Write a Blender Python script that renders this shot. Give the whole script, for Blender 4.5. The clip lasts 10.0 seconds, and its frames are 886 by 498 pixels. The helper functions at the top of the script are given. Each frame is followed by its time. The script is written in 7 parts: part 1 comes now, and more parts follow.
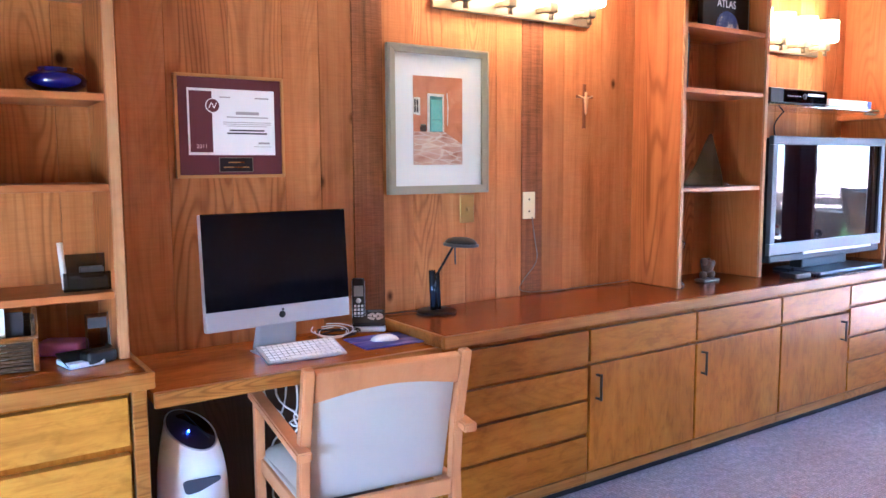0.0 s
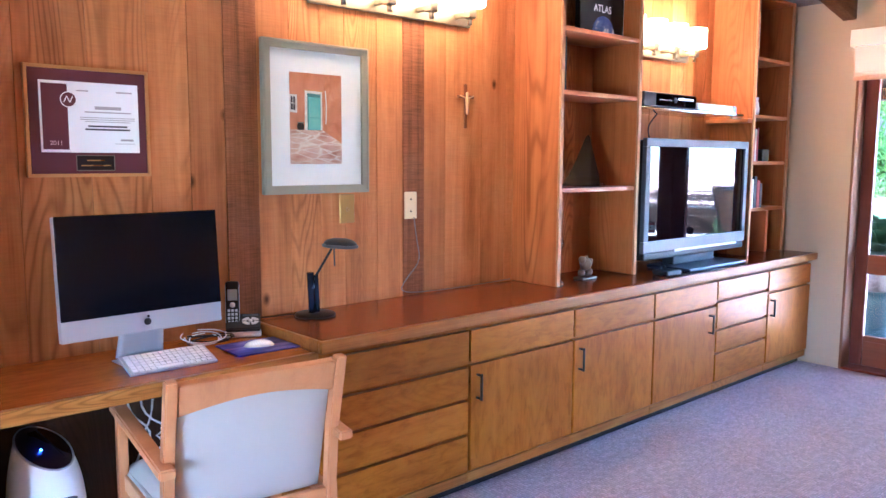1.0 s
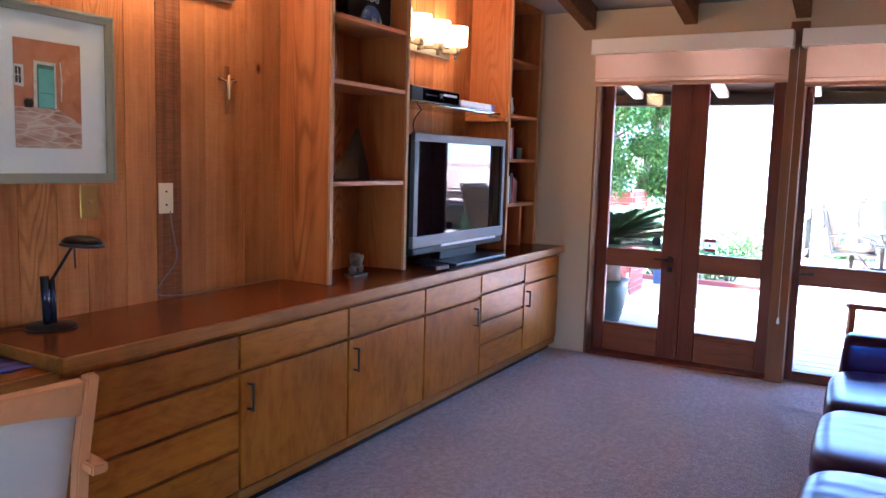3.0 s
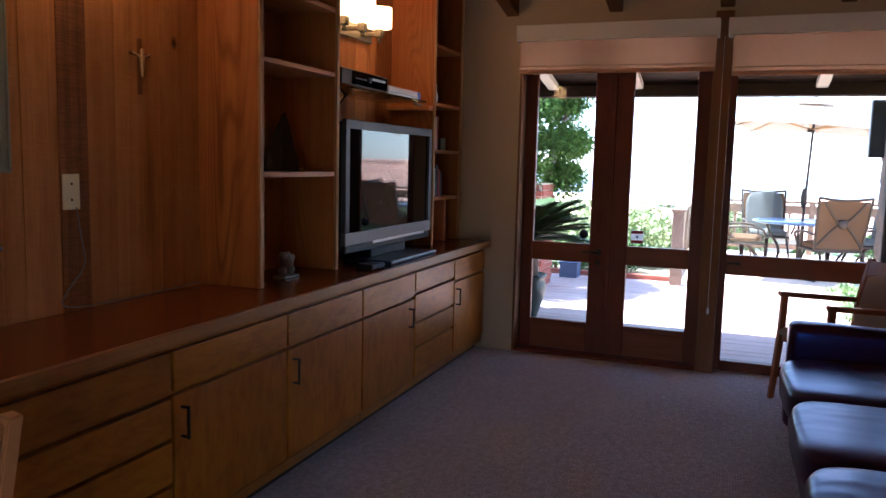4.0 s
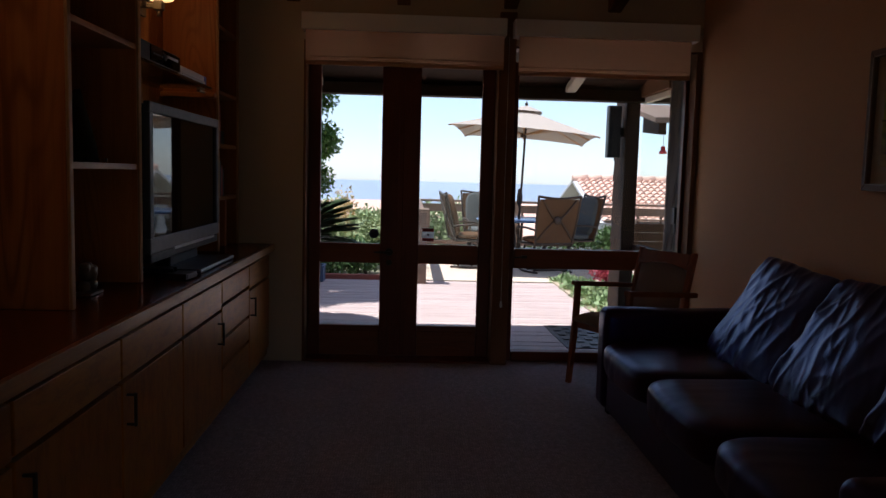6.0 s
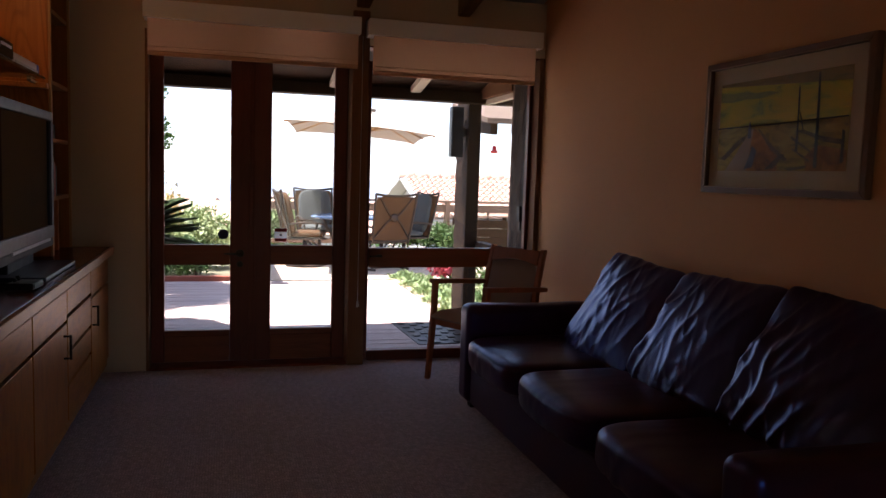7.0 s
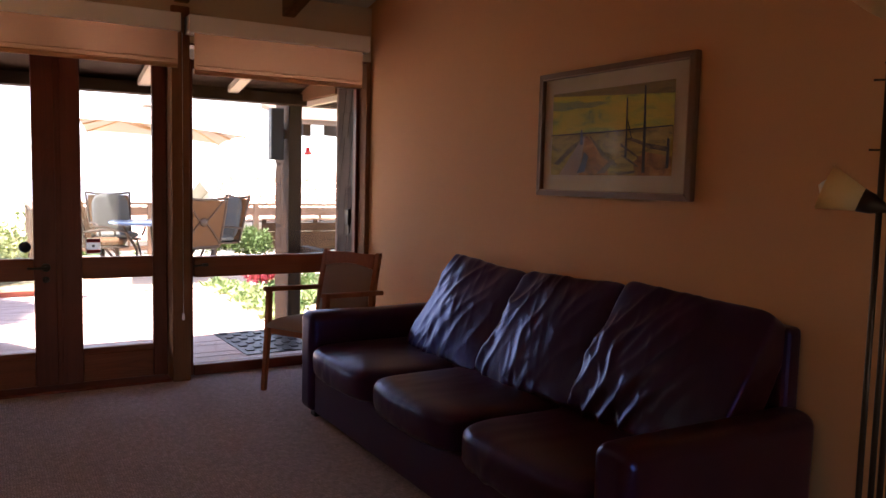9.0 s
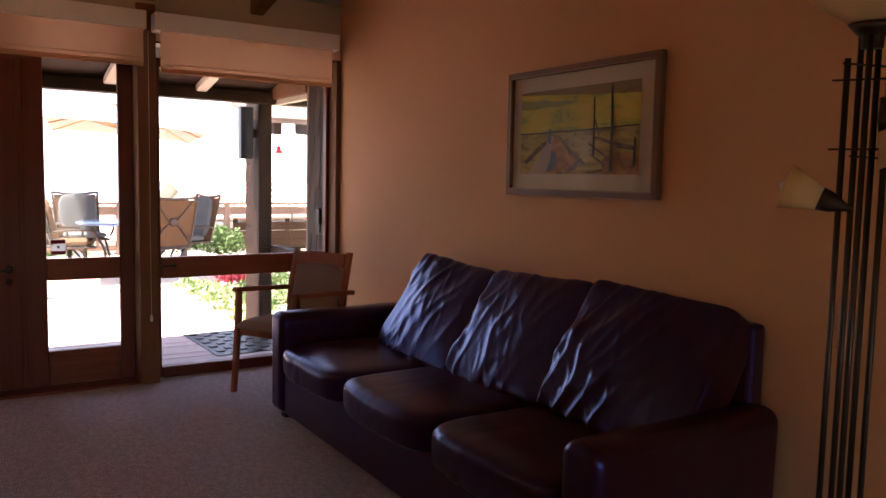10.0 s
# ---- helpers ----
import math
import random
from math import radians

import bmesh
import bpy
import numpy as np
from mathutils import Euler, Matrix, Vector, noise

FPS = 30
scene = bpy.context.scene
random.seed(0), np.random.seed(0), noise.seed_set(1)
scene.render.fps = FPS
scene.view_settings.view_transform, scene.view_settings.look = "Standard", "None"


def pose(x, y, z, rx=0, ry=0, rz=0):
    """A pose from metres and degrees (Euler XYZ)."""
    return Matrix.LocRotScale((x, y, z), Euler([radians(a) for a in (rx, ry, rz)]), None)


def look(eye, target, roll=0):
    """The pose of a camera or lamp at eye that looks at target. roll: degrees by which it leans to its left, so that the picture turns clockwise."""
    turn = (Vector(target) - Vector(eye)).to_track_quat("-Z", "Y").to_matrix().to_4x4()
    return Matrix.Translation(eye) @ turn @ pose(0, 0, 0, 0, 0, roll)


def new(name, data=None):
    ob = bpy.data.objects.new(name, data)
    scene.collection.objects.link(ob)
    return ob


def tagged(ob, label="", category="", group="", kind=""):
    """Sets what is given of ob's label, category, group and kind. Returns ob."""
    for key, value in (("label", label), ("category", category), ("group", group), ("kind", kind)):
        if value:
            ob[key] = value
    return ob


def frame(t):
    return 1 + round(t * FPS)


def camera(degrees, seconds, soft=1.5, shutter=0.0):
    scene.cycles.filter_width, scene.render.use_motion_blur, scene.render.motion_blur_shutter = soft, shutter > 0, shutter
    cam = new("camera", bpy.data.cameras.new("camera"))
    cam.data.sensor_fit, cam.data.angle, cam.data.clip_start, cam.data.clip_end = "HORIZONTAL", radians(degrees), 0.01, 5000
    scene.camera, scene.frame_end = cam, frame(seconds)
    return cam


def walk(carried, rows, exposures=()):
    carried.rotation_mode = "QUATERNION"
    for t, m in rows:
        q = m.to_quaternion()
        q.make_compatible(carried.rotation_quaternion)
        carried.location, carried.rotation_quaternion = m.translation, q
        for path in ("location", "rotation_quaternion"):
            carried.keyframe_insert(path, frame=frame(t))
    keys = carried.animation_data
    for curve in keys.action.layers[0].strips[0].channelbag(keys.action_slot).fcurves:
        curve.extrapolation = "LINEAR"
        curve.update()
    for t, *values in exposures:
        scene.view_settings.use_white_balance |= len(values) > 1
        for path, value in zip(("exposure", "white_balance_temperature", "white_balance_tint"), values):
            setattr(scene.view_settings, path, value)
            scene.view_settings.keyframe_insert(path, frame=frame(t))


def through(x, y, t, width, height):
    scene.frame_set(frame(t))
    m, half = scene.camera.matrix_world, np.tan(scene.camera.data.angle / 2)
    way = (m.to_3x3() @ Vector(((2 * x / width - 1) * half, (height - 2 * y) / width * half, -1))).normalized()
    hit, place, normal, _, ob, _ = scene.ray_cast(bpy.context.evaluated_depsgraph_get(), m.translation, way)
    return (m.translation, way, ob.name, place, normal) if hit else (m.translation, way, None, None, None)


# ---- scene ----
cam = camera(59.4, 10.0)
PATH = [
    (0, (-2.371, -2.366, 1.454), (-1.254, -0.721, 1.239), -0.3),
    (0.5, (-2.337, -2.363, 1.473), (-1.142, -0.775, 1.245), 0.0),
    (1, (-2.296, -2.368, 1.479), (-0.966, -0.892, 1.249), 0.3),
    (1.5, (-2.267, -2.384, 1.498), (-0.826, -1.019, 1.256), 0.7),
    (2, (-2.249, -2.375, 1.493), (-0.712, -1.119, 1.252), 0.9),
    (2.2, (-2.245, -2.344, 1.482), (-0.669, -1.136, 1.246), 0.9),
    (2.5, (-2.234, -2.286, 1.469), (-0.599, -1.158, 1.236), 1.0),
    (2.7, (-2.236, -2.236, 1.469), (-0.558, -1.173, 1.236), 1.4),
    (3.8, (-2.1, -1.862, 1.399), (-0.268, -1.093, 1.177), 1.3),
    (4, (-2.068, -1.74, 1.402), (-0.208, -1.04, 1.176), 1.4),
    (4.5, (-2.048, -1.512, 1.376), (-0.128, -0.996, 1.16), 1.4),
    (5, (-1.986, -1.312, 1.356), (-0.027, -0.97, 1.147), 1.4),
    (5.5, (-1.938, -1.122, 1.338), (0.044, -0.947, 1.134), 1.4),
    (6, (-1.888, -0.959, 1.321), (0.101, -1.045, 1.13), 1.5),
    (6.2, (-1.874, -0.916, 1.337), (0.106, -1.113, 1.143), 1.7),
    (7.3, (-1.825, -0.64, 1.336), (0.06, -1.284, 1.156), 1.7),
    (7.5, (-1.8, -0.6, 1.336), (0.062, -1.309, 1.161), 1.6),
    (8, (-1.771, -0.542, 1.35), (0.029, -1.397, 1.177), 1.5),
    (8.5, (-1.752, -0.517, 1.355), (-0.001, -1.467, 1.181), 1.4),
    (9, (-1.748, -0.509, 1.356), (-0.031, -1.52, 1.182), 1.4),
    (9.5, (-1.75, -0.508, 1.35), (-0.054, -1.554, 1.176), 1.3),
    (10, (-1.756, -0.53, 1.363), (-0.074, -1.597, 1.185), 1.2),
]

# exposure and white balance of the picture along the way
EXPOSURES = [(0.0, 5.95, 4230, 14), (1.0, 5.98, 4150, 13), (1.6, 5.66, 4200, 14), (2.3, 5.42, 4220, 15), (2.8, 5.0, 4350, 15), (3.4, 3.85, 4800, 15), (3.8, 3.2, 5050, 15), (4.5, 2.15, 5200, 15), (5.5, 0.95, 5400, 16), (6.2, 0.58, 5700, 17), (6.5, 1.0, 5800, 19), (7.5, 2.02, 6500, 25), (8.5, 2.52, 6750, 27), (10.0, 2.96, 6550, 31)]
walk(cam, [(t, look(eye, target, roll)) for t, eye, target, roll in PATH], EXPOSURES)

# ---- light ----
world = bpy.data.worlds.new("sky")
scene.world = world
world.use_nodes = True
wn = world.node_tree
sky = wn.nodes.new("ShaderNodeTexSky")
sky.sky_type, sky.sun_disc = "NISHITA", False
sky.sun_elevation, sky.sun_rotation = radians(73), radians(-2)
sky.air_density, sky.dust_density, sky.altitude = 0.85, 0.3, 60
haze = wn.nodes.new("ShaderNodeHueSaturation")
haze.inputs["Saturation"].default_value, haze.inputs["Value"].default_value = 0.68, 1.27
wn.links.new(sky.outputs[0], haze.inputs["Color"])
wn.links.new(haze.outputs[0], wn.nodes["Background"].inputs[0])
wn.nodes["Background"].inputs[1].default_value = 0.105
SUN_DIR = Vector((-0.01, 0.29, 0.957)).normalized()
sun = new("sun", bpy.data.lights.new("sun", "SUN"))
sun.data.energy, sun.data.angle, sun.data.color = 5.0, radians(0.53), (1.0, 0.92, 0.8)
sun.matrix_basis = look(SUN_DIR * 50, (0, 0, 0))

# daylight fill for the desk end, in an assumed window out of view
day = new("assumed_window_fill", bpy.data.lights.new("assumed_window_fill", "AREA"))
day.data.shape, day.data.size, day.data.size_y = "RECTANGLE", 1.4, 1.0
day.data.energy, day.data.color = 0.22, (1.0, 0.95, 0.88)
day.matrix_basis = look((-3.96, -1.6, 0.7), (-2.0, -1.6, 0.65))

# ---- materials ----
def links_of(m):
    m.use_nodes = True
    nt = m.node_tree
    return nt, nt.nodes["Principled BSDF"]


def node(nt, kind, ins=None, **props):
    n = nt.nodes.new(kind)
    for k, v in props.items():
        setattr(n, k, v)
    for k, v in (ins or {}).items():
        if hasattr(v, "is_output"):
            nt.links.new(v, n.inputs[k])
        else:
            n.inputs[k].default_value = v
    return n


def ramp(nt, fac, stops):
    n = nt.nodes.new("ShaderNodeValToRGB")
    el = n.color_ramp.elements
    while len(el) < len(stops):
        el.new(0.5)
    for e, (p, c) in zip(el, stops):
        e.position, e.color = p, (*c, 1.0)
    nt.links.new(fac, n.inputs[0])
    return n.outputs[0]


def place_coords(nt, scale=(1, 1, 1), shuffle=True):
    """Object coordinates in metres, shifted at random from object to object."""
    tc = node(nt, "ShaderNodeTexCoord").outputs["Object"]
    if shuffle:
        rnd = node(nt, "ShaderNodeObjectInfo").outputs["Random"]
        sh = node(nt, "ShaderNodeMath", {0: rnd, 1: 37.0}, operation="MULTIPLY").outputs[0]
        tc = node(nt, "ShaderNodeVectorMath", {0: tc, 1: sh}, operation="ADD").outputs[0]
    return node(nt, "ShaderNodeMapping", {"Vector": tc, "Scale": scale}).outputs[0]


def mixcol(nt, fac, a, b, mode="MIX"):
    n = nt.nodes.new("ShaderNodeMix")
    n.data_type, n.blend_type = "RGBA", mode
    for i, v in ((0, fac), (6, a), (7, b)):
        if hasattr(v, "is_output"):
            nt.links.new(v, n.inputs[i])
        else:
            n.inputs[i].default_value = v if i == 0 else (*v, 1.0)
    return n.outputs[2]


def noise_tex(nt, vec, scale, detail=4.0, rough=0.55, dist=0.0):
    return node(nt, "ShaderNodeTexNoise", {"Vector": vec, "Scale": scale, "Detail": detail, "Roughness": rough, "Distortion": dist}).outputs["Fac"]


def bump(nt, bsdf, height, strength, distance):
    b = node(nt, "ShaderNodeBump", {"Height": height, "Strength": strength, "Distance": distance})
    nt.links.new(b.outputs[0], bsdf.inputs["Normal"])


def wood(name, dark, mid, light, along="z", fine=1.0, rough=0.45, contrast=1.0, vary=0.25, knots=False, saw=False, coat=0.0, figure=0.6, mottle=0.0, sawn=0.0, spec=0.5, sheen=(1.0, 0.84, 0.62)):
    """Timber: thin dark growth lines with cathedrals, fine fibre, cross saw marks."""
    m = bpy.data.materials.new(name)
    nt, p = links_of(m)
    k = "xyz".index(along)
    def s(a, l):
        v = [a * fine] * 3
        v[k] = l * fine
        return tuple(v)
    def mad(a, b, c):
        return node(nt, "ShaderNodeMath", {0: a, 1: b, 2: c}, operation="MULTIPLY_ADD").outputs[0]
    field = noise_tex(nt, place_coords(nt, s(4.2, 0.55)), 1.0, 1.6, 0.4, 0.25)
    wave = node(nt, "ShaderNodeMath", {0: node(nt, "ShaderNodeMath", {0: field, 1: 240.0}, operation="MULTIPLY").outputs[0]}, operation="SINE").outputs[0]
    line = node(nt, "ShaderNodeMath", {0: mad(wave, 0.5, 0.5), 1: 3.0}, operation="POWER").outputs[0]
    where = ramp(nt, noise_tex(nt, place_coords(nt, s(3.6, 0.3)), 1.0, 1.5, 0.5), [(0.48, (0.12, 0.12, 0.12)), (0.64, (1, 1, 1))])
    line = node(nt, "ShaderNodeMath", {0: line, 1: where}, operation="MULTIPLY").outputs[0]
    fibre = noise_tex(nt, place_coords(nt, s(150.0, 2.2)), 1.0, 4.0, 0.7)
    streak = noise_tex(nt, place_coords(nt, s(28.0, 0.7)), 1.0, 3.0, 0.6)
    cloud = noise_tex(nt, place_coords(nt, s(5.0, 2.0)), 1.0, 4.0, 0.6, 0.4)
    tone_in = mad(streak, 0.45 * contrast, mad(fibre, 0.35 * contrast, node(nt, "ShaderNodeMath", {0: cloud, 1: 0.45}, operation="MULTIPLY").outputs[0]))
    mean = 0.4 * contrast + 0.225
    col = ramp(nt, tone_in, [(max(0.0, mean - 0.24), dark), (mean - 0.02, mid), (min(1.0, mean + 0.26), light)])
    f = node(nt, "ShaderNodeMath", {0: line, 1: figure}, operation="MULTIPLY", use_clamp=True).outputs[0]
    col = mixcol(nt, f, col, tuple(x * 0.75 for x in dark))
    if mottle:
        spots = noise_tex(nt, place_coords(nt, s(26.0, 9.0)), 1.0, 3.0, 0.65, 0.6)
        col = mixcol(nt, mottle, col, ramp(nt, spots, [(0.34, (0.5, 0.42, 0.36)), (0.52, (1, 1, 1)), (0.7, (1.18, 1.2, 1.2))]), "MULTIPLY")
    if vary:
        rnd = node(nt, "ShaderNodeObjectInfo").outputs["Random"]
        tone = ramp(nt, rnd, [(0.0, (1 - vary, 1 - vary * 1.15, 1 - vary * 1.2)), (0.5, (1, 1, 1)), (1.0, (1 + vary * 0.5, 1 + vary * 0.55, 1 + vary * 0.5))])
        col = mixcol(nt, 1.0, col, tone, "MULTIPLY")
    if knots:
        vo = node(nt, "ShaderNodeTexVoronoi", {"Vector": place_coords(nt, s(5.0, 3.2)), "Scale": 0.75}).outputs["Distance"]
        kn = ramp(nt, vo, [(0.03, (1, 1, 1)), (0.085, (0, 0, 0))])
        col = mixcol(nt, kn, col, tuple(x * 0.35 for x in dark))
    h = mad(line, -0.6, tone_in)
    if saw or sawn:
        amount = 0.5 if saw else sawn
        cut = noise_tex(nt, place_coords(nt, s(10.0, 210.0)), 1.0, 2.0, 0.6)
        h = mad(cut, 1.6 * amount, h)
        col = mixcol(nt, amount, col, ramp(nt, cut, [(0.33, (0.35, 0.3, 0.28)), (0.6, (1.1, 1.07, 1.05))]), "MULTIPLY")
    nt.links.new(col, p.inputs["Base Color"])
    nt.links.new(mad(fibre, 0.18, rough - 0.07), p.inputs["Roughness"])
    p.inputs["Specular IOR Level"].default_value = spec
    # warm tint put into the reflections, in place of neutral window sheen
    p.inputs["Specular Tint"].default_value = (*sheen, 1.0)
    p.inputs["Coat Weight"].default_value = coat
    p.inputs["Coat Roughness"].default_value = 0.26
    p.inputs["Coat Tint"].default_value = (1.0, 0.72, 0.42, 1.0)
    bump(nt, p, h, 0.5 if saw else 0.25, 0.0015 if saw else 0.0007)
    return m


def plain(name, col, rough=0.5, metal=0.0, vary=0.12, size=60.0, relief=0.1, depth=0.0005, coat=0.0, spec=0.5):
    m = bpy.data.materials.new(name)
    nt, p = links_of(m)
    v = place_coords(nt)
    n1 = noise_tex(nt, v, size, 5.0, 0.6)
    n2 = noise_tex(nt, v, size / 14.0, 3.0)
    s = node(nt, "ShaderNodeMath", {0: n1, 1: n2}, operation="ADD").outputs[0]
    lo, hi = tuple(c * (1 - vary) for c in col), tuple(min(1, c * (1 + vary)) for c in col)
    nt.links.new(ramp(nt, s, [(0.3, lo), (0.75, hi)]), p.inputs["Base Color"])
    r = node(nt, "ShaderNodeMath", {0: n2, 1: 0.2, 2: rough - 0.1}, operation="MULTIPLY_ADD").outputs[0]
    nt.links.new(r, p.inputs["Roughness"])
    p.inputs["Metallic"].default_value = metal
    p.inputs["Coat Weight"].default_value = coat
    p.inputs["Specular IOR Level"].default_value = spec
    if relief:
        bump(nt, p, n1, relief, depth)
    return m


def glow(name, col, strength, base=(0.8, 0.78, 0.72)):
    m = bpy.data.materials.new(name)
    nt, p = links_of(m)
    p.inputs["Base Color"].default_value = (*base, 1)
    p.inputs["Emission Color"].default_value = (*col, 1)
    p.inputs["Emission Strength"].default_value = strength
    p.inputs["Roughness"].default_value = 0.3
    return m


def glass(name, tint=(1, 1, 1), rough=0.0, ior=1.45):
    m = bpy.data.materials.new(name)
    nt, p = links_of(m)
    p.inputs["Base Color"].default_value = (*tint, 1)
    p.inputs["Transmission Weight"].default_value = 1.0
    p.inputs["Roughness"].default_value = rough
    p.inputs["IOR"].default_value = ior
    return m


def pane_glass(name, gloss=0.03):
    """Thin window glass: a clear sheet with a slight gloss."""
    m = bpy.data.materials.new(name)
    m.use_nodes = True
    nt = m.node_tree
    nt.nodes.remove(nt.nodes["Principled BSDF"])
    tr = node(nt, "ShaderNodeBsdfTransparent", {"Color": (0.94, 0.96, 0.95, 1)})
    gl = node(nt, "ShaderNodeBsdfGlossy", {"Roughness": 0.01, "Color": (1, 1, 1, 1)})
    lw = node(nt, "ShaderNodeLayerWeight", {"Blend": 0.5}).outputs["Facing"]
    pw = node(nt, "ShaderNodeMath", {0: lw, 1: 5.0}, operation="POWER").outputs[0]
    fr = node(nt, "ShaderNodeMath", {0: pw, 1: gloss * 8.0, 2: gloss}, operation="MULTIPLY_ADD", use_clamp=True)
    mx = node(nt, "ShaderNodeMixShader", {0: fr.outputs[0], 1: tr.outputs[0], 2: gl.outputs[0]})
    nt.links.new(mx.outputs[0], nt.nodes["Material Output"].inputs[0])
    return m


def cloth(name, col, through=0.0, weave=900.0, vary=0.1, rough=0.9):
    m = plain(name, col, rough, 0, vary, weave, 0.25, 0.0006, spec=0.2)
    if through:
        nt = m.node_tree
        out, p = nt.nodes["Material Output"], nt.nodes["Principled BSDF"]
        t = node(nt, "ShaderNodeBsdfTranslucent", {"Color": (*[min(1, c * 1.05) for c in col], 1)})
        mx = node(nt, "ShaderNodeMixShader", {0: through, 1: p.outputs[0], 2: t.outputs[0]})
        nt.links.new(mx.outputs[0], out.inputs[0])
    return m


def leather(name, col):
    """Smooth hide: even colour, a fine pebble in the bump, a blue tint put in for cool window sheen."""
    m = bpy.data.materials.new(name)
    nt, p = links_of(m)
    v = place_coords(nt)
    pebble = node(nt, "ShaderNodeTexVoronoi", {"Vector": v, "Scale": 420.0}).outputs["Distance"]
    crease = noise_tex(nt, v, 38.0, 4.0, 0.6)
    age = noise_tex(nt, v, 5.0, 4.0, 0.55)
    nt.links.new(ramp(nt, age, [(0.3, tuple(c * 0.88 for c in col)), (0.7, tuple(c * 1.12 for c in col))]), p.inputs["Base Color"])
    nt.links.new(node(nt, "ShaderNodeMath", {0: age, 1: 0.06, 2: 0.26}, operation="MULTIPLY_ADD").outputs[0], p.inputs["Roughness"])
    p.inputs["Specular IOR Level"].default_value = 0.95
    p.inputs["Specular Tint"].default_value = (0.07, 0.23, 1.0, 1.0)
    bump(nt, p, node(nt, "ShaderNodeMath", {0: pebble, 1: 0.12, 2: crease}, operation="MULTIPLY_ADD").outputs[0], 0.2, 0.0012)
    return m


def carpet_mat(name):
    m = bpy.data.materials.new(name)
    nt, p = links_of(m)
    v = place_coords(nt, (1, 1, 1), False)
    warp = node(nt, "ShaderNodeTexNoise", {"Vector": v, "Scale": 30.0}).outputs["Color"]
    vv = node(nt, "ShaderNodeVectorMath", {0: warp, 1: (0.012, 0.012, 0.012), 2: v}, operation="MULTIPLY_ADD").outputs[0]
    loops = node(nt, "ShaderNodeTexVoronoi", {"Vector": node(nt, "ShaderNodeMapping", {"Vector": vv, "Scale": (56.0, 86.0, 80.0)}).outputs[0], "Scale": 1.0, "Randomness": 0.28}).outputs["Distance"]
    fuzz = noise_tex(nt, v, 600.0, 3.0, 0.7)
    wear = noise_tex(nt, v, 1.6, 4.0, 0.55, 0.4)
    a = ramp(nt, loops, [(0.08, (0.96, 0.87, 0.93)), (0.62, (0.42, 0.375, 0.4))])
    b = mixcol(nt, 0.5, a, ramp(nt, fuzz, [(0.25, (0.72, 0.72, 0.72)), (0.75, (1.25, 1.25, 1.25))]), "MULTIPLY")
    c = mixcol(nt, 0.6, b, ramp(nt, wear, [(0.3, (0.85, 0.84, 0.83)), (0.7, (1.12, 1.12, 1.13))]), "MULTIPLY")
    nt.links.new(c, p.inputs["Base Color"])
    p.inputs["Roughness"].default_value = 0.95
    p.inputs["Specular IOR Level"].default_value = 0.1
    p.inputs["Sheen Weight"].default_value = 0.5
    p.inputs["Sheen Roughness"].default_value = 0.45
    p.inputs["Sheen Tint"].default_value = (0.95, 0.85, 0.88, 1.0)
    h = node(nt, "ShaderNodeMath", {0: loops, 1: -1.0, 2: fuzz}, operation="MULTIPLY_ADD").outputs[0]
    bump(nt, p, h, 1.0, 0.009)
    return m


M_BOARD = wood("cedar_board", (0.19, 0.06, 0.016), (0.49, 0.195, 0.05), (0.66, 0.32, 0.1), "z", 1.0, 0.6, 0.7, 0.28, True, False, 0.0, 0.5, 0.0, 0.12, 0.25)
M_BOARD_ROUGH = wood("rough_sawn_cedar_board", (0.1, 0.032, 0.01), (0.25, 0.088, 0.024), (0.4, 0.16, 0.05), "z", 1.2, 0.75, 1.2, 0.2, False, True)
M_CAB = wood("honey_veneer", (0.22, 0.066, 0.004), (0.4, 0.145, 0.0075), (0.52, 0.222, 0.014), "x", 1.0, 0.36, 0.5, 0.14, False, False, 0.06, 0.2, 0.5, 0.0, 0.35, (1.0, 0.52, 0.2))
M_CAB_V = wood("honey_veneer_upright", (0.2, 0.06, 0.004), (0.38, 0.13, 0.007), (0.495, 0.2, 0.013), "z", 1.0, 0.36, 0.42, 0.14, False, False, 0.06, 0.14, 0.5, 0.0, 0.35, (1.0, 0.52, 0.2))
# blond veneer, its tone also raised for light on the left drawers
M_CAB_BLOND_LIT = wood("lit_blond_veneer", (0.36, 0.13, 0.012), (0.6, 0.27, 0.022), (0.72, 0.37, 0.045), "x", 1.0, 0.38, 0.6, 0.1, False, False, 0.0, 0.22, 0.45, 0.0, 0.3)
M_DESK = wood("honey_desk_top", (0.17, 0.05, 0.005), (0.33, 0.105, 0.008), (0.43, 0.16, 0.016), "x", 1.0, 0.2, 0.6, 0.1, figure=0.15, mottle=0.35, spec=0.5, sheen=(1.0, 0.6, 0.3))
M_EDGE = wood("oak_edge", (0.12, 0.038, 0.006), (0.33, 0.13, 0.018), (0.5, 0.23, 0.04), "x", 1.6, 0.36, 0.95, 0.1, coat=0.05, figure=0.5, spec=0.35)
M_TOP = wood("stained_counter_top", (0.08, 0.017, 0.003), (0.19, 0.045, 0.004), (0.29, 0.085, 0.009), "x", 1.0, 0.2, 0.8, 0.1, coat=0.0, figure=0.45, mottle=0.4, spec=0.5, sheen=(1.0, 0.6, 0.3))
M_TOWER = wood("oak_plywood", (0.2, 0.06, 0.012), (0.42, 0.145, 0.032), (0.56, 0.235, 0.068), "z", 0.7, 0.45, 0.8, 0.15, coat=0.08, figure=0.75, spec=0.35)
M_SHELF = wood("oak_shelf", (0.23, 0.075, 0.018), (0.43, 0.165, 0.042), (0.56, 0.26, 0.085), "x", 1.0, 0.42, 0.8, 0.12, coat=0.1)
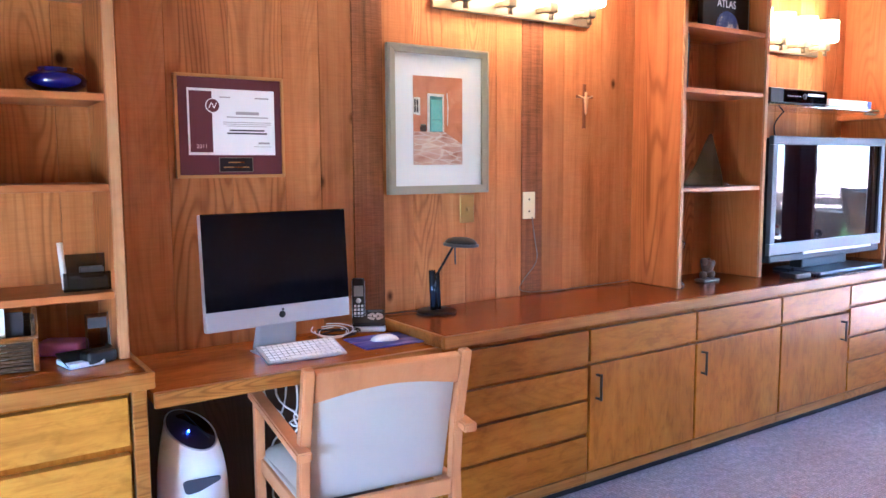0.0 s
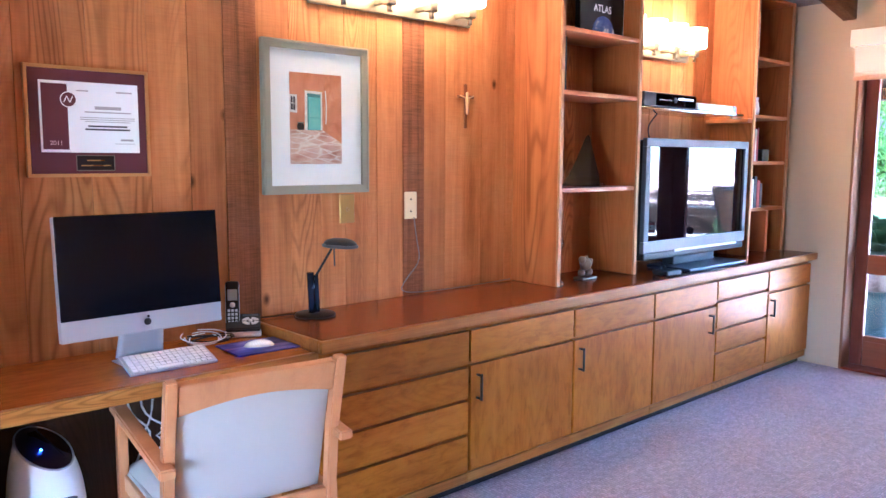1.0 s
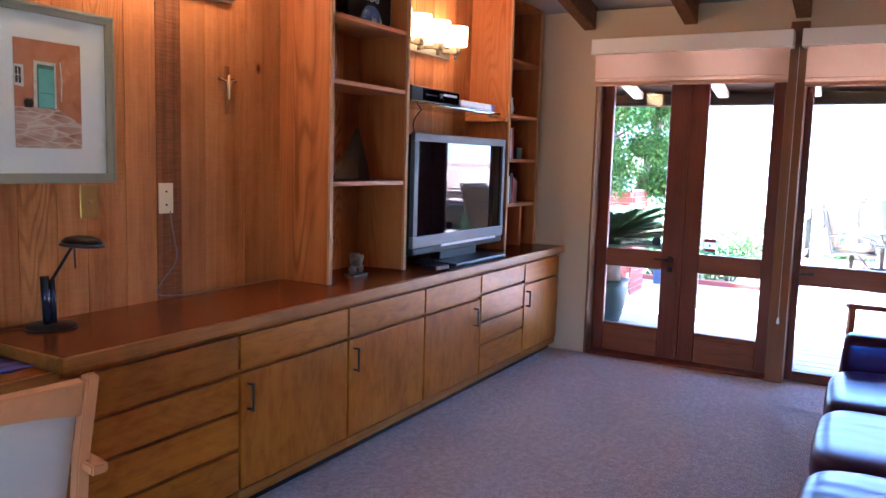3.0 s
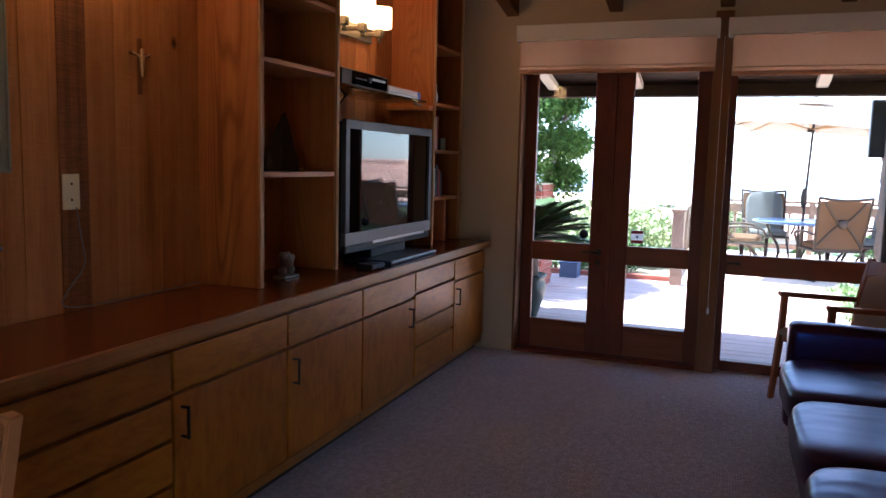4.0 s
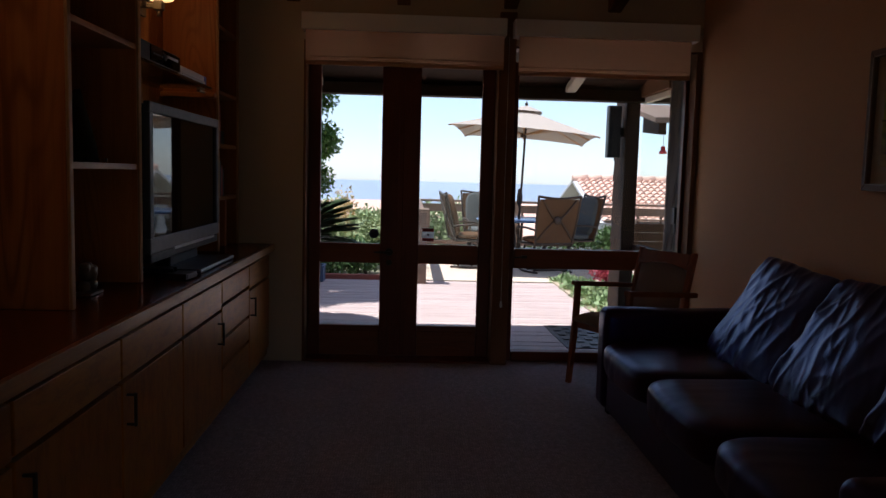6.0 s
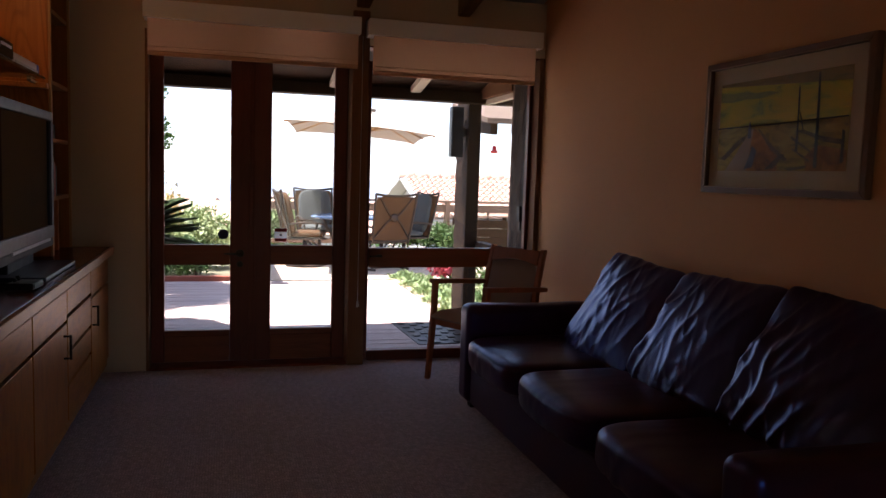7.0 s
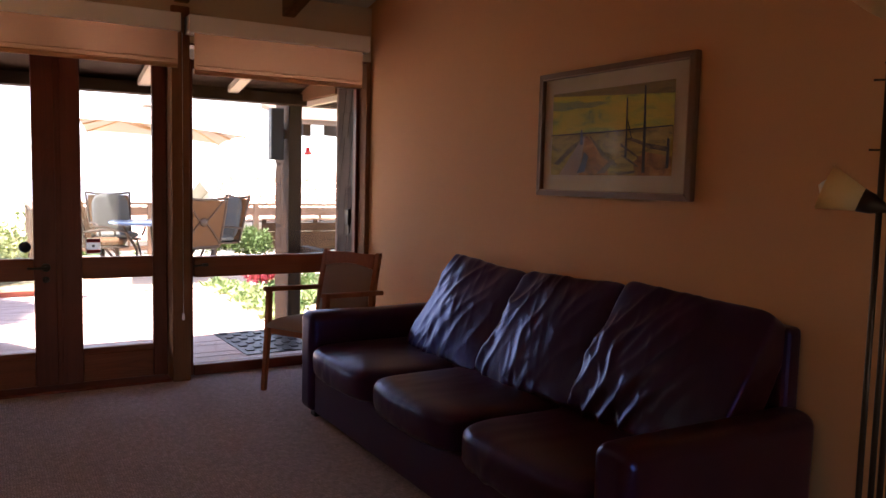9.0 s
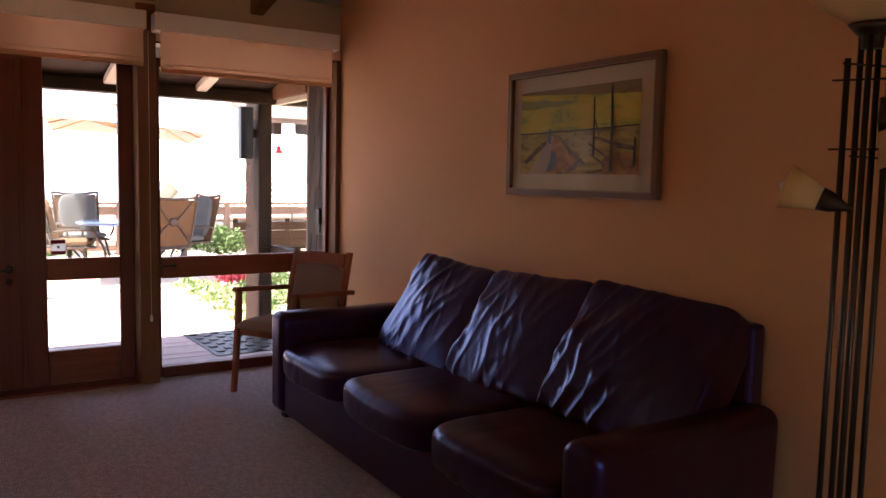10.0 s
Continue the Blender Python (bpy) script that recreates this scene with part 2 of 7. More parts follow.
M_TRIM = wood("pale_oak_edge", (0.34, 0.16, 0.06), (0.5, 0.27, 0.11), (0.6, 0.37, 0.18), "z", 1.6, 0.5, 1.0, 0.1)
M_DOOR = wood("mahogany_stain", (0.06, 0.012, 0.008), (0.13, 0.027, 0.017), (0.19, 0.045, 0.024), "z", 1.0, 0.45, 0.6, 0.1, coat=0.05, figure=0.3, spec=0.35)
M_DOOR_PANEL = wood("mahogany_panel", (0.1, 0.026, 0.012), (0.21, 0.06, 0.026), (0.28, 0.1, 0.04), "y", 1.0, 0.45, 0.7, 0.1, coat=0.05, figure=0.3, spec=0.35)
M_BEAM = wood("rough_beam", (0.11, 0.05, 0.022), (0.22, 0.11, 0.05), (0.32, 0.18, 0.09), "x", 0.9, 0.75, 1.0, 0.15, False, True)
# rafter wood lightened for bounced light; the screen stop shares it
M_TAIL = wood("bounce_lit_rafter_tan", (0.58, 0.48, 0.38), (0.72, 0.62, 0.5), (0.78, 0.69, 0.57), "x", 0.9, 0.7, 0.5, 0.1)
M_POST = wood("brown_post", (0.11, 0.045, 0.022), (0.21, 0.095, 0.045), (0.28, 0.14, 0.07), "z", 0.9, 0.65, 0.7, 0.1, figure=0.3, spec=0.3)
M_CHAIR = wood("beech_chair", (0.42, 0.17, 0.07), (0.58, 0.265, 0.098), (0.66, 0.335, 0.14), "z", 1.6, 0.42, 0.4, 0.08, coat=0.15, figure=0.06)
M_CHAIR_RED = wood("red_brown_chair", (0.13, 0.034, 0.012), (0.27, 0.076, 0.024), (0.36, 0.114, 0.036), "z", 1.6, 0.4, 0.6, 0.08, coat=0.15, figure=0.15)
M_DECK = wood("weathered_deck_board", (0.4, 0.31, 0.285), (0.53, 0.41, 0.38), (0.64, 0.51, 0.475), "y", 0.8, 0.7, 0.7, 0.08)
M_FABRIC = cloth("pale_chair_fabric", (0.46, 0.415, 0.35))
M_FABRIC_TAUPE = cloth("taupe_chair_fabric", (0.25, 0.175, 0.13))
M_SHADE = cloth("pink_beige_blind", (0.62, 0.38, 0.24), 0.45, 500.0, 0.06)
M_WALL = plain("cream_plaster", (0.54, 0.42, 0.28), 0.85, 0, 0.04, 120.0, 0.25, 0.0012)
M_WALL_TAN = plain("tan_plaster", (0.6, 0.325, 0.15), 0.85, 0, 0.05, 120.0, 0.25, 0.0012)
M_WHITE = plain("white_paint", (0.88, 0.85, 0.79), 0.5, 0, 0.03, 80.0, 0.08)
M_CEIL = plain("white_plank_ceiling", (0.66, 0.6, 0.52), 0.7, 0, 0.05, 40.0, 0.2, 0.001)
M_CARPET = carpet_mat("loop_pile_carpet")
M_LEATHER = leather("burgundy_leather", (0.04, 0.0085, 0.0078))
M_BLACK = plain("black_plastic", (0.012, 0.012, 0.013), 0.4, 0, 0.2, 200.0, 0.05, spec=0.25)
def mirror_black(name, spec=0.16):
    m = bpy.data.materials.new(name)
    nt, p = links_of(m)
    smudge = noise_tex(nt, place_coords(nt), 9.0, 4.0)
    p.inputs["Base Color"].default_value = (0.004, 0.004, 0.006, 1)
    p.inputs["Specular IOR Level"].default_value = spec
    nt.links.new(node(nt, "ShaderNodeMath", {0: smudge, 1: 0.03, 2: 0.01}, operation="MULTIPLY_ADD").outputs[0], p.inputs["Roughness"])
    return m


M_GLOSS = mirror_black("black_gloss_screen")
M_TVGLASS = mirror_black("television_glass", 0.32)
M_SILVER = plain("silver_plastic", (0.065, 0.067, 0.08), 0.5, 0.1, 0.05, 300.0, 0.05)
M_BEZEL = plain("silver_bezel", (0.12, 0.115, 0.125), 0.42, 0.3, 0.05, 300.0, 0.05)
M_ALU = plain("brushed_aluminium", (0.5, 0.51, 0.54), 0.4, 0.6, 0.04, 500.0, 0.05)
M_BRONZE = plain("dark_bronze", (0.06, 0.045, 0.035), 0.42, 0.8, 0.15, 90.0, 0.1)
M_NICKEL = plain("brushed_nickel", (0.2, 0.175, 0.13), 0.45, 0.8, 0.08, 150.0, 0.1)
M_BRASS = plain("aged_brass", (0.34, 0.22, 0.06), 0.3, 0.85, 0.15, 90.0, 0.1)
M_IVORY = plain("ivory_plastic", (0.78, 0.66, 0.4), 0.4, 0, 0.04, 80.0, 0.03)
M_PLASTIC = plain("white_plastic", (0.82, 0.82, 0.84), 0.3, 0, 0.03, 80.0, 0.03, coat=0.3)
M_PAPER = plain("paper", (0.82, 0.84, 0.86), 0.8, 0, 0.03, 200.0, 0.05)
M_MAROON = plain("maroon_mat_board", (0.085, 0.015, 0.022), 0.5, 0, 0.2, 90.0, 0.05)
M_GOLD = plain("gilt_edge", (0.46, 0.25, 0.07), 0.4, 0.5, 0.15, 90.0, 0.08)
M_SAGE = plain("sage_grey_frame", (0.27, 0.27, 0.2), 0.5, 0.1, 0.12, 120.0, 0.15)
M_CHAMPAGNE = plain("bronzed_wood_frame", (0.15, 0.08, 0.043), 0.6, 0.0, 0.1, 120.0, 0.1)
M_INK = plain("dark_ink", (0.05, 0.045, 0.05), 0.7, 0, 0.1, 90.0, 0.0)
M_INK_PALE = plain("grey_ink", (0.35, 0.34, 0.35), 0.7, 0, 0.1, 90.0, 0.0)
M_BLUE_GLASS = plain("cobalt_glaze", (0.003, 0.005, 0.10), 0.1, 0, 0.3, 30.0, 0.05, coat=1.0)
M_TEAL = plain("teal_glaze", (0.01, 0.09, 0.09), 0.15, 0, 0.3, 30.0, 0.05, coat=0.8)
M_AMBER = cloth("amber_glass_shade", (0.8, 0.6, 0.3), 0.35, 40.0, 0.2, 0.4)
M_LAMP = glow("lit_opal_glass", (1.0, 0.53, 0.18), 1.0)
M_PANE = pane_glass("window_glass")
M_PICGLASS = pane_glass("coated_picture_glass", 0.004)
M_CRYSTAL = glass("crystal", (0.95, 0.97, 1.0), 0.02, 1.5)
M_GREENGLASS = glass("glass_shelf", (0.75, 0.95, 0.88), 0.02, 1.5)

# ---- building blocks ----
BASE = {}


def block(x0, x1, y0, y1, z0, z1, bev=0.003, seg=1):
    bm = bmesh.new()
    bmesh.ops.create_cube(bm, size=1.0)
    bmesh.ops.scale(bm, vec=(x1 - x0, y1 - y0, z1 - z0), verts=bm.verts)
    bmesh.ops.translate(bm, vec=((x0 + x1) / 2, (y0 + y1) / 2, (z0 + z1) / 2), verts=bm.verts)
    bev = min(bev, 0.45 * min(x1 - x0, y1 - y0, z1 - z0))
    if bev > 0:
        bmesh.ops.bevel(bm, geom=list(bm.edges), offset=bev, segments=seg, affect="EDGES", profile=0.6)
    return bm


def join(*bms):
    out = bms[0]
    for b in bms[1:]:
        me = bpy.data.meshes.new("tmp")
        b.to_mesh(me)
        b.free()
        out.from_mesh(me)
        bpy.data.meshes.remove(me)
    return out


def turned(bm, m):
    bm.transform(m)
    return bm


def lathe(profile, n=24, smooth=True):
    """Turned about z: (radius, height) from below upwards."""
    bm = bmesh.new()
    rows = [[bm.verts.new((r * math.cos(2 * math.pi * i / n), r * math.sin(2 * math.pi * i / n), z)) for i in range(n)] for r, z in profile]
    for a, b in zip(rows, rows[1:]):
        for i in range(n):
            f = bm.faces.new((a[i], a[(i + 1) % n], b[(i + 1) % n], b[i]))
            f.smooth = smooth
    if profile[0][0] > 1e-4:
        bm.faces.new(rows[0][::-1])
    if profile[-1][0] > 1e-4:
        bm.faces.new(rows[-1])
    bmesh.ops.remove_doubles(bm, verts=bm.verts, dist=1e-5)
    return bm


def rod(p0, p1, r0, r1=None, n=10):
    p0, p1 = Vector(p0), Vector(p1)
    r1 = r0 if r1 is None else r1
    bm = lathe([(r0, 0), (r1, (p1 - p0).length)], n)
    return turned(bm, Matrix.Translation(p0) @ (p1 - p0).to_track_quat("Z", "Y").to_matrix().to_4x4())


def tube(points, r, n=8):
    """A round bar along points, smoothed."""
    pts = [Vector(p) for p in points]
    for _ in range(2):
        nxt = [pts[0]]
        for a, b in zip(pts, pts[1:]):
            nxt += [a.lerp(b, 0.25), a.lerp(b, 0.75)]
        pts = nxt + [pts[-1]]
    bm = bmesh.new()
    rows = []
    up = Vector((0.3, 0.2, 1)).normalized()
    for i, p in enumerate(pts):
        d = (pts[min(i + 1, len(pts) - 1)] - pts[max(i - 1, 0)]).normalized()
        s = d.cross(up)
        s = s.normalized() if s.length > 1e-4 else d.orthogonal().normalized()
        u = s.cross(d)
        rows.append([bm.verts.new(p + s * r * math.cos(2 * math.pi * k / n) + u * r * math.sin(2 * math.pi * k / n)) for k in range(n)])
    for a, b in zip(rows, rows[1:]):
        for k in range(n):
            bm.faces.new((a[k], a[(k + 1) % n], b[(k + 1) % n], b[k])).smooth = True
    bm.faces.new(rows[0][::-1]), bm.faces.new(rows[-1])
    return bm


def prism(poly, lo, hi, axis="y", bev=0.0):
    """A flat outline (two coordinates, the axes in order) pushed out along an axis."""
    bm = bmesh.new()
    def at(p, w):
        return {"x": (w, p[0], p[1]), "y": (p[0], w, p[1]), "z": (p[0], p[1], w)}[axis]
    a = [bm.verts.new(at(p, lo)) for p in poly]
    b = [bm.verts.new(at(p, hi)) for p in poly]
    bm.faces.new(a), bm.faces.new(b[::-1])
    for i in range(len(poly)):
        bm.faces.new((a[i], b[i], b[(i + 1) % len(poly)], a[(i + 1) % len(poly)]))
    bmesh.ops.recalc_face_normals(bm, faces=bm.faces)
    if bev:
        bmesh.ops.bevel(bm, geom=list(bm.edges), offset=bev, segments=2, affect="EDGES")
    return bm


def slab(nx, ny, fn):
    """A closed or open sheet of quads from fn(u, v)."""
    bm = bmesh.new()
    g = [[bm.verts.new(fn(i / nx, j / ny)) for j in range(ny + 1)] for i in range(nx + 1)]
    for i in range(nx):
        for j in range(ny):
            bm.faces.new((g[i][j], g[i + 1][j], g[i + 1][j + 1], g[i][j + 1])).smooth = True
    return bm


def bar_word(x0, x1, z, h, y):
    """A plain bar in place of a line of writing, on a sheet that faces -y."""
    return block(x0, x1, y - 0.0006, y, z - h / 2, z + h / 2, 0)


def mesh_of(name, bm, material):
    me = bpy.data.meshes.new(name)
    bm.to_mesh(me)
    bm.free()
    me.materials.append(material)
    return me


def thing(name, m=None, label="", category="", group="", kind=""):
    m = m if m is not None else Matrix()
    ob = new(name)
    ob.empty_display_size = 0.05
    ob.matrix_basis = m
    BASE[ob] = m
    return tagged(ob, label, category, group, kind)


def part(name, bm, material, parent, label="", local=False):
    """One mesh under a thing or a part. Places are in the world, or in the thing's own frame if local."""
    base = BASE[parent]
    if not local:
        bm.transform(base.inverted())
    ob = new(name, mesh_of(name, bm, material))
    ob.parent = parent
    BASE[ob] = base
    return tagged(ob, label)


def single(name, bm, material, origin, label="", category="", group="", kind=""):
    """A thing of one mesh, with its origin at its base."""
    m = Matrix.Translation(origin)
    bm.transform(m.inverted())
    ob = new(name, mesh_of(name, bm, material))
    ob.matrix_basis = m
    BASE[ob] = m
    return tagged(ob, label, category, group, kind)


def structure(name, bm, material, label=""):
    return single(name, bm, material, (0, 0, 0), label, "", "", "structure")


# ---- the room ----
XW, XO = 3.47, 3.64          # window wall, inside and outside
YB, YS = 0.53, -2.94         # panelled wall, sofa wall
XB = -3.9                    # wall behind the desk end
SLOPE = 0.2


def roof_z(x):
    return 2.62 + SLOPE * (XW - x)


floor = structure("floor", block(XB, XO, YS - 0.05, YB + 0.1, -0.06, 0.0, 0), M_CARPET, "grey-beige loop pile carpet over the whole room")
structure("ceiling", prism([(XB - 0.1, roof_z(XB - 0.1)), (5.02, roof_z(5.02)), (5.02, roof_z(5.02) + 0.05), (XB - 0.1, roof_z(XB - 0.1) + 0.05)], YS - 0.35, 0.66, "y"), M_CEIL, "white sloping plank ceiling under the rafters")
wall_n = structure("wall_north", block(XB, XW + 0.17, YB + 0.024, 0.66, -0.06, 2.55, 0), M_WALL, "plastered wall behind the cedar panelling")
structure("wall_north_gable", prism([(XB, 2.55), (XO, 2.55), (XO, roof_z(XO)), (XB, roof_z(XB))], YB + 0.024, 0.66, "y"), M_WALL, "upper part of the panelled wall")
structure("wall_south", prism([(XB, -0.06), (XO - 0.02, -0.06), (XO - 0.02, roof_z(XO)), (XB, roof_z(XB))], YS - 0.12, YS, "y"), M_WALL_TAN, "smooth warm tan wall behind the sofa")
structure("wall_west", join(block(XB - 0.12, XB, YS - 0.12, -2.3, -0.06, roof_z(XB), 0), block(XB - 0.12, XB, -0.9, 0.66, -0.06, roof_z(XB), 0), block(XB - 0.12, XB, -2.3, -0.9, -0.06, 0.15, 0), block(XB - 0.12, XB, -2.3, -0.9, 1.3, roof_z(XB), 0)), M_WALL, "plain cream wall with an assumed window")
# assumed window for the fill lamp, out of view
w2 = thing("window_2", Matrix.Translation((XB - 0.06, -1.6, 0.15)), "assumed plain white framed window, out of view", "window", "", "structure")
for a in ((-2.299, -2.26, 0.151, 1.299), (-0.94, -0.901, 0.151, 1.299), (-2.2595, -0.9405, 0.151, 0.19), (-2.2595, -0.9405, 1.26, 1.299)):
    part("window_frame", block(XB - 0.05, XB - 0.01, *a, 0.003), M_WHITE, w2)
wp = part("pane", block(XB - 0.035, XB - 0.029, -2.265, -0.935, 0.185, 1.265, 0), M_PANE, w2)
wp.visible_shadow = False
# window wall: pier beside the cabinets, strip above the openings
structure("wall_east_pier", block(XW, XO, -0.224, YB + 0.023, -0.06, 2.2, 0), M_WALL, "cream wall between cabinets and french doors")
structure("wall_east_head", block(XW, XO, YS + 0.002, YB + 0.023, 2.2, roof_z(XO) - 0.003, 0), M_WALL, "cream wall over the windows")

for i, y in enumerate((0.56, -0.15, -0.885, -1.605, -2.315)):
    x0, x1 = XB, XW + 0.08
    b = prism([(x0, roof_z(x0) - 0.175), (x1, roof_z(x1) - 0.175), (x1, roof_z(x1) - 0.003), (x0, roof_z(x0) - 0.003)], y - 0.045, y + 0.045, "y", 0.004)
    if i:
        single("ceiling_beam", b, M_BEAM, (x0, y, roof_z(x0)), "rough brown rafter under the ceiling", "beam", "rafters", "structure")
        # tails coloured pale to carry light bounced up from the terrace
        xa, xb = XO - 0.06, 4.86
        b = prism([(xa, 2.30), (xb, 2.05), (xb, 2.105), (xa, 2.362)], y - 0.045, y + 0.045, "y", 0.004)
        single("rafter_tail", b, M_TAIL, (xb, y, 2.05), "rafter tail under the eave, coloured pale tan as if lit from below", "beam", "rafter tails", "structure")
    else:
        b.free()

# cedar boards of the panelled wall: right-hand edges and how rough each is
EDGES = [-1.765, -1.603, -1.368, -1.156, -1.001, -0.855, -0.711, -0.56, -0.408, -0.28, -0.102, 0.052, 0.184, 0.325, 0.58, 0.76, 0.93]
ROUGH = {-0.711: 1, 0.184: 1, -1.765: 0}
rng = random.Random(5)
left = [EDGES[0]]
while left[0] > XB + 0.1:
    left.insert(0, left[0] - rng.choice((0.13, 0.16, 0.2, 0.235)))
left[0] = XB
right = [EDGES[-1]]
while right[-1] < XW - 0.12:
    right.append(right[-1] + rng.choice((0.13, 0.16, 0.2, 0.235)))
right[-1] = XW - 0.003
edges = left[:-1] + EDGES + right[1:]
for a, b in zip(edges, edges[1:]):
    rough = ROUGH.get(b, 1 if (b < -1.8 or b > 0.95) and rng.random() < 0.15 else 0)
    proud = 0.006 if rough else rng.uniform(0.0, 0.003)
    top = roof_z(b) - 0.004
    part("board", block(a + 0.0007, b - 0.0007, YB - proud, YB + 0.022, 0.002, top, 0.0012), M_BOARD_ROUGH if rough else M_BOARD, wall_n, "dark rough-sawn cedar board" if rough else "")

# french doors, post, fixed window
trim = thing("trim", Matrix.Translation((XW, -0.9, 0)), "brown stained door jambs, post and sill", "", "", "structure")
part("jamb", block(XW - 0.012, XO + 0.01, -0.242, -0.2235, 0, 2.2, 0.003), M_POST, trim)
part("post", block(XW - 0.03, XO + 0.02, -1.651, -1.537, 0, 2.42, 0.004), M_POST, trim, "square brown post between doors and window")
part("jamb", block(XW - 0.012, XO + 0.01, YS + 0.003, YS + 0.04, 0, 2.2, 0.003), M_POST, trim)
part("threshold", block(XW - 0.01, XO + 0.06, -1.536, -0.243, -0.03, 0.018, 0.004), M_DOOR, trim, "dark threshold")
part("head", block(XW + 0.002, XO + 0.004, -1.536, -0.243, 2.188, 2.2, 0.003), M_DOOR, trim)
part("head", block(XW + 0.002, XO + 0.004, YS + 0.041, -1.652, 2.188, 2.2, 0.003), M_DOOR, trim)


def pane(name, y0, y1, z0, z1, x, parent):
    ob = part(name, block(x - 0.003, x + 0.003, y0, y1, z0, z1, 0), M_PANE, parent, "clear window glass")
    ob.visible_shadow = False
    return ob


def door_leaf(name, y0, y1, p0, p1, label):
    """One leaf with a tall pane over a square one and a timber panel at the foot."""
    xa, xb = 3.592, 3.636
    d = thing(name, Matrix.Translation((xb, y0, 0)), label, "door", "", "structure")
    part("stile", block(xa, xb, y0, p0, 0.02, 2.186, 0.005), M_DOOR, d)
    part("stile", block(xa, xb, p1, y1, 0.02, 2.186, 0.005), M_DOOR, d)
    for z0, z1 in ((2.1, 2.186), (0.685, 0.822), (0.2, 0.238)):
        part("rail", block(xa + 0.001, xb - 0.001, p0 + 0.0005, p1 - 0.0005, z0, z1, 0.004), M_DOOR_PANEL, d)
    part("panel", block(xa + 0.008, xb - 0.008, p0 + 0.0005, p1 - 0.0005, 0.02, 0.1995, 0.004), M_DOOR_PANEL, d, "reddish timber foot panel")
    for z0, z1 in ((0.822, 2.1), (0.238, 0.685)):
        pane("pane", p0 - 0.004, p1 + 0.004, z0 - 0.004, z1 + 0.004, 3.614, d)
    return d


d1 = door_leaf("door_1", -0.888, -0.243, -0.75, -0.327, "mahogany-stained glazed french door, closed")
d2 = door_leaf("door_2", -1.535, -0.892, -1.445, -1.02, "mahogany-stained glazed french door, closed")
part("astragal", block(3.58, 3.5915, -0.905, -0.872, 0.02, 2.186, 0.003), M_DOOR, d2)
h = part("handle", join(turned(lathe([(0, 0), (0.026, 0), (0.024, 0.008), (0, 0.01)], 20), Matrix.Translation((3.592, -0.815, 0.765)) @ Euler((0, -math.pi / 2, 0)).to_matrix().to_4x4()), rod((3.585, -0.815, 0.765), (3.535, -0.815, 0.765), 0.009), rod((3.538, -0.82, 0.765), (3.538, -0.71, 0.768), 0.0085, 0.006), turned(lathe([(0, 0), (0.02, 0), (0.018, 0.008), (0, 0.01)], 18), Matrix.Translation((3.592, -0.815, 0.69)) @ Euler((0, -math.pi / 2, 0)).to_matrix().to_4x4()), block(3.565, 3.585, -0.819, -0.811, 0.678, 0.702, 0.002)), M_BRONZE, d1, "dark bronze lever handle")
part("sticker", turned(lathe([(0, 0), (0.034, 0), (0.034, 0.0015), (0, 0.0015)], 24), Matrix.Translation((3.609, -0.704, 0.893)) @ Euler((0, -math.pi / 2, 0)).to_matrix().to_4x4()), plain("dark_blue_decal", (0.02, 0.03, 0.09), 0.4, 0, 0.1, 50, 0), d1, "round dark blue decal")
red = cloth("red_print", (0.6, 0.05, 0.06), 0.65, 60.0, 0.05)
decal = cloth("translucent_decal", (0.8, 0.8, 0.8), 0.65, 60.0, 0.02)
st = part("sticker", block(3.608, 3.610, -1.13, -1.045, 0.845, 0.94, 0), decal, d2, "red and white warning decal")
part("bar", block(3.6072, 3.608, -1.128, -1.047, 0.915, 0.937, 0), red, st)
part("bar", block(3.6072, 3.608, -1.128, -1.047, 0.847, 0.868, 0), red, st)
part("bar", block(3.6072, 3.608, -1.095, -1.08, 0.885, 0.9, 0), M_INK, st)

w1 = thing("window_1", Matrix.Translation((3.6, -2.27, 0)), "brown framed fixed window with a tall and a low pane", "window", "", "structure")
ya, yb = YS + 0.041, -1.652
part("window_frame", block(3.575, 3.632, yb - 0.045, yb, 0.0, 2.113, 0.004), M_DOOR, w1)
part("window_frame", block(3.575, 3.632, ya, ya + 0.025, 0.0, 2.113, 0.004), M_DOOR, w1)
part("window_frame", block(3.574, 3.633, ya + 0.0255, yb - 0.0455, 2.05, 2.113, 0.004), M_DOOR, w1)
part("transom", block(3.555, 3.634, ya + 0.0255, yb - 0.0455, 0.672, 0.81, 0.005), M_DOOR_PANEL, w1)
part("window_sill", block(3.555, 3.634, ya + 0.0255, yb - 0.0455, 0.0, 0.072, 0.005), M_DOOR, w1)
pane("pane", ya + 0.02, yb - 0.04, 0.806, 2.054, 3.612, w1)
pane("pane", ya + 0.02, yb - 0.04, 0.068, 0.676, 3.612, w1)
part("latch", join(block(3.535, 3.556, -1.79, -1.75, 0.745, 0.765, 0.003), rod((3.545, -1.77, 0.755), (3.545, -1.70, 0.75), 0.006)), M_BRONZE, w1)


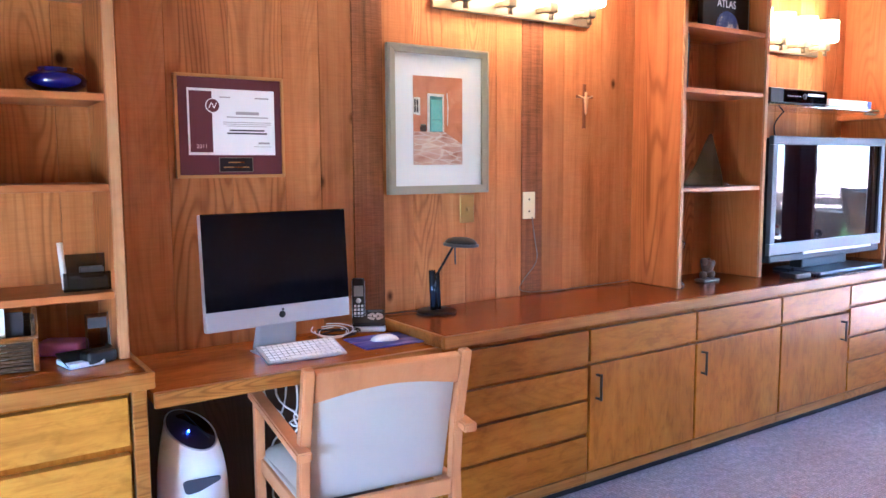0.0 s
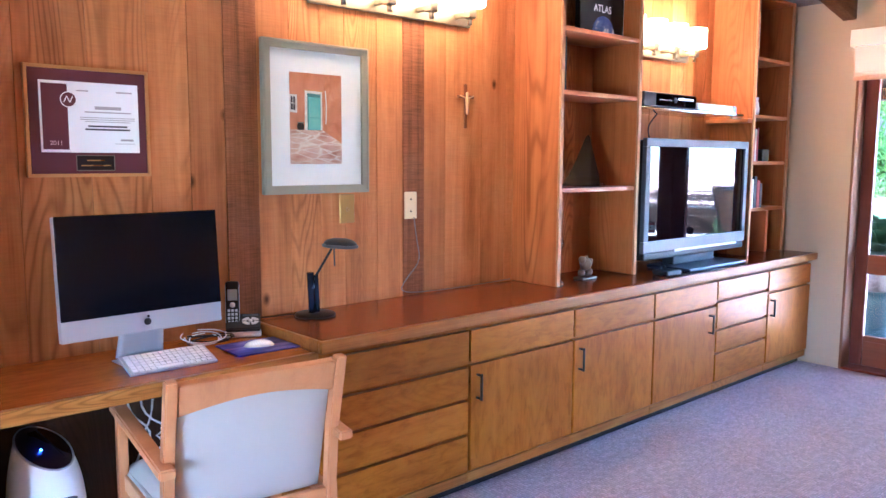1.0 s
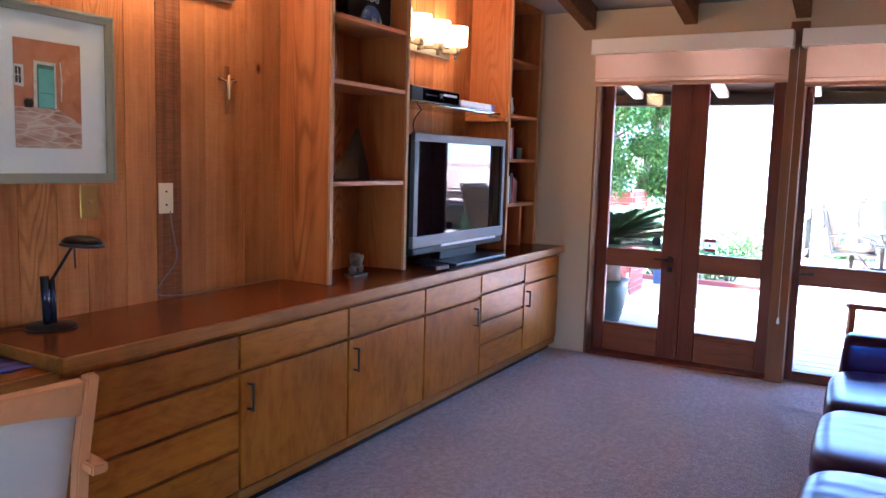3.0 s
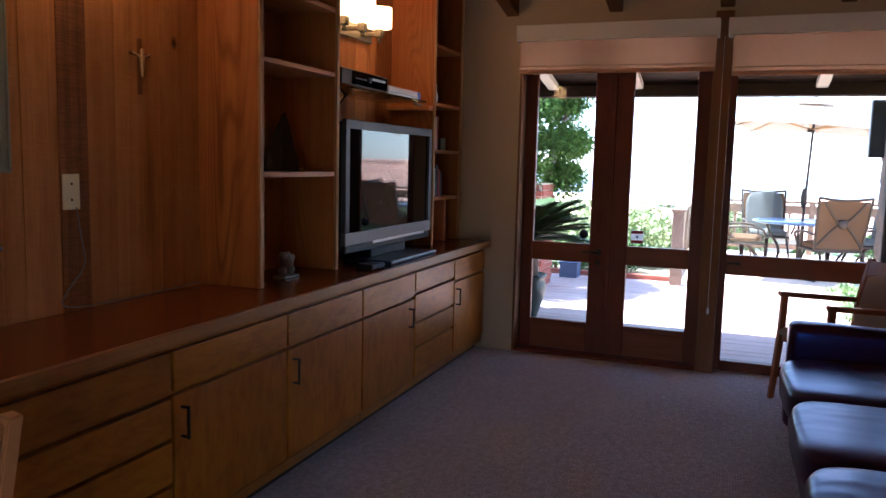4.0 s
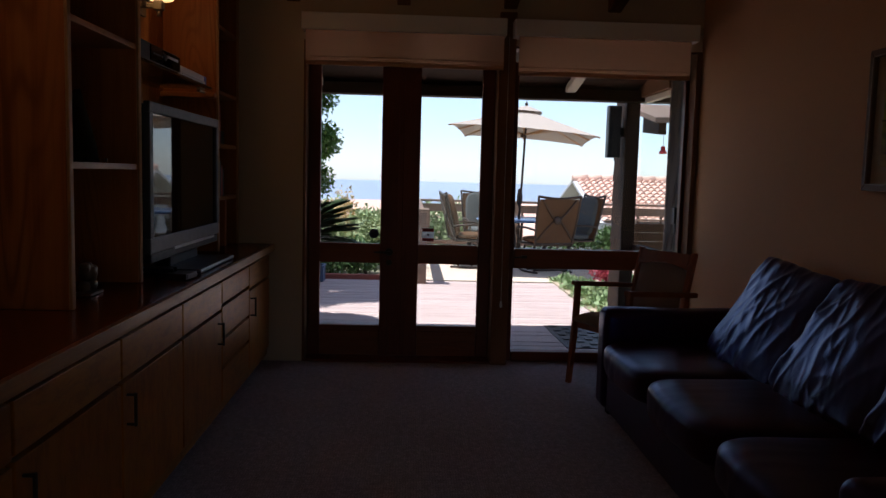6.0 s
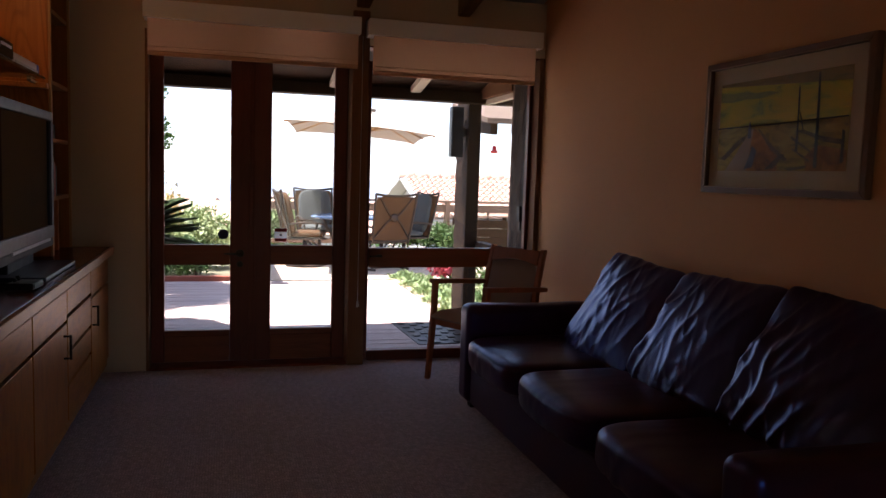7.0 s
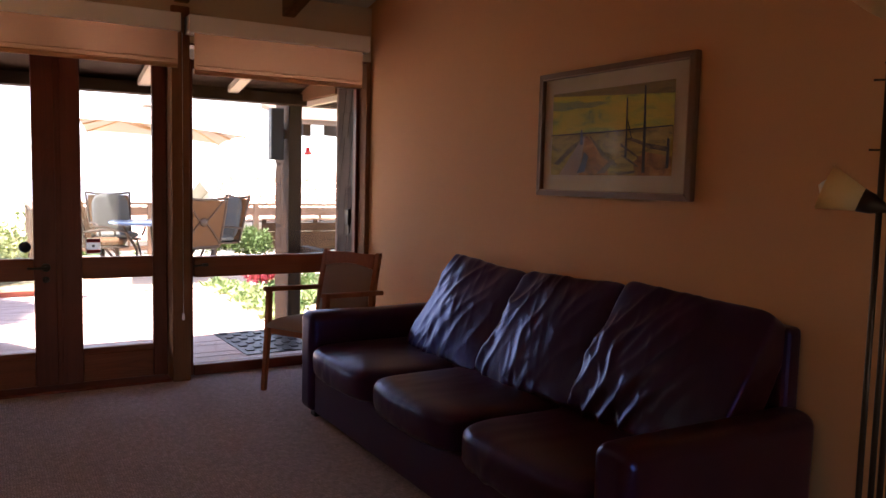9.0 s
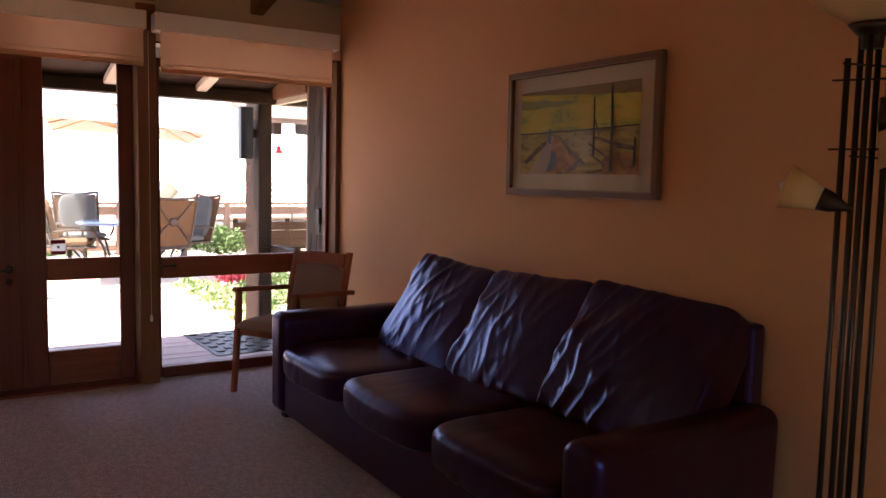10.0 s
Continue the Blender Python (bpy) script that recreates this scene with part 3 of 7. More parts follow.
def roller_blind(y0, y1, zb, v0, v1):
    b = thing("roller_blind", Matrix.Translation((3.33, (y0 + y1) / 2, zb)), "pinkish beige fabric blind half let down under a white box", "blind", "window blinds")
    part("valance", block(3.31, XW - 0.003, v0, v1, 2.243, 2.353, 0.004), M_WHITE, b, "white painted valance box")
    part("fabric", slab(2, 24, lambda u, v: (3.335 + 0.004 * math.sin(v * 7.0) * (1 - u), y0 + (y1 - y0) * v, zb + (2.262 - zb) * u)), M_SHADE, b)
    part("hem_bar", block(3.327, 3.343, y0, y1, zb - 0.012, zb + 0.016, 0.005), M_SHADE, b)
    part("hem_bar", block(3.329, 3.341, y0, y1, zb + 0.04, zb + 0.045, 0.002), M_SHADE, b)
    return b


bl = roller_blind(-1.555, -0.25, 2.03, -1.571, -0.223)
part("cord", rod((3.42, -1.60, 0.45), (3.42, -1.60, 2.25), 0.0014, n=6), M_PAPER, bl, "white pull cord with a small weight")
part("cord_weight", turned(lathe([(0, 0), (0.008, 0.004), (0.01, 0.02), (0.006, 0.045), (0, 0.05)], 10), Matrix.Translation((3.42, -1.60, 0.41))), M_PAPER, bl)
roller_blind(-2.81, -1.656, 2.0, -2.857, -1.622)
single("light_switch", join(block(XW - 0.006, XW, -0.222, -0.162, 0.46, 0.575, 0.002), block(XW - 0.01, XW - 0.006, -0.2, -0.182, 0.5, 0.535, 0.002)), M_WALL, (XW, -0.19, 0.46), "cream socket plate low on the wall", "socket")

# ---- fitted cabinets along the panelled wall ----
ZC = 0.818
counter = thing("worktop", Matrix.Translation((-0.78, 0.25, 0.774)), "long red-brown varnished worktop with an oak edge", "worktop")
part("top", block(-0.765, 3.465, -0.012, YB - 0.007, 0.774, ZC, 0.003), M_TOP, counter)
part("front_edge", block(-0.782, 3.467, -0.034, -0.0125, 0.771, ZC + 0.001, 0.004, 2), M_EDGE, counter, "striped oak edge strip")
part("end_edge", block(-0.784, -0.7655, -0.0122, YB - 0.007, 0.772, ZC + 0.001, 0.003), M_EDGE, counter)


def pull(x, z, parent, upright=True):
    d = 0.052
    pts = [(x, 0.0, z - d), (x, -0.03, z - d), (x, -0.03, z + d), (x, 0.0, z + d)] if upright else [(x - d, 0, z), (x - d, -0.03, z), (x + d, -0.03, z), (x + d, 0, z)]
    bars = [rod(pts[0], pts[1], 0.005), rod(pts[3], pts[2], 0.005), rod(Vector(pts[1]) - (Vector(pts[2]) - Vector(pts[1])) * 0.06, Vector(pts[2]) + (Vector(pts[2]) - Vector(pts[1])) * 0.06, 0.006)]
    return part("handle", join(*bars), M_BRONZE, parent, "slim dark metal pull")


def unit(x0, x1, fronts, label, handle=None, zt=0.77):
    """A cabinet unit; fronts are (name, z0, z1) with dark gaps between them."""
    u = thing("cabinet_unit", Matrix.Translation(((x0 + x1) / 2, 0.25, 0)), label, "cabinet", "fitted cabinets")
    part("carcass", block(x0 + 0.001, x1 - 0.001, 0.026, YB - 0.007, 0.06, zt, 0.002), M_CAB_V, u)
    part("face_rail", block(x0 + 0.001, x1 - 0.001, 0.012, 0.0255, 0.052, 0.098, 0.002), M_EDGE, u)
    part("toe_kick", block(x0 + 0.001, x1 - 0.001, 0.06, 0.08, 0.0, 0.0595, 0.001), M_BLACK, u)
    for name, z0, z1 in fronts:
        f = part(name, block(x0 + 0.007, x1 - 0.007, 0.0, 0.0255, z0, z1, 0.004, 2), M_CAB if name == "drawer" else M_CAB_V, u)
        if name == "door" and handle:
            pull(x0 + 0.043 if handle == "l" else x1 - 0.09, 0.488, f)
    return u


TOPD = ("drawer", 0.602, 0.742)
unit(-0.775, 0.0, [("drawer", 0.596, 0.742), ("drawer", 0.444, 0.58), ("drawer", 0.288, 0.43), ("drawer", 0.108, 0.272)], "honey veneer base unit with four flush drawers")
unit(0.0, 0.718, [TOPD, ("door", 0.108, 0.586)], "honey veneer base unit with a drawer over a door", "l")
unit(0.718, 1.425, [TOPD, ("door", 0.108, 0.586)], "honey veneer base unit with a drawer over a door", "l")
unit(1.425, 2.113, [TOPD, ("door", 0.108, 0.586)], "honey veneer base unit with a drawer over a door", "r")
unit(2.113, 2.791, [("drawer", 0.626, 0.742), ("drawer", 0.446, 0.608), ("drawer", 0.296, 0.428), ("drawer", 0.108, 0.28)], "honey veneer base unit with four flush drawers")
unit(2.791, 3.45, [TOPD, ("door", 0.108, 0.586)], "honey veneer base unit with a drawer over a door", "l")

# desk between the two cabinet runs
desk = thing("desk", Matrix.Translation((-1.3, 0.25, 0.73)), "red-brown varnished desk top between two cabinets", "desk")
part("top", block(-1.812, -0.786, 0.018, YB - 0.007, 0.735, 0.775, 0.003), M_DESK, desk)
part("front_edge", block(-1.814, -0.776, -0.006, 0.0175, 0.728, 0.776, 0.004, 2), M_EDGE, desk, "honey oak edge")
part("back_panel", block(-1.83, -0.778, YB - 0.09, YB - 0.075, 0.0, 0.7345, 0.001), wood("dark_wood_panel", (0.02, 0.01, 0.006), (0.05, 0.024, 0.014), (0.08, 0.04, 0.022), "z", 1.0, 0.6, 0.7, 0.1), desk, "dark wood panel closing the knee space")

# left cabinet and its shelves
lc = thing("cabinet_unit", Matrix.Translation((-2.4, 0.25, 0)), "honey veneer drawer unit with a striped oak top beside the desk", "cabinet", "fitted cabinets")
part("carcass", block(XB + 0.002, -1.846, 0.046, YB - 0.007, 0.06, 0.793, 0.002), M_CAB_V, lc)
part("end_stile", block(-1.875, -1.832, 0.01, 0.0455, 0.0, 0.789, 0.003), M_EDGE, lc)
part("toe_kick", block(XB + 0.002, -1.846, 0.1, 0.12, 0.0, 0.0595, 0.001), M_BLACK, lc)
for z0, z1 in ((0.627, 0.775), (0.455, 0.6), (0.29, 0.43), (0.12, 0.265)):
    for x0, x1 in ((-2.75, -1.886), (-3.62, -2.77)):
        part("drawer", block(x0, x1, 0.01, 0.0455, z0, z1, 0.004, 2), M_CAB_BLOND_LIT, lc)
part("top", block(XB + 0.002, -1.825, 0.03, YB - 0.007, 0.794, 0.84, 0.003), M_DESK, lc, "red-brown varnished top")
part("front_edge", block(XB + 0.002, -1.808, 0.004, 0.0295, 0.79, 0.841, 0.004, 2), M_EDGE, lc)
part("end_edge", block(-1.8245, -1.807, 0.0298, YB - 0.007, 0.791, 0.841, 0.003), M_EDGE, lc)


def bookcase(x0, x1, yf, z0, z1, shelves, label, thick=0.03, deep=YB - 0.007):
    b = thing("bookcase", Matrix.Translation(((x0 + x1) / 2, 0.35, z0)), label, "bookcase", "built-in bookcases")
    for xa, xb in ((x0, x0 + thick), (x1 - thick, x1)):
        s = part("side_panel", block(xa, xb, yf + 0.012, deep, z0 + 0.0005, z1, 0.002), M_TOWER, b)
        part("lipping", block(xa, xb, yf, yf + 0.0115, z0 + 0.0005, z1, 0.003), M_TRIM, s, "paler worn front edge")
    part("top_panel", block(x0 + thick + 0.0005, x1 - thick - 0.0005, yf + 0.01, deep, z1 - 0.025, z1, 0.002), M_TOWER, b)
    for z in shelves:
        part("shelf", block(x0 + thick + 0.001, x1 - thick - 0.001, yf + 0.012, deep, z - 0.024, z, 0.004, 2), M_SHELF, b)
    return b


bookcase(0.815, 1.53, 0.2, ZC + 0.001, 2.62, (1.332, 1.835, 2.155), "tall oak bookcase standing on the worktop")
bookcase(2.86, 3.42, 0.2, ZC + 0.001, 2.6, (1.15, 1.475, 1.795, 2.185), "narrow oak bookcase on the worktop by the window wall")
bookcase(-3.5, -1.832, 0.218, 0.842, 2.6, (1.062, 1.402, 1.68, 2.02), "wide oak bookcase on the drawer unit beside the desk", 0.033)

# ---- things on the panelled wall ----
def sconce(x0, x1, zb):
    s = thing("wall_sconce", Matrix.Translation(((x0 + x1) / 2, YB - 0.01, zb)), "four-light nickel wall sconce with lit opal glass drums", "wall lamp", "wall sconces")
    part("backplate", block(x0, x1, YB - 0.03, YB - 0.008, zb, zb + 0.12, 0.006, 2), M_NICKEL, s)
    n = 4
    for i in range(n):
        x = x0 + 0.105 + (x1 - x0 - 0.21) * i / (n - 1)
        y = YB - 0.13
        part("arm", join(block(x - 0.012, x + 0.012, y - 0.02, YB - 0.031, zb + 0.03, zb + 0.055, 0.004), block(x - 0.024, x + 0.024, y - 0.024, y + 0.024, zb + 0.02, zb + 0.07, 0.005), turned(lathe([(0.012, -0.03), (0.012, 0.0)], 12), Matrix.Translation((x, y, zb + 0.02)))), M_NICKEL, s)
        prof = [(0.02, 0.0), (0.072, 0.004), (0.077, 0.012), (0.077, 0.128), (0.072, 0.128), (0.072, 0.014), (0.02, 0.008)]
        part("shade", turned(lathe(prof, 28), Matrix.Translation((x, y, zb + 0.072))), M_LAMP, s, "glowing opal glass drum")
    return s


sconce(-0.473, 0.47, 2.13)
sconce(1.6, 2.51, 2.13)


def frame_bars(x0, x1, z0, z1, w, y0, y1, material, parent, sign=-1):
    """Four mitred bars of a picture frame."""
    for a, b, c, d in (((x0, z0), (x1, z0), (x1 - w, z0 + w), (x0 + w, z0 + w)), ((x1, z0), (x1, z1), (x1 - w, z1 - w), (x1 - w, z0 + w)), ((x1, z1), (x0, z1), (x0 + w, z1 - w), (x1 - w, z1 - w)), ((x0, z1), (x0, z0), (x0 + w, z0 + w), (x0 + w, z1 - w))):
        part("frame_bar", prism([a, b, c, d], y0, y1, "y", 0.002), material, parent)


# award in a maroon mount
aw = thing("framed_certificate", Matrix.Translation((-1.38, YB, 1.41)), "white certificate on a maroon mount with a gilt edge", "certificate")
ax0, ax1, az0, az1 = -1.58, -1.163, 1.41, 1.79
ay = YB - 0.004
part("mount", block(ax0 + 0.012, ax1 - 0.012, ay - 0.016, ay - 0.002, az0 + 0.012, az1 - 0.012, 0.002), M_MAROON, aw)
frame_bars(ax0, ax1, az0, az1, 0.012, ay - 0.02, ay, M_GOLD, aw)
ps = part("sheet", block(ax0 + 0.045, ax1 - 0.04, ay - 0.019, ay - 0.0162, 1.495, 1.738, 0.001), M_PAPER, aw, "white printed sheet")
yy = ay - 0.0192
part("side_band", block(ax0 + 0.052, ax0 + 0.135, yy - 0.0008, yy, 1.505, 1.728, 0), M_MAROON, ps)
def disc(rad, lo, hi):
    return prism([(ax0 + 0.138 + rad * math.cos(q * math.pi / 18), 1.676 + rad * math.sin(q * math.pi / 18)) for q in range(36)], yy - hi, yy - lo)
part("seal_ring", disc(0.027, 0.0009, 0.002), M_PAPER, ps)
part("seal", disc(0.0238, 0.0021, 0.003), M_MAROON, ps, "round maroon seal")
for sx, lean_ in ((-0.012, 1), (-0.002, -1), (0.0075, 1)):
    cx_ = ax0 + 0.138 + sx
    part("seal_stroke", prism([(cx_ - 0.005 * lean_, 1.666), (cx_ - 0.005 * lean_ + 0.0035, 1.666), (cx_ + 0.005 * lean_ + 0.0035, 1.687), (cx_ + 0.005 * lean_, 1.687)], yy - 0.0036, yy - 0.0031), M_PAPER, ps)
for x0, x1, z, hh, mt in ((0.165, 0.205, 1.708, 0.004, M_INK_PALE), (0.3, 0.355, 1.708, 0.005, M_INK_PALE), (0.225, 0.315, 1.651, 0.011, M_INK_PALE), (0.19, 0.35, 1.636, 0.004, M_INK_PALE), (0.175, 0.362, 1.617, 0.0025, M_INK_PALE), (0.175, 0.362, 1.61, 0.0025, M_INK_PALE), (0.19, 0.345, 1.603, 0.0025, M_INK_PALE), (0.2, 0.335, 1.587, 0.006, M_INK), (0.19, 0.345, 1.576, 0.006, M_INK), (0.31, 0.355, 1.54, 0.007, M_INK_PALE), (0.29, 0.36, 1.527, 0.002, M_INK_PALE)):
    part("text_line", bar_word(ax0 + x0, ax0 + x1, z, hh, yy), mt, ps)
def written(text, x, y, z, size, material, parent, depth=0.0004, local=False):
    cu = bpy.data.curves.new("lettering", "FONT")
    cu.body, cu.size, cu.extrude = text, size, depth
    tmp = bpy.data.objects.new("lettering", cu)
    scene.collection.objects.link(tmp)
    me = bpy.data.meshes.new_from_object(tmp.evaluated_get(bpy.context.evaluated_depsgraph_get()))
    bpy.data.objects.remove(tmp)
    bm = bmesh.new()
    bm.from_mesh(me)
    bpy.data.meshes.remove(me)
    bm.transform(Matrix.Translation((x, y, z)) @ Euler((math.pi / 2, 0, 0)).to_matrix().to_4x4())
    return part("lettering", bm, material, parent, "", local)


written("2011", ax0 + 0.073, yy - 0.0012, 1.52, 0.021, plain("pale_pink_print", (0.6, 0.4, 0.38), 0.6, 0, 0.05, 50, 0), ps)
pl = part("plaque", block(-1.424, -1.294, ay - 0.0185, ay - 0.0162, 1.432, 1.486, 0.001), M_BLACK, aw, "small black plaque with a silver rim")
for x0, x1, z in ((-1.389, -1.329, 1.468), (-1.409, -1.309, 1.45)):
    part("text_line", bar_word(x0, x1, z, 0.004, ay - 0.0187), M_BRASS, pl)
for a, b, c, d in ((-1.424, -1.294, 1.484, 1.487), (-1.424, -1.294, 1.431, 1.434), (-1.425, -1.422, 1.434, 1.484), (-1.296, -1.293, 1.434, 1.484)):
    part("rim", block(a, b, ay - 0.0192, ay - 0.0185, c, d, 0), M_NICKEL, pl)

# picture of a turquoise door in a terracotta wall
pc = thing("framed_picture", Matrix.Translation((-0.45, YB, 1.33)), "framed print of a turquoise door in a terracotta wall", "picture")
x0, x1, z0, z1 = -0.701, -0.169, 1.328, 1.966
y = YB - 0.007
frame_bars(x0, x1, z0, z1, 0.036, y - 0.026, y, M_SAGE, pc)
frame_bars(x0 + 0.004, x1 - 0.004, z0 + 0.004, z1 - 0.004, 0.01, y - 0.033, y - 0.0262, M_SAGE, pc)
part("mat_board", block(x0 + 0.03, x1 - 0.03, y - 0.012, y - 0.004, z0 + 0.03, z1 - 0.03, 0), M_PAPER, pc, "wide white mat")
px0, px1, pz0, pz1 = -0.57, -0.31, 1.455, 1.838
yp = y - 0.0125
def print_mat(name, low, mid, high, size, stretch=(1, 1, 1)):
    """Printed colour with soft patches and streaks."""
    m = bpy.data.materials.new(name)
    nt, p = links_of(m)
    v = place_coords(nt, stretch, False)
    nt.links.new(ramp(nt, noise_tex(nt, v, size, 5.0, 0.6, 0.5), [(0.3, low), (0.5, mid), (0.7, high)]), p.inputs["Base Color"])
    p.inputs["Roughness"].default_value = 0.7
    return m
TERRA = print_mat("terracotta_print", (0.38, 0.13, 0.055), (0.5, 0.19, 0.085), (0.58, 0.26, 0.13), 16.0, (1, 1, 0.5))
TERRA_SIDE = print_mat("terracotta_side_print", (0.4, 0.14, 0.05), (0.52, 0.2, 0.08), (0.62, 0.3, 0.15), 20.0, (1.3, 1, 0.8))
STONE = bpy.data.materials.new("flagstone_print")
nt, p = links_of(STONE)
pv = place_coords(nt, (13.0, 1.0, 44.0), False)
crack = node(nt, "ShaderNodeTexVoronoi", {"Vector": pv, "Scale": 1.0}, feature="DISTANCE_TO_EDGE").outputs["Distance"]
slab_tone = ramp(nt, noise_tex(nt, pv, 0.6, 4.0), [(0.3, (0.36, 0.16, 0.1)), (0.48, (0.52, 0.33, 0.26)), (0.62, (0.62, 0.46, 0.38)), (0.74, (0.46, 0.24, 0.15))])
nt.links.new(mixcol(nt, ramp(nt, crack, [(0.02, (1, 1, 1)), (0.1, (0, 0, 0))]), slab_tone, (0.66, 0.56, 0.48)), p.inputs["Base Color"])
p.inputs["Roughness"].default_value = 0.7
TURQ = print_mat("turquoise_print", (0.13, 0.38, 0.39), (0.18, 0.5, 0.5), (0.24, 0.57, 0.56), 18.0)
TURQ_DARK = print_mat("turquoise_shade_print", (0.05, 0.15, 0.16), (0.08, 0.22, 0.23), (0.11, 0.28, 0.28), 30.0)
PALE = print_mat("pale_print", (0.5, 0.48, 0.44), (0.66, 0.65, 0.61), (0.72, 0.71, 0.68), 40.0)
part("print_wall", block(px0, px1, yp - 0.0006, yp, pz0, pz1, 0), TERRA, pc)
yp -= 0.0008
for k, (name, mt, pts) in enumerate((
    ("print_side_wall", TERRA_SIDE, ((0.168, 0.142), (0.26, 0.088), (0.26, 0.383), (0.172, 0.383))),
    ("print_ground", STONE, ((0.0, 0.0), (0.26, 0.0), (0.26, 0.09), (0.165, 0.144), (0.0, 0.144))),
    ("print_door_frame", PALE, ((0.072, 0.144), (0.16, 0.144), (0.16, 0.308), (0.074, 0.31))),
    ("print_door_shadow", TURQ_DARK, ((0.085, 0.144), (0.152, 0.144), (0.152, 0.297), (0.086, 0.299))),
    ("print_door", TURQ, ((0.091, 0.146), (0.151, 0.146), (0.151, 0.282), (0.092, 0.284))),
    ("print_door_rail", TURQ_DARK, ((0.097, 0.196), (0.146, 0.196), (0.146, 0.198), (0.097, 0.198))),
    ("print_lintel", M_GOLD, ((0.068, 0.31), (0.164, 0.308), (0.164, 0.312), (0.068, 0.314))),
    ("print_window", PALE, ((0.0, 0.218), (0.035, 0.214), (0.035, 0.29), (0.0, 0.291))),
    ("print_window_pane", M_INK, ((0.004, 0.256), (0.013, 0.255), (0.013, 0.282), (0.004, 0.283))),
    ("print_window_pane", M_INK, ((0.016, 0.255), (0.025, 0.254), (0.025, 0.281), (0.016, 0.282))),
    ("print_window_pane", M_INK, ((0.004, 0.227), (0.013, 0.226), (0.013, 0.252), (0.004, 0.253))),
    ("print_window_pane", M_INK, ((0.016, 0.226), (0.025, 0.225), (0.025, 0.251), (0.016, 0.252))),
    ("print_pot", M_BRONZE, ((0.038, 0.144), (0.064, 0.144), (0.069, 0.16), (0.062, 0.174), (0.04, 0.174), (0.033, 0.16))),
    ("print_pot_rim", M_NICKEL, ((0.036, 0.172), (0.066, 0.172), (0.066, 0.177), (0.036, 0.177))),
    ("print_streak", PALE, ((0.176, 0.172), (0.179, 0.172), (0.183, 0.25), (0.177, 0.315), (0.174, 0.312), (0.179, 0.25))))):
    part(name, prism([(px0 + a, pz0 + b) for a, b in pts], yp - 0.0005 - 0.00022 * k, yp), mt, pc)
gl = part("glazing", block(x0 + 0.03, x1 - 0.03, y - 0.0175, y - 0.0165, z0 + 0.03, z1 - 0.03, 0), M_PICGLASS, pc, "clear picture glass")
gl.visible_shadow = False

# switch plates, flex, small wooden cross
single("switch_plate", join(block(-0.316, -0.236, YB - 0.011, YB - 0.004, 1.19, 1.32, 0.002), turned(lathe([(0.008, 0), (0.008, 0.006), (0, 0.007)], 12), Matrix.Translation((-0.276, YB - 0.011, 1.252)) @ Euler((math.pi / 2, 0, 0)).to_matrix().to_4x4())), M_BRASS, (-0.276, YB, 1.19), "aged brass cable plate on the panelling", "wall plate")
sp = thing("socket_plate", Matrix.Translation((0.092, YB, 1.2)), "ivory two-way wall socket plate", "socket")
part("plate", block(0.055, 0.13, YB - 0.015, YB - 0.0075, 1.192, 1.322, 0.002), M_IVORY, sp)
for z in (1.228, 1.286):
    part("outlet", turned(lathe([(0, 0), (0.005, 0), (0.004, 0.002), (0, 0.002)], 12), Matrix.Translation((0.092, YB - 0.0152, z)) @ Euler((math.pi / 2, 0, 0)).to_matrix().to_4x4()), M_BRONZE, sp)
single("power_cable", tube([(0.11, YB - 0.016, 1.2), (0.13, YB - 0.016, 1.08), (0.155, YB - 0.014, 0.98), (0.06, YB - 0.014, 0.9), (0.02, YB - 0.012, 0.835), (0.25, YB - 0.02, 0.824), (0.55, YB - 0.02, 0.824), (0.79, YB - 0.02, 0.83)], 0.003, 6), plain("grey_flex", (0.2, 0.17, 0.15), 0.5), (0.1, YB, 1.0), "thin grey flex hanging down the panelling", "cable")
cx, cz = 0.455, 1.785
single("crucifix", join(block(cx - 0.0095, cx + 0.0095, YB - 0.014, YB - 0.004, 1.635, 1.855, 0.002), block(cx - 0.056, cx + 0.056, YB - 0.015, YB - 0.005, cz, cz + 0.014, 0.002)), wood("dark_cross_wood", (0.1, 0.03, 0.008), (0.2, 0.068, 0.02), (0.28, 0.11, 0.035), "z", 2.0, 0.4, 0.6, 0.05), (cx, YB, 1.64), "small brown wooden cross with a gilt figure", "crucifix")
single("cross_ornament", join(turned(lathe([(0, 0), (0.006, 0.01), (0.009, 0.06), (0.012, 0.085), (0.006, 0.095), (0.008, 0.11), (0, 0.118)], 10), Matrix.Translation((cx, YB - 0.022, 1.70))), rod((cx, YB - 0.022, 1.782), (cx - 0.048, YB - 0.019, 1.797), 0.0045, 0.003), rod((cx, YB - 0.022, 1.782), (cx + 0.048, YB - 0.019, 1.797), 0.0045, 0.003)), plain("gilt_metal", (0.6, 0.4, 0.2), 0.35, 0.5, 0.15, 60, 0.05), (cx, YB - 0.022, 1.70), "pale plain metal ornament on the wooden cross", "ornament")

# ---- desk things ----
ZD = 0.7765
im = thing("computer", pose(-1.281, 0.27, ZD, 0, 0, 3), "slim aluminium all-in-one computer with a black screen", "computer")
L = True
part("foot", turned(slab(6, 14, lambda u, v: (0.1 * (2 * u - 1), -0.11 + 0.2 * v, 0.003)), Matrix()), M_ALU, im, local=L).modifiers.new("solid", "SOLIDIFY").thickness = 0.006
part("neck", slab(6, 12, lambda u, v: (0.085 * (2 * u - 1) * (1 - 0.15 * v), 0.09 - 0.03 * math.sin(v * 1.6), 0.006 + 0.18 * v)), M_ALU, im, local=L).modifiers.new("solid", "SOLIDIFY").thickness = 0.008
sw_, sh_ = 0.285, 0.412
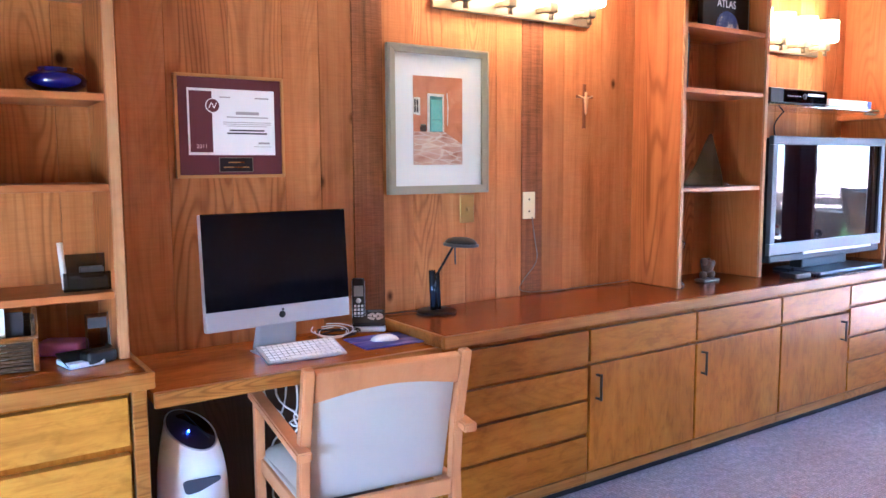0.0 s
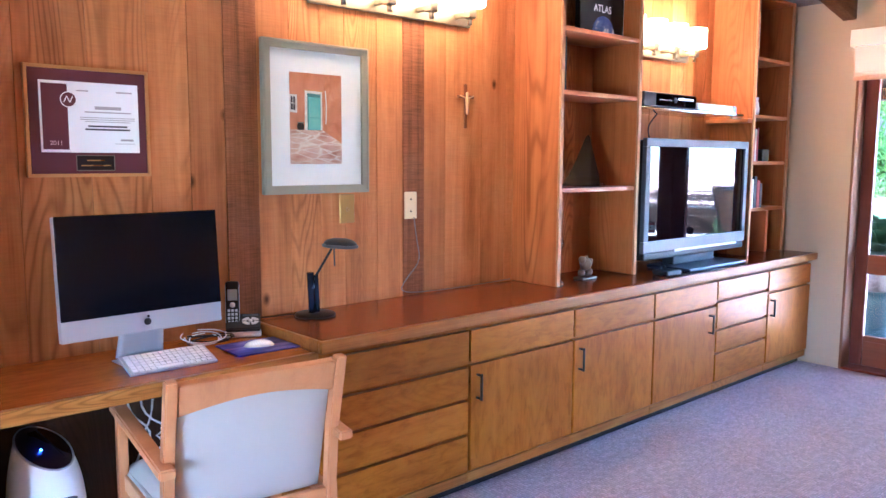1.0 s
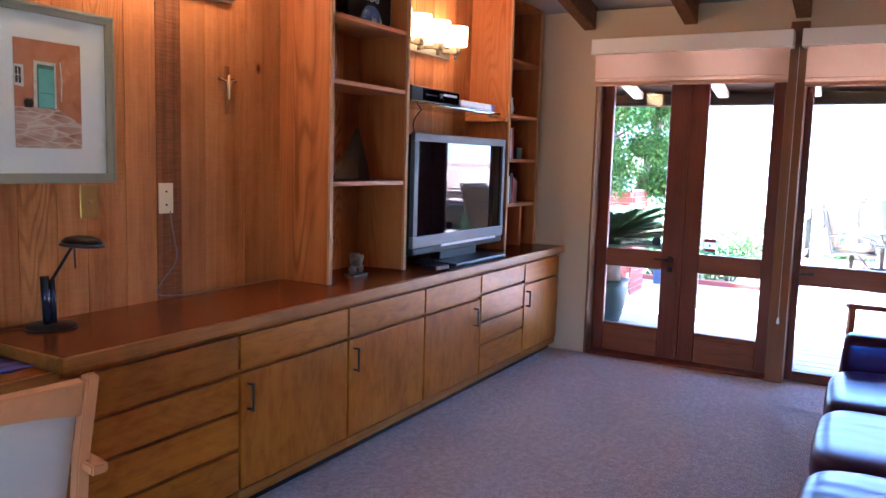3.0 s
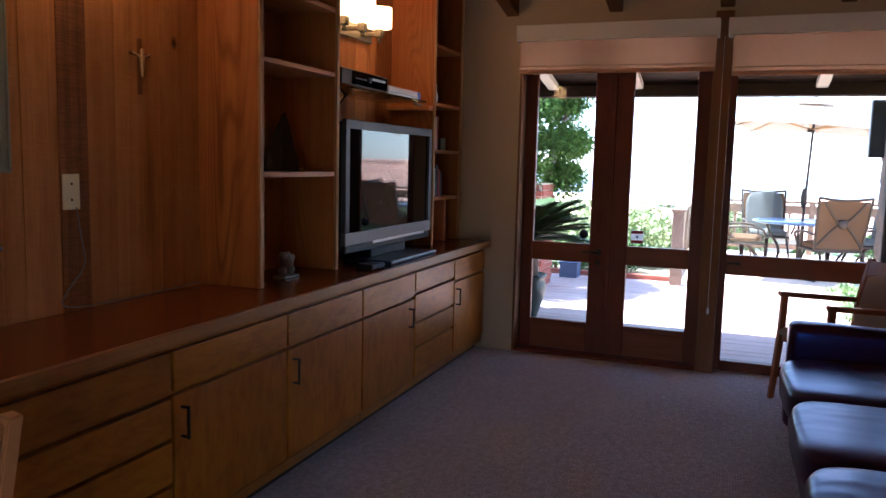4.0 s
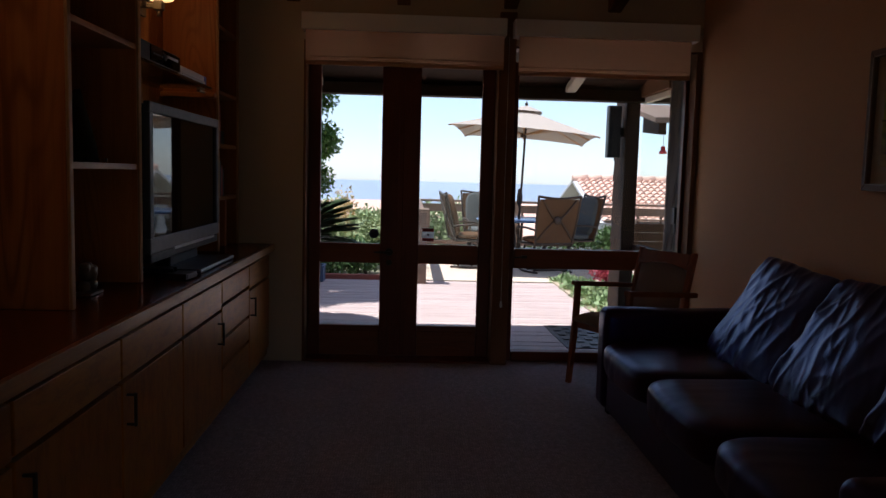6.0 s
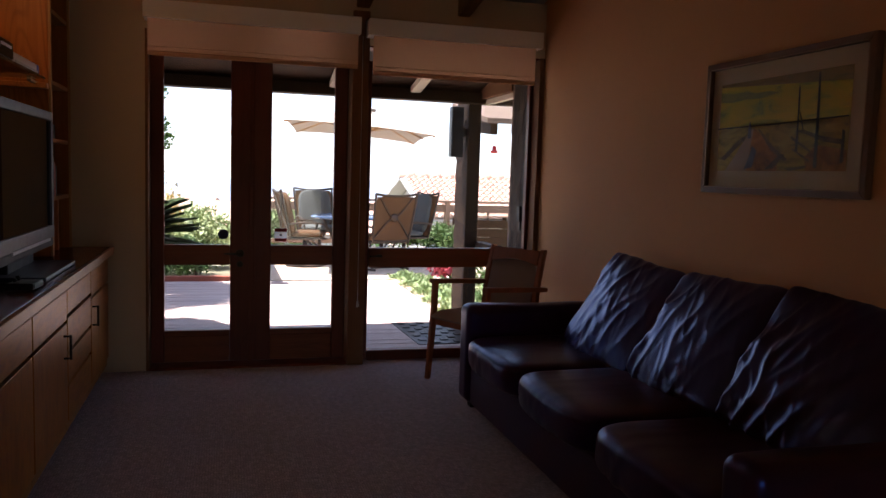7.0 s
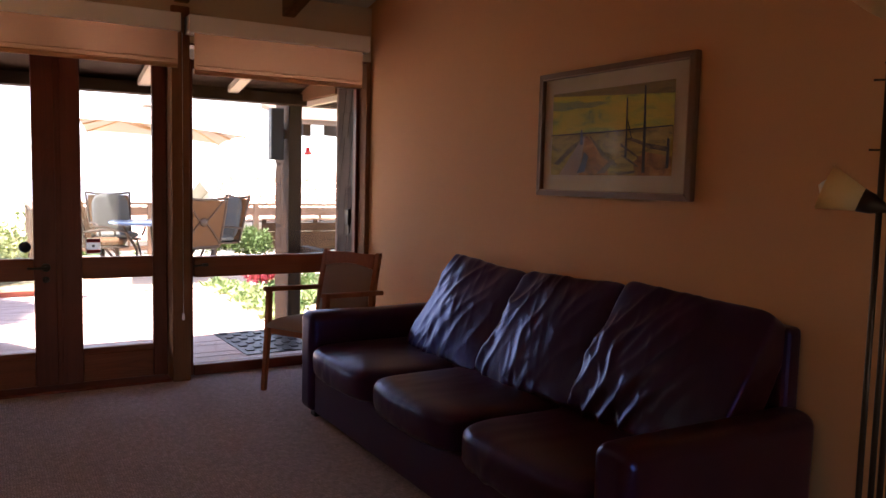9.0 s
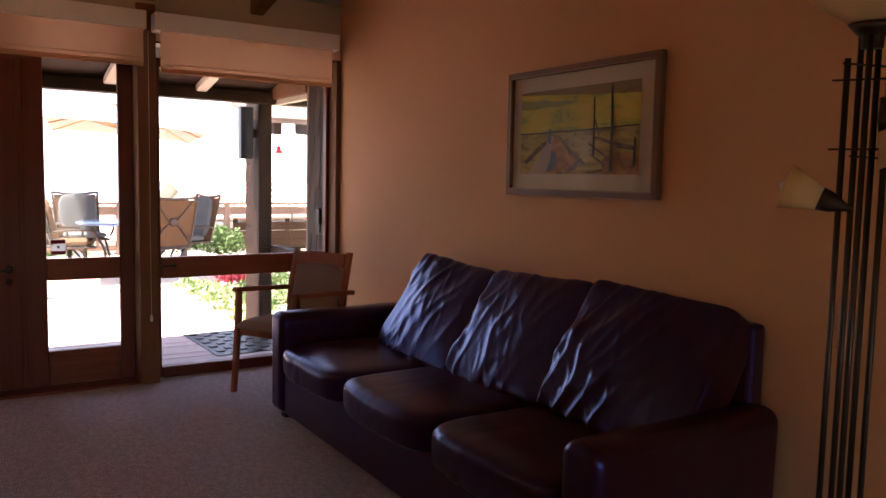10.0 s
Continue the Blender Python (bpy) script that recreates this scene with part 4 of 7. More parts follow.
case = part("housing", turned(block(-sw_, sw_, 0.0, 0.03, 0.0, sh_, 0.006, 2), Matrix.Translation((0, 0.02, 0.1)) @ Euler((radians(-4), 0, 0)).to_matrix().to_4x4()), M_ALU, im, local=L)
part("screen", turned(block(-sw_ + 0.0015, sw_ - 0.0015, -0.004, 0.001, 0.071, sh_ + 0.001, 0.002), Matrix.Translation((0, 0.02, 0.1)) @ Euler((radians(-4), 0, 0)).to_matrix().to_4x4()), M_GLOSS, im, "black glossy screen", L)
part("badge", turned(join(lathe([(0, 0), (0.013, 0), (0.012, 0.002), (0, 0.002)], 18), turned(lathe([(0, 0), (0.005, 0), (0.002, 0.0015), (0, 0.0015)], 8), Matrix.Translation((0.004, 0.018, 0)))), Matrix.Translation((0, 0.018, 0.137)) @ Euler((math.pi / 2 - radians(4), 0, 0)).to_matrix().to_4x4()), M_BLACK, im, "small round black badge", L)

kb = thing("keyboard", pose(-1.262, 0.168, ZD + 0.0135, 13, 0, -1.5), "thin white and aluminium keyboard", "keyboard")
part("base", join(prism([(-0.062, 0.001), (0.066, 0.003), (0.066, 0.014), (-0.062, 0.009)], -0.148, 0.148, "x", 0.001), turned(rod((-0.148, 0.056, 0.006), (0.148, 0.056, 0.006), 0.008), Matrix())), M_ALU, kb, local=True)
for kx in (-0.12, 0.12):
    part("foot", rod((kx, 0.055, 0.004), (kx, 0.049, -0.0262), 0.006, 0.007, 8), M_ALU, kb, local=True)
for r in range(6):
    n = 14 if r < 5 else 11
    xs = -0.138
    for c in range(n):
        w = 0.0165 if r < 5 else (0.09 if c == 4 else 0.0165)
        if xs + w > 0.139:
            break
        yk = 0.044 - r * 0.0185
        zk = 0.0125 + (yk + 0.06) / 0.12 * 0.0075 - 0.0025
        part("key", block(xs, xs + w, yk - 0.008, yk + 0.008, zk, zk + 0.003, 0), M_PLASTIC, kb, local=True)
        xs += w + 0.0033

mp = thing("mouse_mat", pose(-0.893, 0.21, ZD, 0, 0, -2), "blue and purple picture mouse mat", "mouse mat")
BLUEMAT = bpy.data.materials.new("blue_picture_mat")
nt, p = links_of(BLUEMAT)
tc = place_coords(nt, (6.0, 26.0, 1.0), False)
nt.links.new(ramp(nt, noise_tex(nt, tc, 1.0, 3.0, 0.5, 0.5), [(0.3, (0.008, 0.014, 0.2)), (0.46, (0.03, 0.035, 0.42)), (0.58, (0.16, 0.16, 0.6)), (0.68, (0.34, 0.05, 0.14))]), p.inputs["Base Color"])
p.inputs["Roughness"].default_value = 0.45
part("pad", block(-0.135, 0.135, -0.1, 0.1, 0.0, 0.005, 0.002), BLUEMAT, mp, local=True)
ms = thing("mouse", pose(-0.9, 0.205, ZD + 0.0052, 0, 0, 70), "flat white computer mouse", "mouse")
part("shell", slab(16, 12, lambda u, v: (0.03 * math.cos(math.pi * u) * math.sqrt(max(0.0, 1 - (2 * v - 1) ** 4)), 0.057 * (2 * v - 1), 0.001 + 0.022 * math.sin(math.pi * u) * (1 - (2 * v - 1) ** 2) ** 0.6)), M_PLASTIC, ms, local=True)

ph = thing("cordless_phone", pose(-0.846, 0.432, ZD, 0, 0, -28), "black and silver cordless phone upright in its base", "phone")
part("base", block(-0.07, 0.07, -0.055, 0.055, 0.0, 0.022, 0.01, 3), M_PLASTIC, ph, "silver-white base rim", True)
part("deck", prism([(-0.052, 0.0225), (0.052, 0.0225), (0.052, 0.07), (0.035, 0.078), (-0.052, 0.036)], -0.067, 0.067, "x", 0.004), M_BLACK, ph, local=True)
slope = Matrix.Translation((0.028, -0.012, 0.0573)) @ Euler((radians(25.8), 0, 0)).to_matrix().to_4x4()
for q in range(4):
    a0 = math.pi / 4 + q * math.pi / 2
    arc = [(0.033 * math.cos(a0 + 0.62 * (k / 4 - 1)), 0.024 * math.sin(a0 + 0.62 * (k / 4 - 1))) for k in range(9)] + [(0.016 * math.cos(a0 - 0.62 * (k / 4 - 1)), 0.012 * math.sin(a0 - 0.62 * (k / 4 - 1))) for k in range(9)]
    part("button", turned(prism([(u, w) for u, w in arc], -0.0012, 0.0012, "y"), slope @ Euler((-math.pi / 2, 0, 0)).to_matrix().to_4x4()), M_ALU, ph, "silver quarter-ring button", True)
part("centre_button", turned(lathe([(0, 0), (0.009, 0), (0.009, 0.003), (0, 0.0035)], 14), slope), M_ALU, ph, local=True)
part("window_strip", turned(block(-0.03, 0.03, 0.03, 0.042, 0.0, 0.0015, 0), slope), M_SILVER, ph, local=True)
hm = Matrix.Translation((-0.04, 0.0, 0.03)) @ Euler((radians(-12), 0, 0)).to_matrix().to_4x4()
hs = part("handset", turned(block(-0.026, 0.026, -0.013, 0.013, 0.0, 0.185, 0.009, 3), hm), M_BLACK, ph, local=True)
part("side_trim", turned(join(block(-0.0272, -0.0255, -0.0125, 0.004, 0.012, 0.172, 0.001), block(0.0255, 0.0272, -0.0125, 0.004, 0.012, 0.172, 0.001)), hm), M_ALU, hs, "silver edge strips", local=True)
part("display", turned(block(-0.019, 0.019, -0.0145, -0.013, 0.108, 0.152, 0.001), hm), plain("grey_display", (0.28, 0.32, 0.33), 0.3, 0, 0.1, 40, 0), hs, local=True)
for row in range(4):
    for c in range(3):
        part("key", turned(block(-0.019 + c * 0.0143, -0.0095 + c * 0.0143, -0.0146, -0.0128, 0.018 + row * 0.015, 0.028 + row * 0.015, 0), hm), M_ALU, hs, local=True)
part("pad", turned(lathe([(0, 0), (0.011, 0), (0.01, 0.003), (0, 0.003)], 14), hm @ Matrix.Translation((0, -0.0128, 0.09)) @ Euler((math.pi / 2, 0, 0)).to_matrix().to_4x4()), M_ALU, hs, local=True)

rc = random.Random(8)
coil = []
for k in range(3):
    ph0 = rc.uniform(0, 6)
    coil.append(tube([(-1.04 + (0.06 + 0.015 * k) * math.cos(ph0 + a * 0.7) + rc.uniform(-0.008, 0.008), 0.37 + (0.04 + 0.01 * k) * math.sin(ph0 + a * 0.7), ZD + 0.008 + 0.006 * k + 0.014 * (1 + math.sin(ph0 + a * 0.7))) for a in range(9)], 0.0021, 6))
single("cable_coil", join(*coil), M_PLASTIC, (-1.1, 0.36, ZD), "loose coil of white cable on the desk", "cable")
single("cable_coil", join(*[tube([(-1.0 + 0.1 * math.cos(a * 0.9 + k), 0.4 + 0.03 * math.sin(a * 0.9 + k), ZD + 0.006 + 0.01 * k + 0.01 * math.sin(a)) for a in range(7)], 0.003, 6) for k in range(3)]), M_BLACK, (-1.0, 0.4, ZD), "black cable lying behind the computer", "cable")

dl = thing("desk_lamp", Matrix.Translation((-0.534, 0.392, ZC + 0.0015)), "black and chrome halogen desk lamp with a thin arm", "desk lamp")
bx, by, bz = -0.534, 0.392, ZC + 0.0015
part("base", turned(lathe([(0, 0), (0.085, 0), (0.086, 0.008), (0.08, 0.012), (0, 0.016)], 32), Matrix.Translation((bx, by, bz))), M_BLACK, dl)
part("column", join(rod((bx - 0.014, by, bz + 0.014), (bx - 0.022, by, bz + 0.186), 0.015, n=16), rod((bx + 0.012, by, bz + 0.014), (bx + 0.006, by, bz + 0.172), 0.01, n=16)), plain("blue_black_metal", (0.03, 0.04, 0.07), 0.25, 0.6, 0.1, 60, 0.05), dl)
part("arm", rod((bx - 0.004, by, bz + 0.155), (bx + 0.09, by - 0.012, bz + 0.296), 0.0055), M_BLACK, dl)
part("head", turned(lathe([(0.055, 0.0), (0.069, 0.004), (0.071, 0.013), (0.058, 0.026), (0.03, 0.034), (0, 0.036)], 28), Matrix.Translation((bx + 0.12, by - 0.015, bz + 0.287)) @ Euler((0, radians(4), 0)).to_matrix().to_4x4()), M_BLACK, dl)
part("rim", turned(lathe([(0.02, -0.004), (0.06, -0.007), (0.077, -0.003), (0.0775, 0.008)], 28), Matrix.Translation((bx + 0.12, by - 0.015, bz + 0.286)) @ Euler((0, radians(4), 0)).to_matrix().to_4x4()), M_SILVER, dl)
part("dimmer_rod", rod((bx + 0.088, by - 0.015, bz + 0.285), (bx + 0.09, by - 0.015, bz + 0.205), 0.0035), M_SILVER, dl)
single("power_cable", tube([(-0.58, 0.43, ZC + 0.006), (-0.63, 0.47, ZC + 0.006), (-0.7, 0.46, ZC + 0.006), (-0.77, 0.49, ZC + 0.006), (-0.81, 0.49, ZD + 0.006), (-0.86, 0.49, ZD + 0.005)], 0.003, 6), M_BLACK, (-0.7, 0.47, ZC), "black flex of the desk lamp", "cable")

# white shredder-like purifier under the desk
pf = thing("air_purifier", pose(-1.655, 0.2, 0, 0, 0, 30), "rounded white appliance with a dark top panel and a grey handle", "appliance")
def shell(u, v):
    """Round upright body, drawn in at the shoulder, its top cut off on a slope."""
    a = 2 * math.pi * u
    k = (0.96 + 0.04 * math.sin(math.pi * min(1.0, v * 1.3))) * (1.0 - 0.28 * max(0.0, (v - 0.66) / 0.34) ** 2.2)
    x, yv = 0.118 * k * math.cos(a), 0.116 * k * math.sin(a)
    return (x, yv, 0.012 + v * (0.565 + 0.66 * yv * v ** 4))
part("body", slab(56, 36, shell), M_PLASTIC, pf, local=True)
def lid(u, v):
    x, yv, z = shell(u, 1.0)
    return (x * v * 0.985, yv * v * 0.985, 0.577 + (z - 0.577) * v + 0.014 * (1 - v * v))
part("control_panel", slab(56, 10, lid), plain("dark_blue_gloss", (0.006, 0.007, 0.02), 0.3, 0, 0.1, 40, 0, coat=0.3), pf, "dark glossy sloping control panel", True)
part("rim", tube([shell(q / 40, 0.998) for q in range(41)], 0.0035, 6), M_ALU, pf, "thin silver rim", local=True)
tilt = Matrix.Translation((0, 0, 0.59)) @ Euler((radians(33), 0, 0)).to_matrix().to_4x4()
part("slot", turned(block(0.012, 0.016, -0.075, 0.055, 0.004, 0.008, 0.001), tilt), M_BLACK, pf, local=True)
part("indicator", turned(lathe([(0, 0), (0.004, 0), (0.003, 0.003), (0, 0.003)], 10), tilt @ Matrix.Translation((-0.03, -0.02, 0.004))), glow("blue_indicator", (0.1, 0.15, 1.0), 1.0, (0.05, 0.05, 0.4)), pf, "small blue light", True)
grip = [(-0.062, 0.004), (-0.05, 0.012), (0.05, 0.034), (0.06, 0.03), (0.058, 0.018), (0.0, -0.022), (-0.035, -0.034), (-0.046, -0.03)]
part("handle_recess", turned(prism(grip, -0.004, 0.004, "y", 0.003), Matrix.Translation((-0.062, -0.097, 0.425)) @ Euler((0, radians(14), radians(-32))).to_matrix().to_4x4()), M_SILVER, pf, "grey wedge handle", True)
part("foot_ring", turned(lathe([(0, 0), (0.1, 0), (0.108, 0.008), (0.108, 0.02), (0, 0.02)], 32), Matrix()), M_BLACK, pf, local=True)
hang = [tube([(-1.33 + 0.03 * k, 0.3, 0.733), (-1.38 + 0.05 * k, 0.28, 0.62 - 0.02 * k), (-1.28 + 0.07 * math.sin(2.1 * k), 0.24, 0.52), (-1.38 + 0.07 * k, 0.26, 0.42), (-1.3 + 0.07 * math.cos(1.7 * k), 0.3, 0.25), (-1.33 + 0.05 * k, 0.33, 0.08), (-1.15, 0.38, 0.008)], 0.004, 6) for k in range(6)]
single("cable_bundle", join(*hang), M_PLASTIC, (-1.12, 0.4, 0.0), "tangle of white cables hanging under the desk", "cable")

# ---- wooden armchairs ----
def armchair(m, timber, fabric, label, w=0.26, reach=0.258):
    """Faces +y; seat 0.45 m, back 0.87 m."""
    c = thing("armchair", m, label, "chair", "wooden armchairs")
    for s in (-1, 1):
        x = s * w
        # back leg and stile: one curved, raked piece
        prof = [(-0.30, 0.0), (-0.262, 0.0), (-0.215, 0.3), (-0.205, 0.45), (-0.222, 0.62), (-0.285, 0.872), (-0.322, 0.868), (-0.262, 0.62), (-0.245, 0.45), (-0.252, 0.3)]
        part("back_leg", prism(prof, x - 0.017, x + 0.017, "x", 0.004), timber, c, local=True)
        part("front_leg", prism([(reach - 0.03, 0.0), (reach, 0.0), (0.27, 0.43), (0.262, 0.655), (0.225, 0.655), (0.23, 0.43)], s * (w + 0.012) - 0.017, s * (w + 0.012) + 0.017, "x", 0.004), timber, c, local=True)
        part("armrest", prism([(0.275, 0.635), (0.275, 0.664), (-0.31, 0.622), (-0.31, 0.592)], s * (w + 0.018) - 0.024, s * (w + 0.018) + 0.024, "x", 0.005), timber, c, local=True)
        part("side_rail", block(x - 0.012, x + 0.012, -0.21, 0.235, 0.365, 0.42, 0.003), timber, c, local=True)
    part("front_rail", block(-w + 0.01, w - 0.01, 0.236, 0.26, 0.365, 0.42, 0.003), timber, c, local=True)
    part("back_rail", block(-w + 0.018, w - 0.018, -0.238, -0.216, 0.365, 0.42, 0.003), timber, c, local=True)
    # top rail with an arched lower edge
    arch = [(-w + 0.018, 0.866), (w - 0.018, 0.866)] + [(w - 0.018 - (2 * w - 0.036) * i / 14, 0.766 + 0.03 * math.sin(math.pi * i / 14)) for i in range(15)]
    lean = Matrix.Translation((0, -0.232, 0.62)) @ Euler((radians(14.0), 0, 0)).to_matrix().to_4x4() @ Matrix.Translation((0, 0, -0.62))
    part("top_rail", turned(prism(arch, -0.02, 0.012, "y", 0.003), lean), timber, c, local=True)
    def pad(u, v, s=1):
        x = (w - 0.022) * (2 * u - 1)
        top = 0.764 + 0.03 * math.sin(math.pi * u)
        z = 0.405 + (top - 0.405) * v
        e = max(0.0, (1 - (2 * u - 1) ** 6) * (1 - (2 * v - 1) ** 8))
        return (x, s * 0.016 * e ** 0.7, z)
    back = join(slab(16, 14, lambda u, v: pad(u, v, 1)), slab(16, 14, lambda u, v: pad(u, v, -1)))
    part("back_pad", turned(back, lean), fabric, c, local=True)
    def seat(u, v):
        x = (w - 0.008 + 0.016 * v) * (2 * u - 1)
        yv = -0.155 + 0.44 * v
        e = max(0.0, (1 - (2 * u - 1) ** 6) * (1 - (2 * v - 1) ** 8))
        return (x, yv, 0.418 + 0.055 * e ** 0.6 - 0.012 * math.exp(-((u - 0.5) / 0.3) ** 2 - ((v - 0.45) / 0.3) ** 2))
    part("seat", join(slab(18, 18, seat), block(-w + 0.0, w - 0.0, -0.15, 0.28, 0.404, 0.43, 0.008, 2)), fabric, c, local=True)
    return c


armchair(pose(-1.17, -0.06, 0, 0, 0, -6.5), M_CHAIR, M_FABRIC, "light beech armchair with a pale grey fabric back, at the desk")
armchair(pose(2.935, -2.372, 0, 0, 0, 28), M_CHAIR_RED, M_FABRIC_TAUPE, "red-brown wooden armchair with a taupe padded back, by the window", 0.222, 0.305)

# ---- television niche ----
tv = thing("television", Matrix.Translation((2.16, 0.2, ZC + 0.001)), "silver-framed flat television with a black screen on its stand", "television")
tx0, tx1, tz0, tz1, ty = 1.558, 2.766, 0.893, 1.606, 0.175
part("cabinet", block(tx0 + 0.004, tx1 - 0.004, ty + 0.03, ty + 0.13, tz0 + 0.02, tz1 - 0.01, 0.01, 2), M_BLACK, tv, "black back shell")
for a in ((tx0, tx1, tz1 - 0.048, tz1), (tx0, tx1, tz0 + 0.045, tz0 + 0.112)):
    part("bezel", block(a[0], a[1], ty, ty + 0.0295, a[2], a[3], 0.006, 2), M_BEZEL if a[2] < 1.2 else M_SILVER, tv)
for a in ((tx0, tx0 + 0.046, tz0 + 0.1125, tz1 - 0.0485), (tx1 - 0.046, tx1, tz0 + 0.1125, tz1 - 0.0485)):
    part("bezel", block(a[0], a[1], ty + 0.0005, ty + 0.0295, a[2], a[3], 0.004, 2), M_SILVER, tv)
part("screen", block(tx0 + 0.046, tx1 - 0.046, ty + 0.013, ty + 0.0298, tz0 + 0.1125, tz1 - 0.0485, 0), M_TVGLASS, tv, "black reflecting screen")
part("speaker_bar", block(tx0 + 0.01, tx1 - 0.01, ty + 0.004, ty + 0.06, tz0, tz0 + 0.0445, 0.012, 3), M_BLACK, tv, "gloss black lower strip")
part("chrome_strip", block(tx0 + 0.33, tx1 - 0.12, ty - 0.004, ty + 0.003, tz0 + 0.034, tz0 + 0.05, 0.003), M_ALU, tv)
part("neck", block(1.93, 2.42, ty + 0.03, ty + 0.11, ZC + 0.02, tz0 + 0.01, 0.01, 2), M_BLACK, tv)
part("stand", block(1.83, 2.52, 0.03, 0.33, ZC + 0.001, ZC + 0.022, 0.008, 2), plain("blue_black_gloss", (0.01, 0.016, 0.04), 0.35, 0, 0.1, 30, 0, coat=0.1), tv)
sb = thing("set_top_box", pose(1.655, 0.075, ZC + 0.0015, 0, 0, -4), "small black box beside the television", "set-top box")
part("case", block(-0.07, 0.07, -0.05, 0.05, 0.002, 0.03, 0.005, 2), M_BLACK, sb, local=True)
part("front", block(-0.06, 0.06, -0.054, -0.0502, 0.006, 0.026, 0.002), M_SILVER, sb, local=True)
part("plug", rod((0.02, 0.03, 0.03), (0.02, 0.035, 0.05), 0.008), M_BLACK, sb, local=True)
part("plug", rod((-0.02, 0.03, 0.03), (-0.02, 0.035, 0.045), 0.008), M_BLACK, sb, local=True)

gs = single("glass_shelf", block(1.532, 2.72, 0.2, YB - 0.008, 1.772, 1.786, 0.002), M_GREENGLASS, (2.1, 0.36, 1.772), "clear glass shelf over the television", "shelf")
part("bracket", block(1.5302, 1.56, 0.3, 0.32, 1.758, 1.771, 0.002), M_NICKEL, gs)
part("bracket", block(2.68, 2.858, 0.26, 0.28, 1.758, 1.771, 0.002), M_NICKEL, gs)
vr = thing("video_recorder", Matrix.Translation((1.86, 0.34, 1.7865)), "black video recorder on the glass shelf", "video recorder")
part("case", block(1.58, 2.14, 0.22, 0.48, 1.79, 1.875, 0.004), M_BLACK, vr)
part("front_panel", block(1.7, 2.135, 0.213, 0.2198, 1.797, 1.868, 0.002), M_GLOSS, vr)
part("tray", block(1.93, 2.1, 0.2105, 0.213, 1.838, 1.852, 0.001), M_ALU, vr)
part("dial", turned(lathe([(0, 0), (0.016, 0), (0.014, 0.006), (0, 0.006)], 18), Matrix.Translation((1.9, 0.213, 1.835)) @ Euler((math.pi / 2, 0, 0)).to_matrix().to_4x4()), M_SILVER, vr)
for k in range(6):
    part("button", block(1.73 + 0.023 * k, 1.742 + 0.023 * k, 0.2105, 0.213, 1.828, 1.836, 0), M_SILVER, vr)
dp = thing("disc_player", Matrix.Translation((2.42, 0.34, 1.7865)), "slim white and silver disc player with a blue end", "disc player")
part("case", block(2.16, 2.6, 0.215, 0.46, 1.788, 1.836, 0.004), M_PLASTIC, dp)
part("end_cap", block(2.6005, 2.65, 0.215, 0.46, 1.788, 1.836, 0.004), plain("blue_plastic", (0.02, 0.04, 0.4), 0.35), dp)
part("front_strip", block(2.17, 2.6, 0.211, 0.2149, 1.79, 1.803, 0.001), M_ALU, dp)
for xa, bend in ((1.62, 0.03), (2.1, -0.05)):
    single("power_cable", tube([(xa, 0.45, 1.788), (xa, 0.5, 1.74), (xa + bend, 0.505, 1.68), (xa + bend * 0.5, 0.48, 1.56)], 0.004, 6), M_BLACK, (xa, 0.48, 1.7), "black cable hanging behind the television", "cable")
ledge = single("shelf_ledge", block(2.80, 2.8595, 0.21, YB - 0.008, 1.735, 1.765, 0.003), M_SHELF, (2.83, 0.36, 1.735), "oak ledge strip beside the niche", "ledge")

# ---- things on the shelves ----
def book(x, y, z, w, d, hgt, col, name="book", label="", lean=0.0):
    b = thing(name, pose(x, y, z, 0, lean, 0), label, "book", "books on the shelves")
    cov = plain("book_cover", col, 0.5, 0, 0.1, 60, 0.03)
    part("cover", join(block(0, w, -0.002, d, 0, hgt, 0.001), block(0, 0.003, -0.002, d, 0, hgt, 0)), cov, b, local=True)
    part("pages", block(0.003, w - 0.003, 0.0, d + 0.0015, 0.004, hgt - 0.004 + 0.0015, 0), M_PAPER, b, local=True)
    return b


at = thing("atlas", pose(1.2, 0.3, 2.1555, 0, 0, 0), "large black atlas with a blue globe on its cover", "book")
part("cover", block(-0.12, 0.27, 0.0, 0.035, 0.0, 0.42, 0.002), M_BLACK, at, local=True)
part("page_edge", block(0.2702, 0.276, 0.003, 0.032, 0.003, 0.417, 0), M_PAPER, at, local=True)
gm = bpy.data.materials.new("blue_globe_print")
nt, p = links_of(gm)
nt.links.new(ramp(nt, noise_tex(nt, place_coords(nt, (18, 18, 18), False), 1.0, 4), [(0.4, (0.02, 0.05, 0.22)), (0.55, (0.06, 0.1, 0.28)), (0.62, (0.4, 0.42, 0.45))]), p.inputs["Base Color"])
part("globe_print", turned(prism([(0.1 * math.cos(a * math.pi / 16), 0.1 * math.sin(a * math.pi / 16)) for a in range(17)], -0.001, 0.0, "y"), Matrix.Translation((0.085, -0.0005, 0.006))), gm, at, local=True)
written("ATLAS", -0.005, -0.001, 0.125, 0.055, M_PAPER, at, 0.0004, True)
book(0.85, 0.23, 1.8355, 0.03, 0.2, 0.3, (0.02, 0.025, 0.03), label="tall dark book with a patterned spine")
book(0.8815, 0.24, 1.8355, 0.022, 0.19, 0.27, (0.03, 0.05, 0.06), label="dark blue-grey book on the shelf")

aw2 = thing("glass_award", pose(1.2, 0.36, 1.3325, 0, 0, -50), "faceted clear glass award with a dark peaked stone behind", "award")
def facet(pts, lo, hi):
    return prism(pts, lo, hi, "y", 0.004)
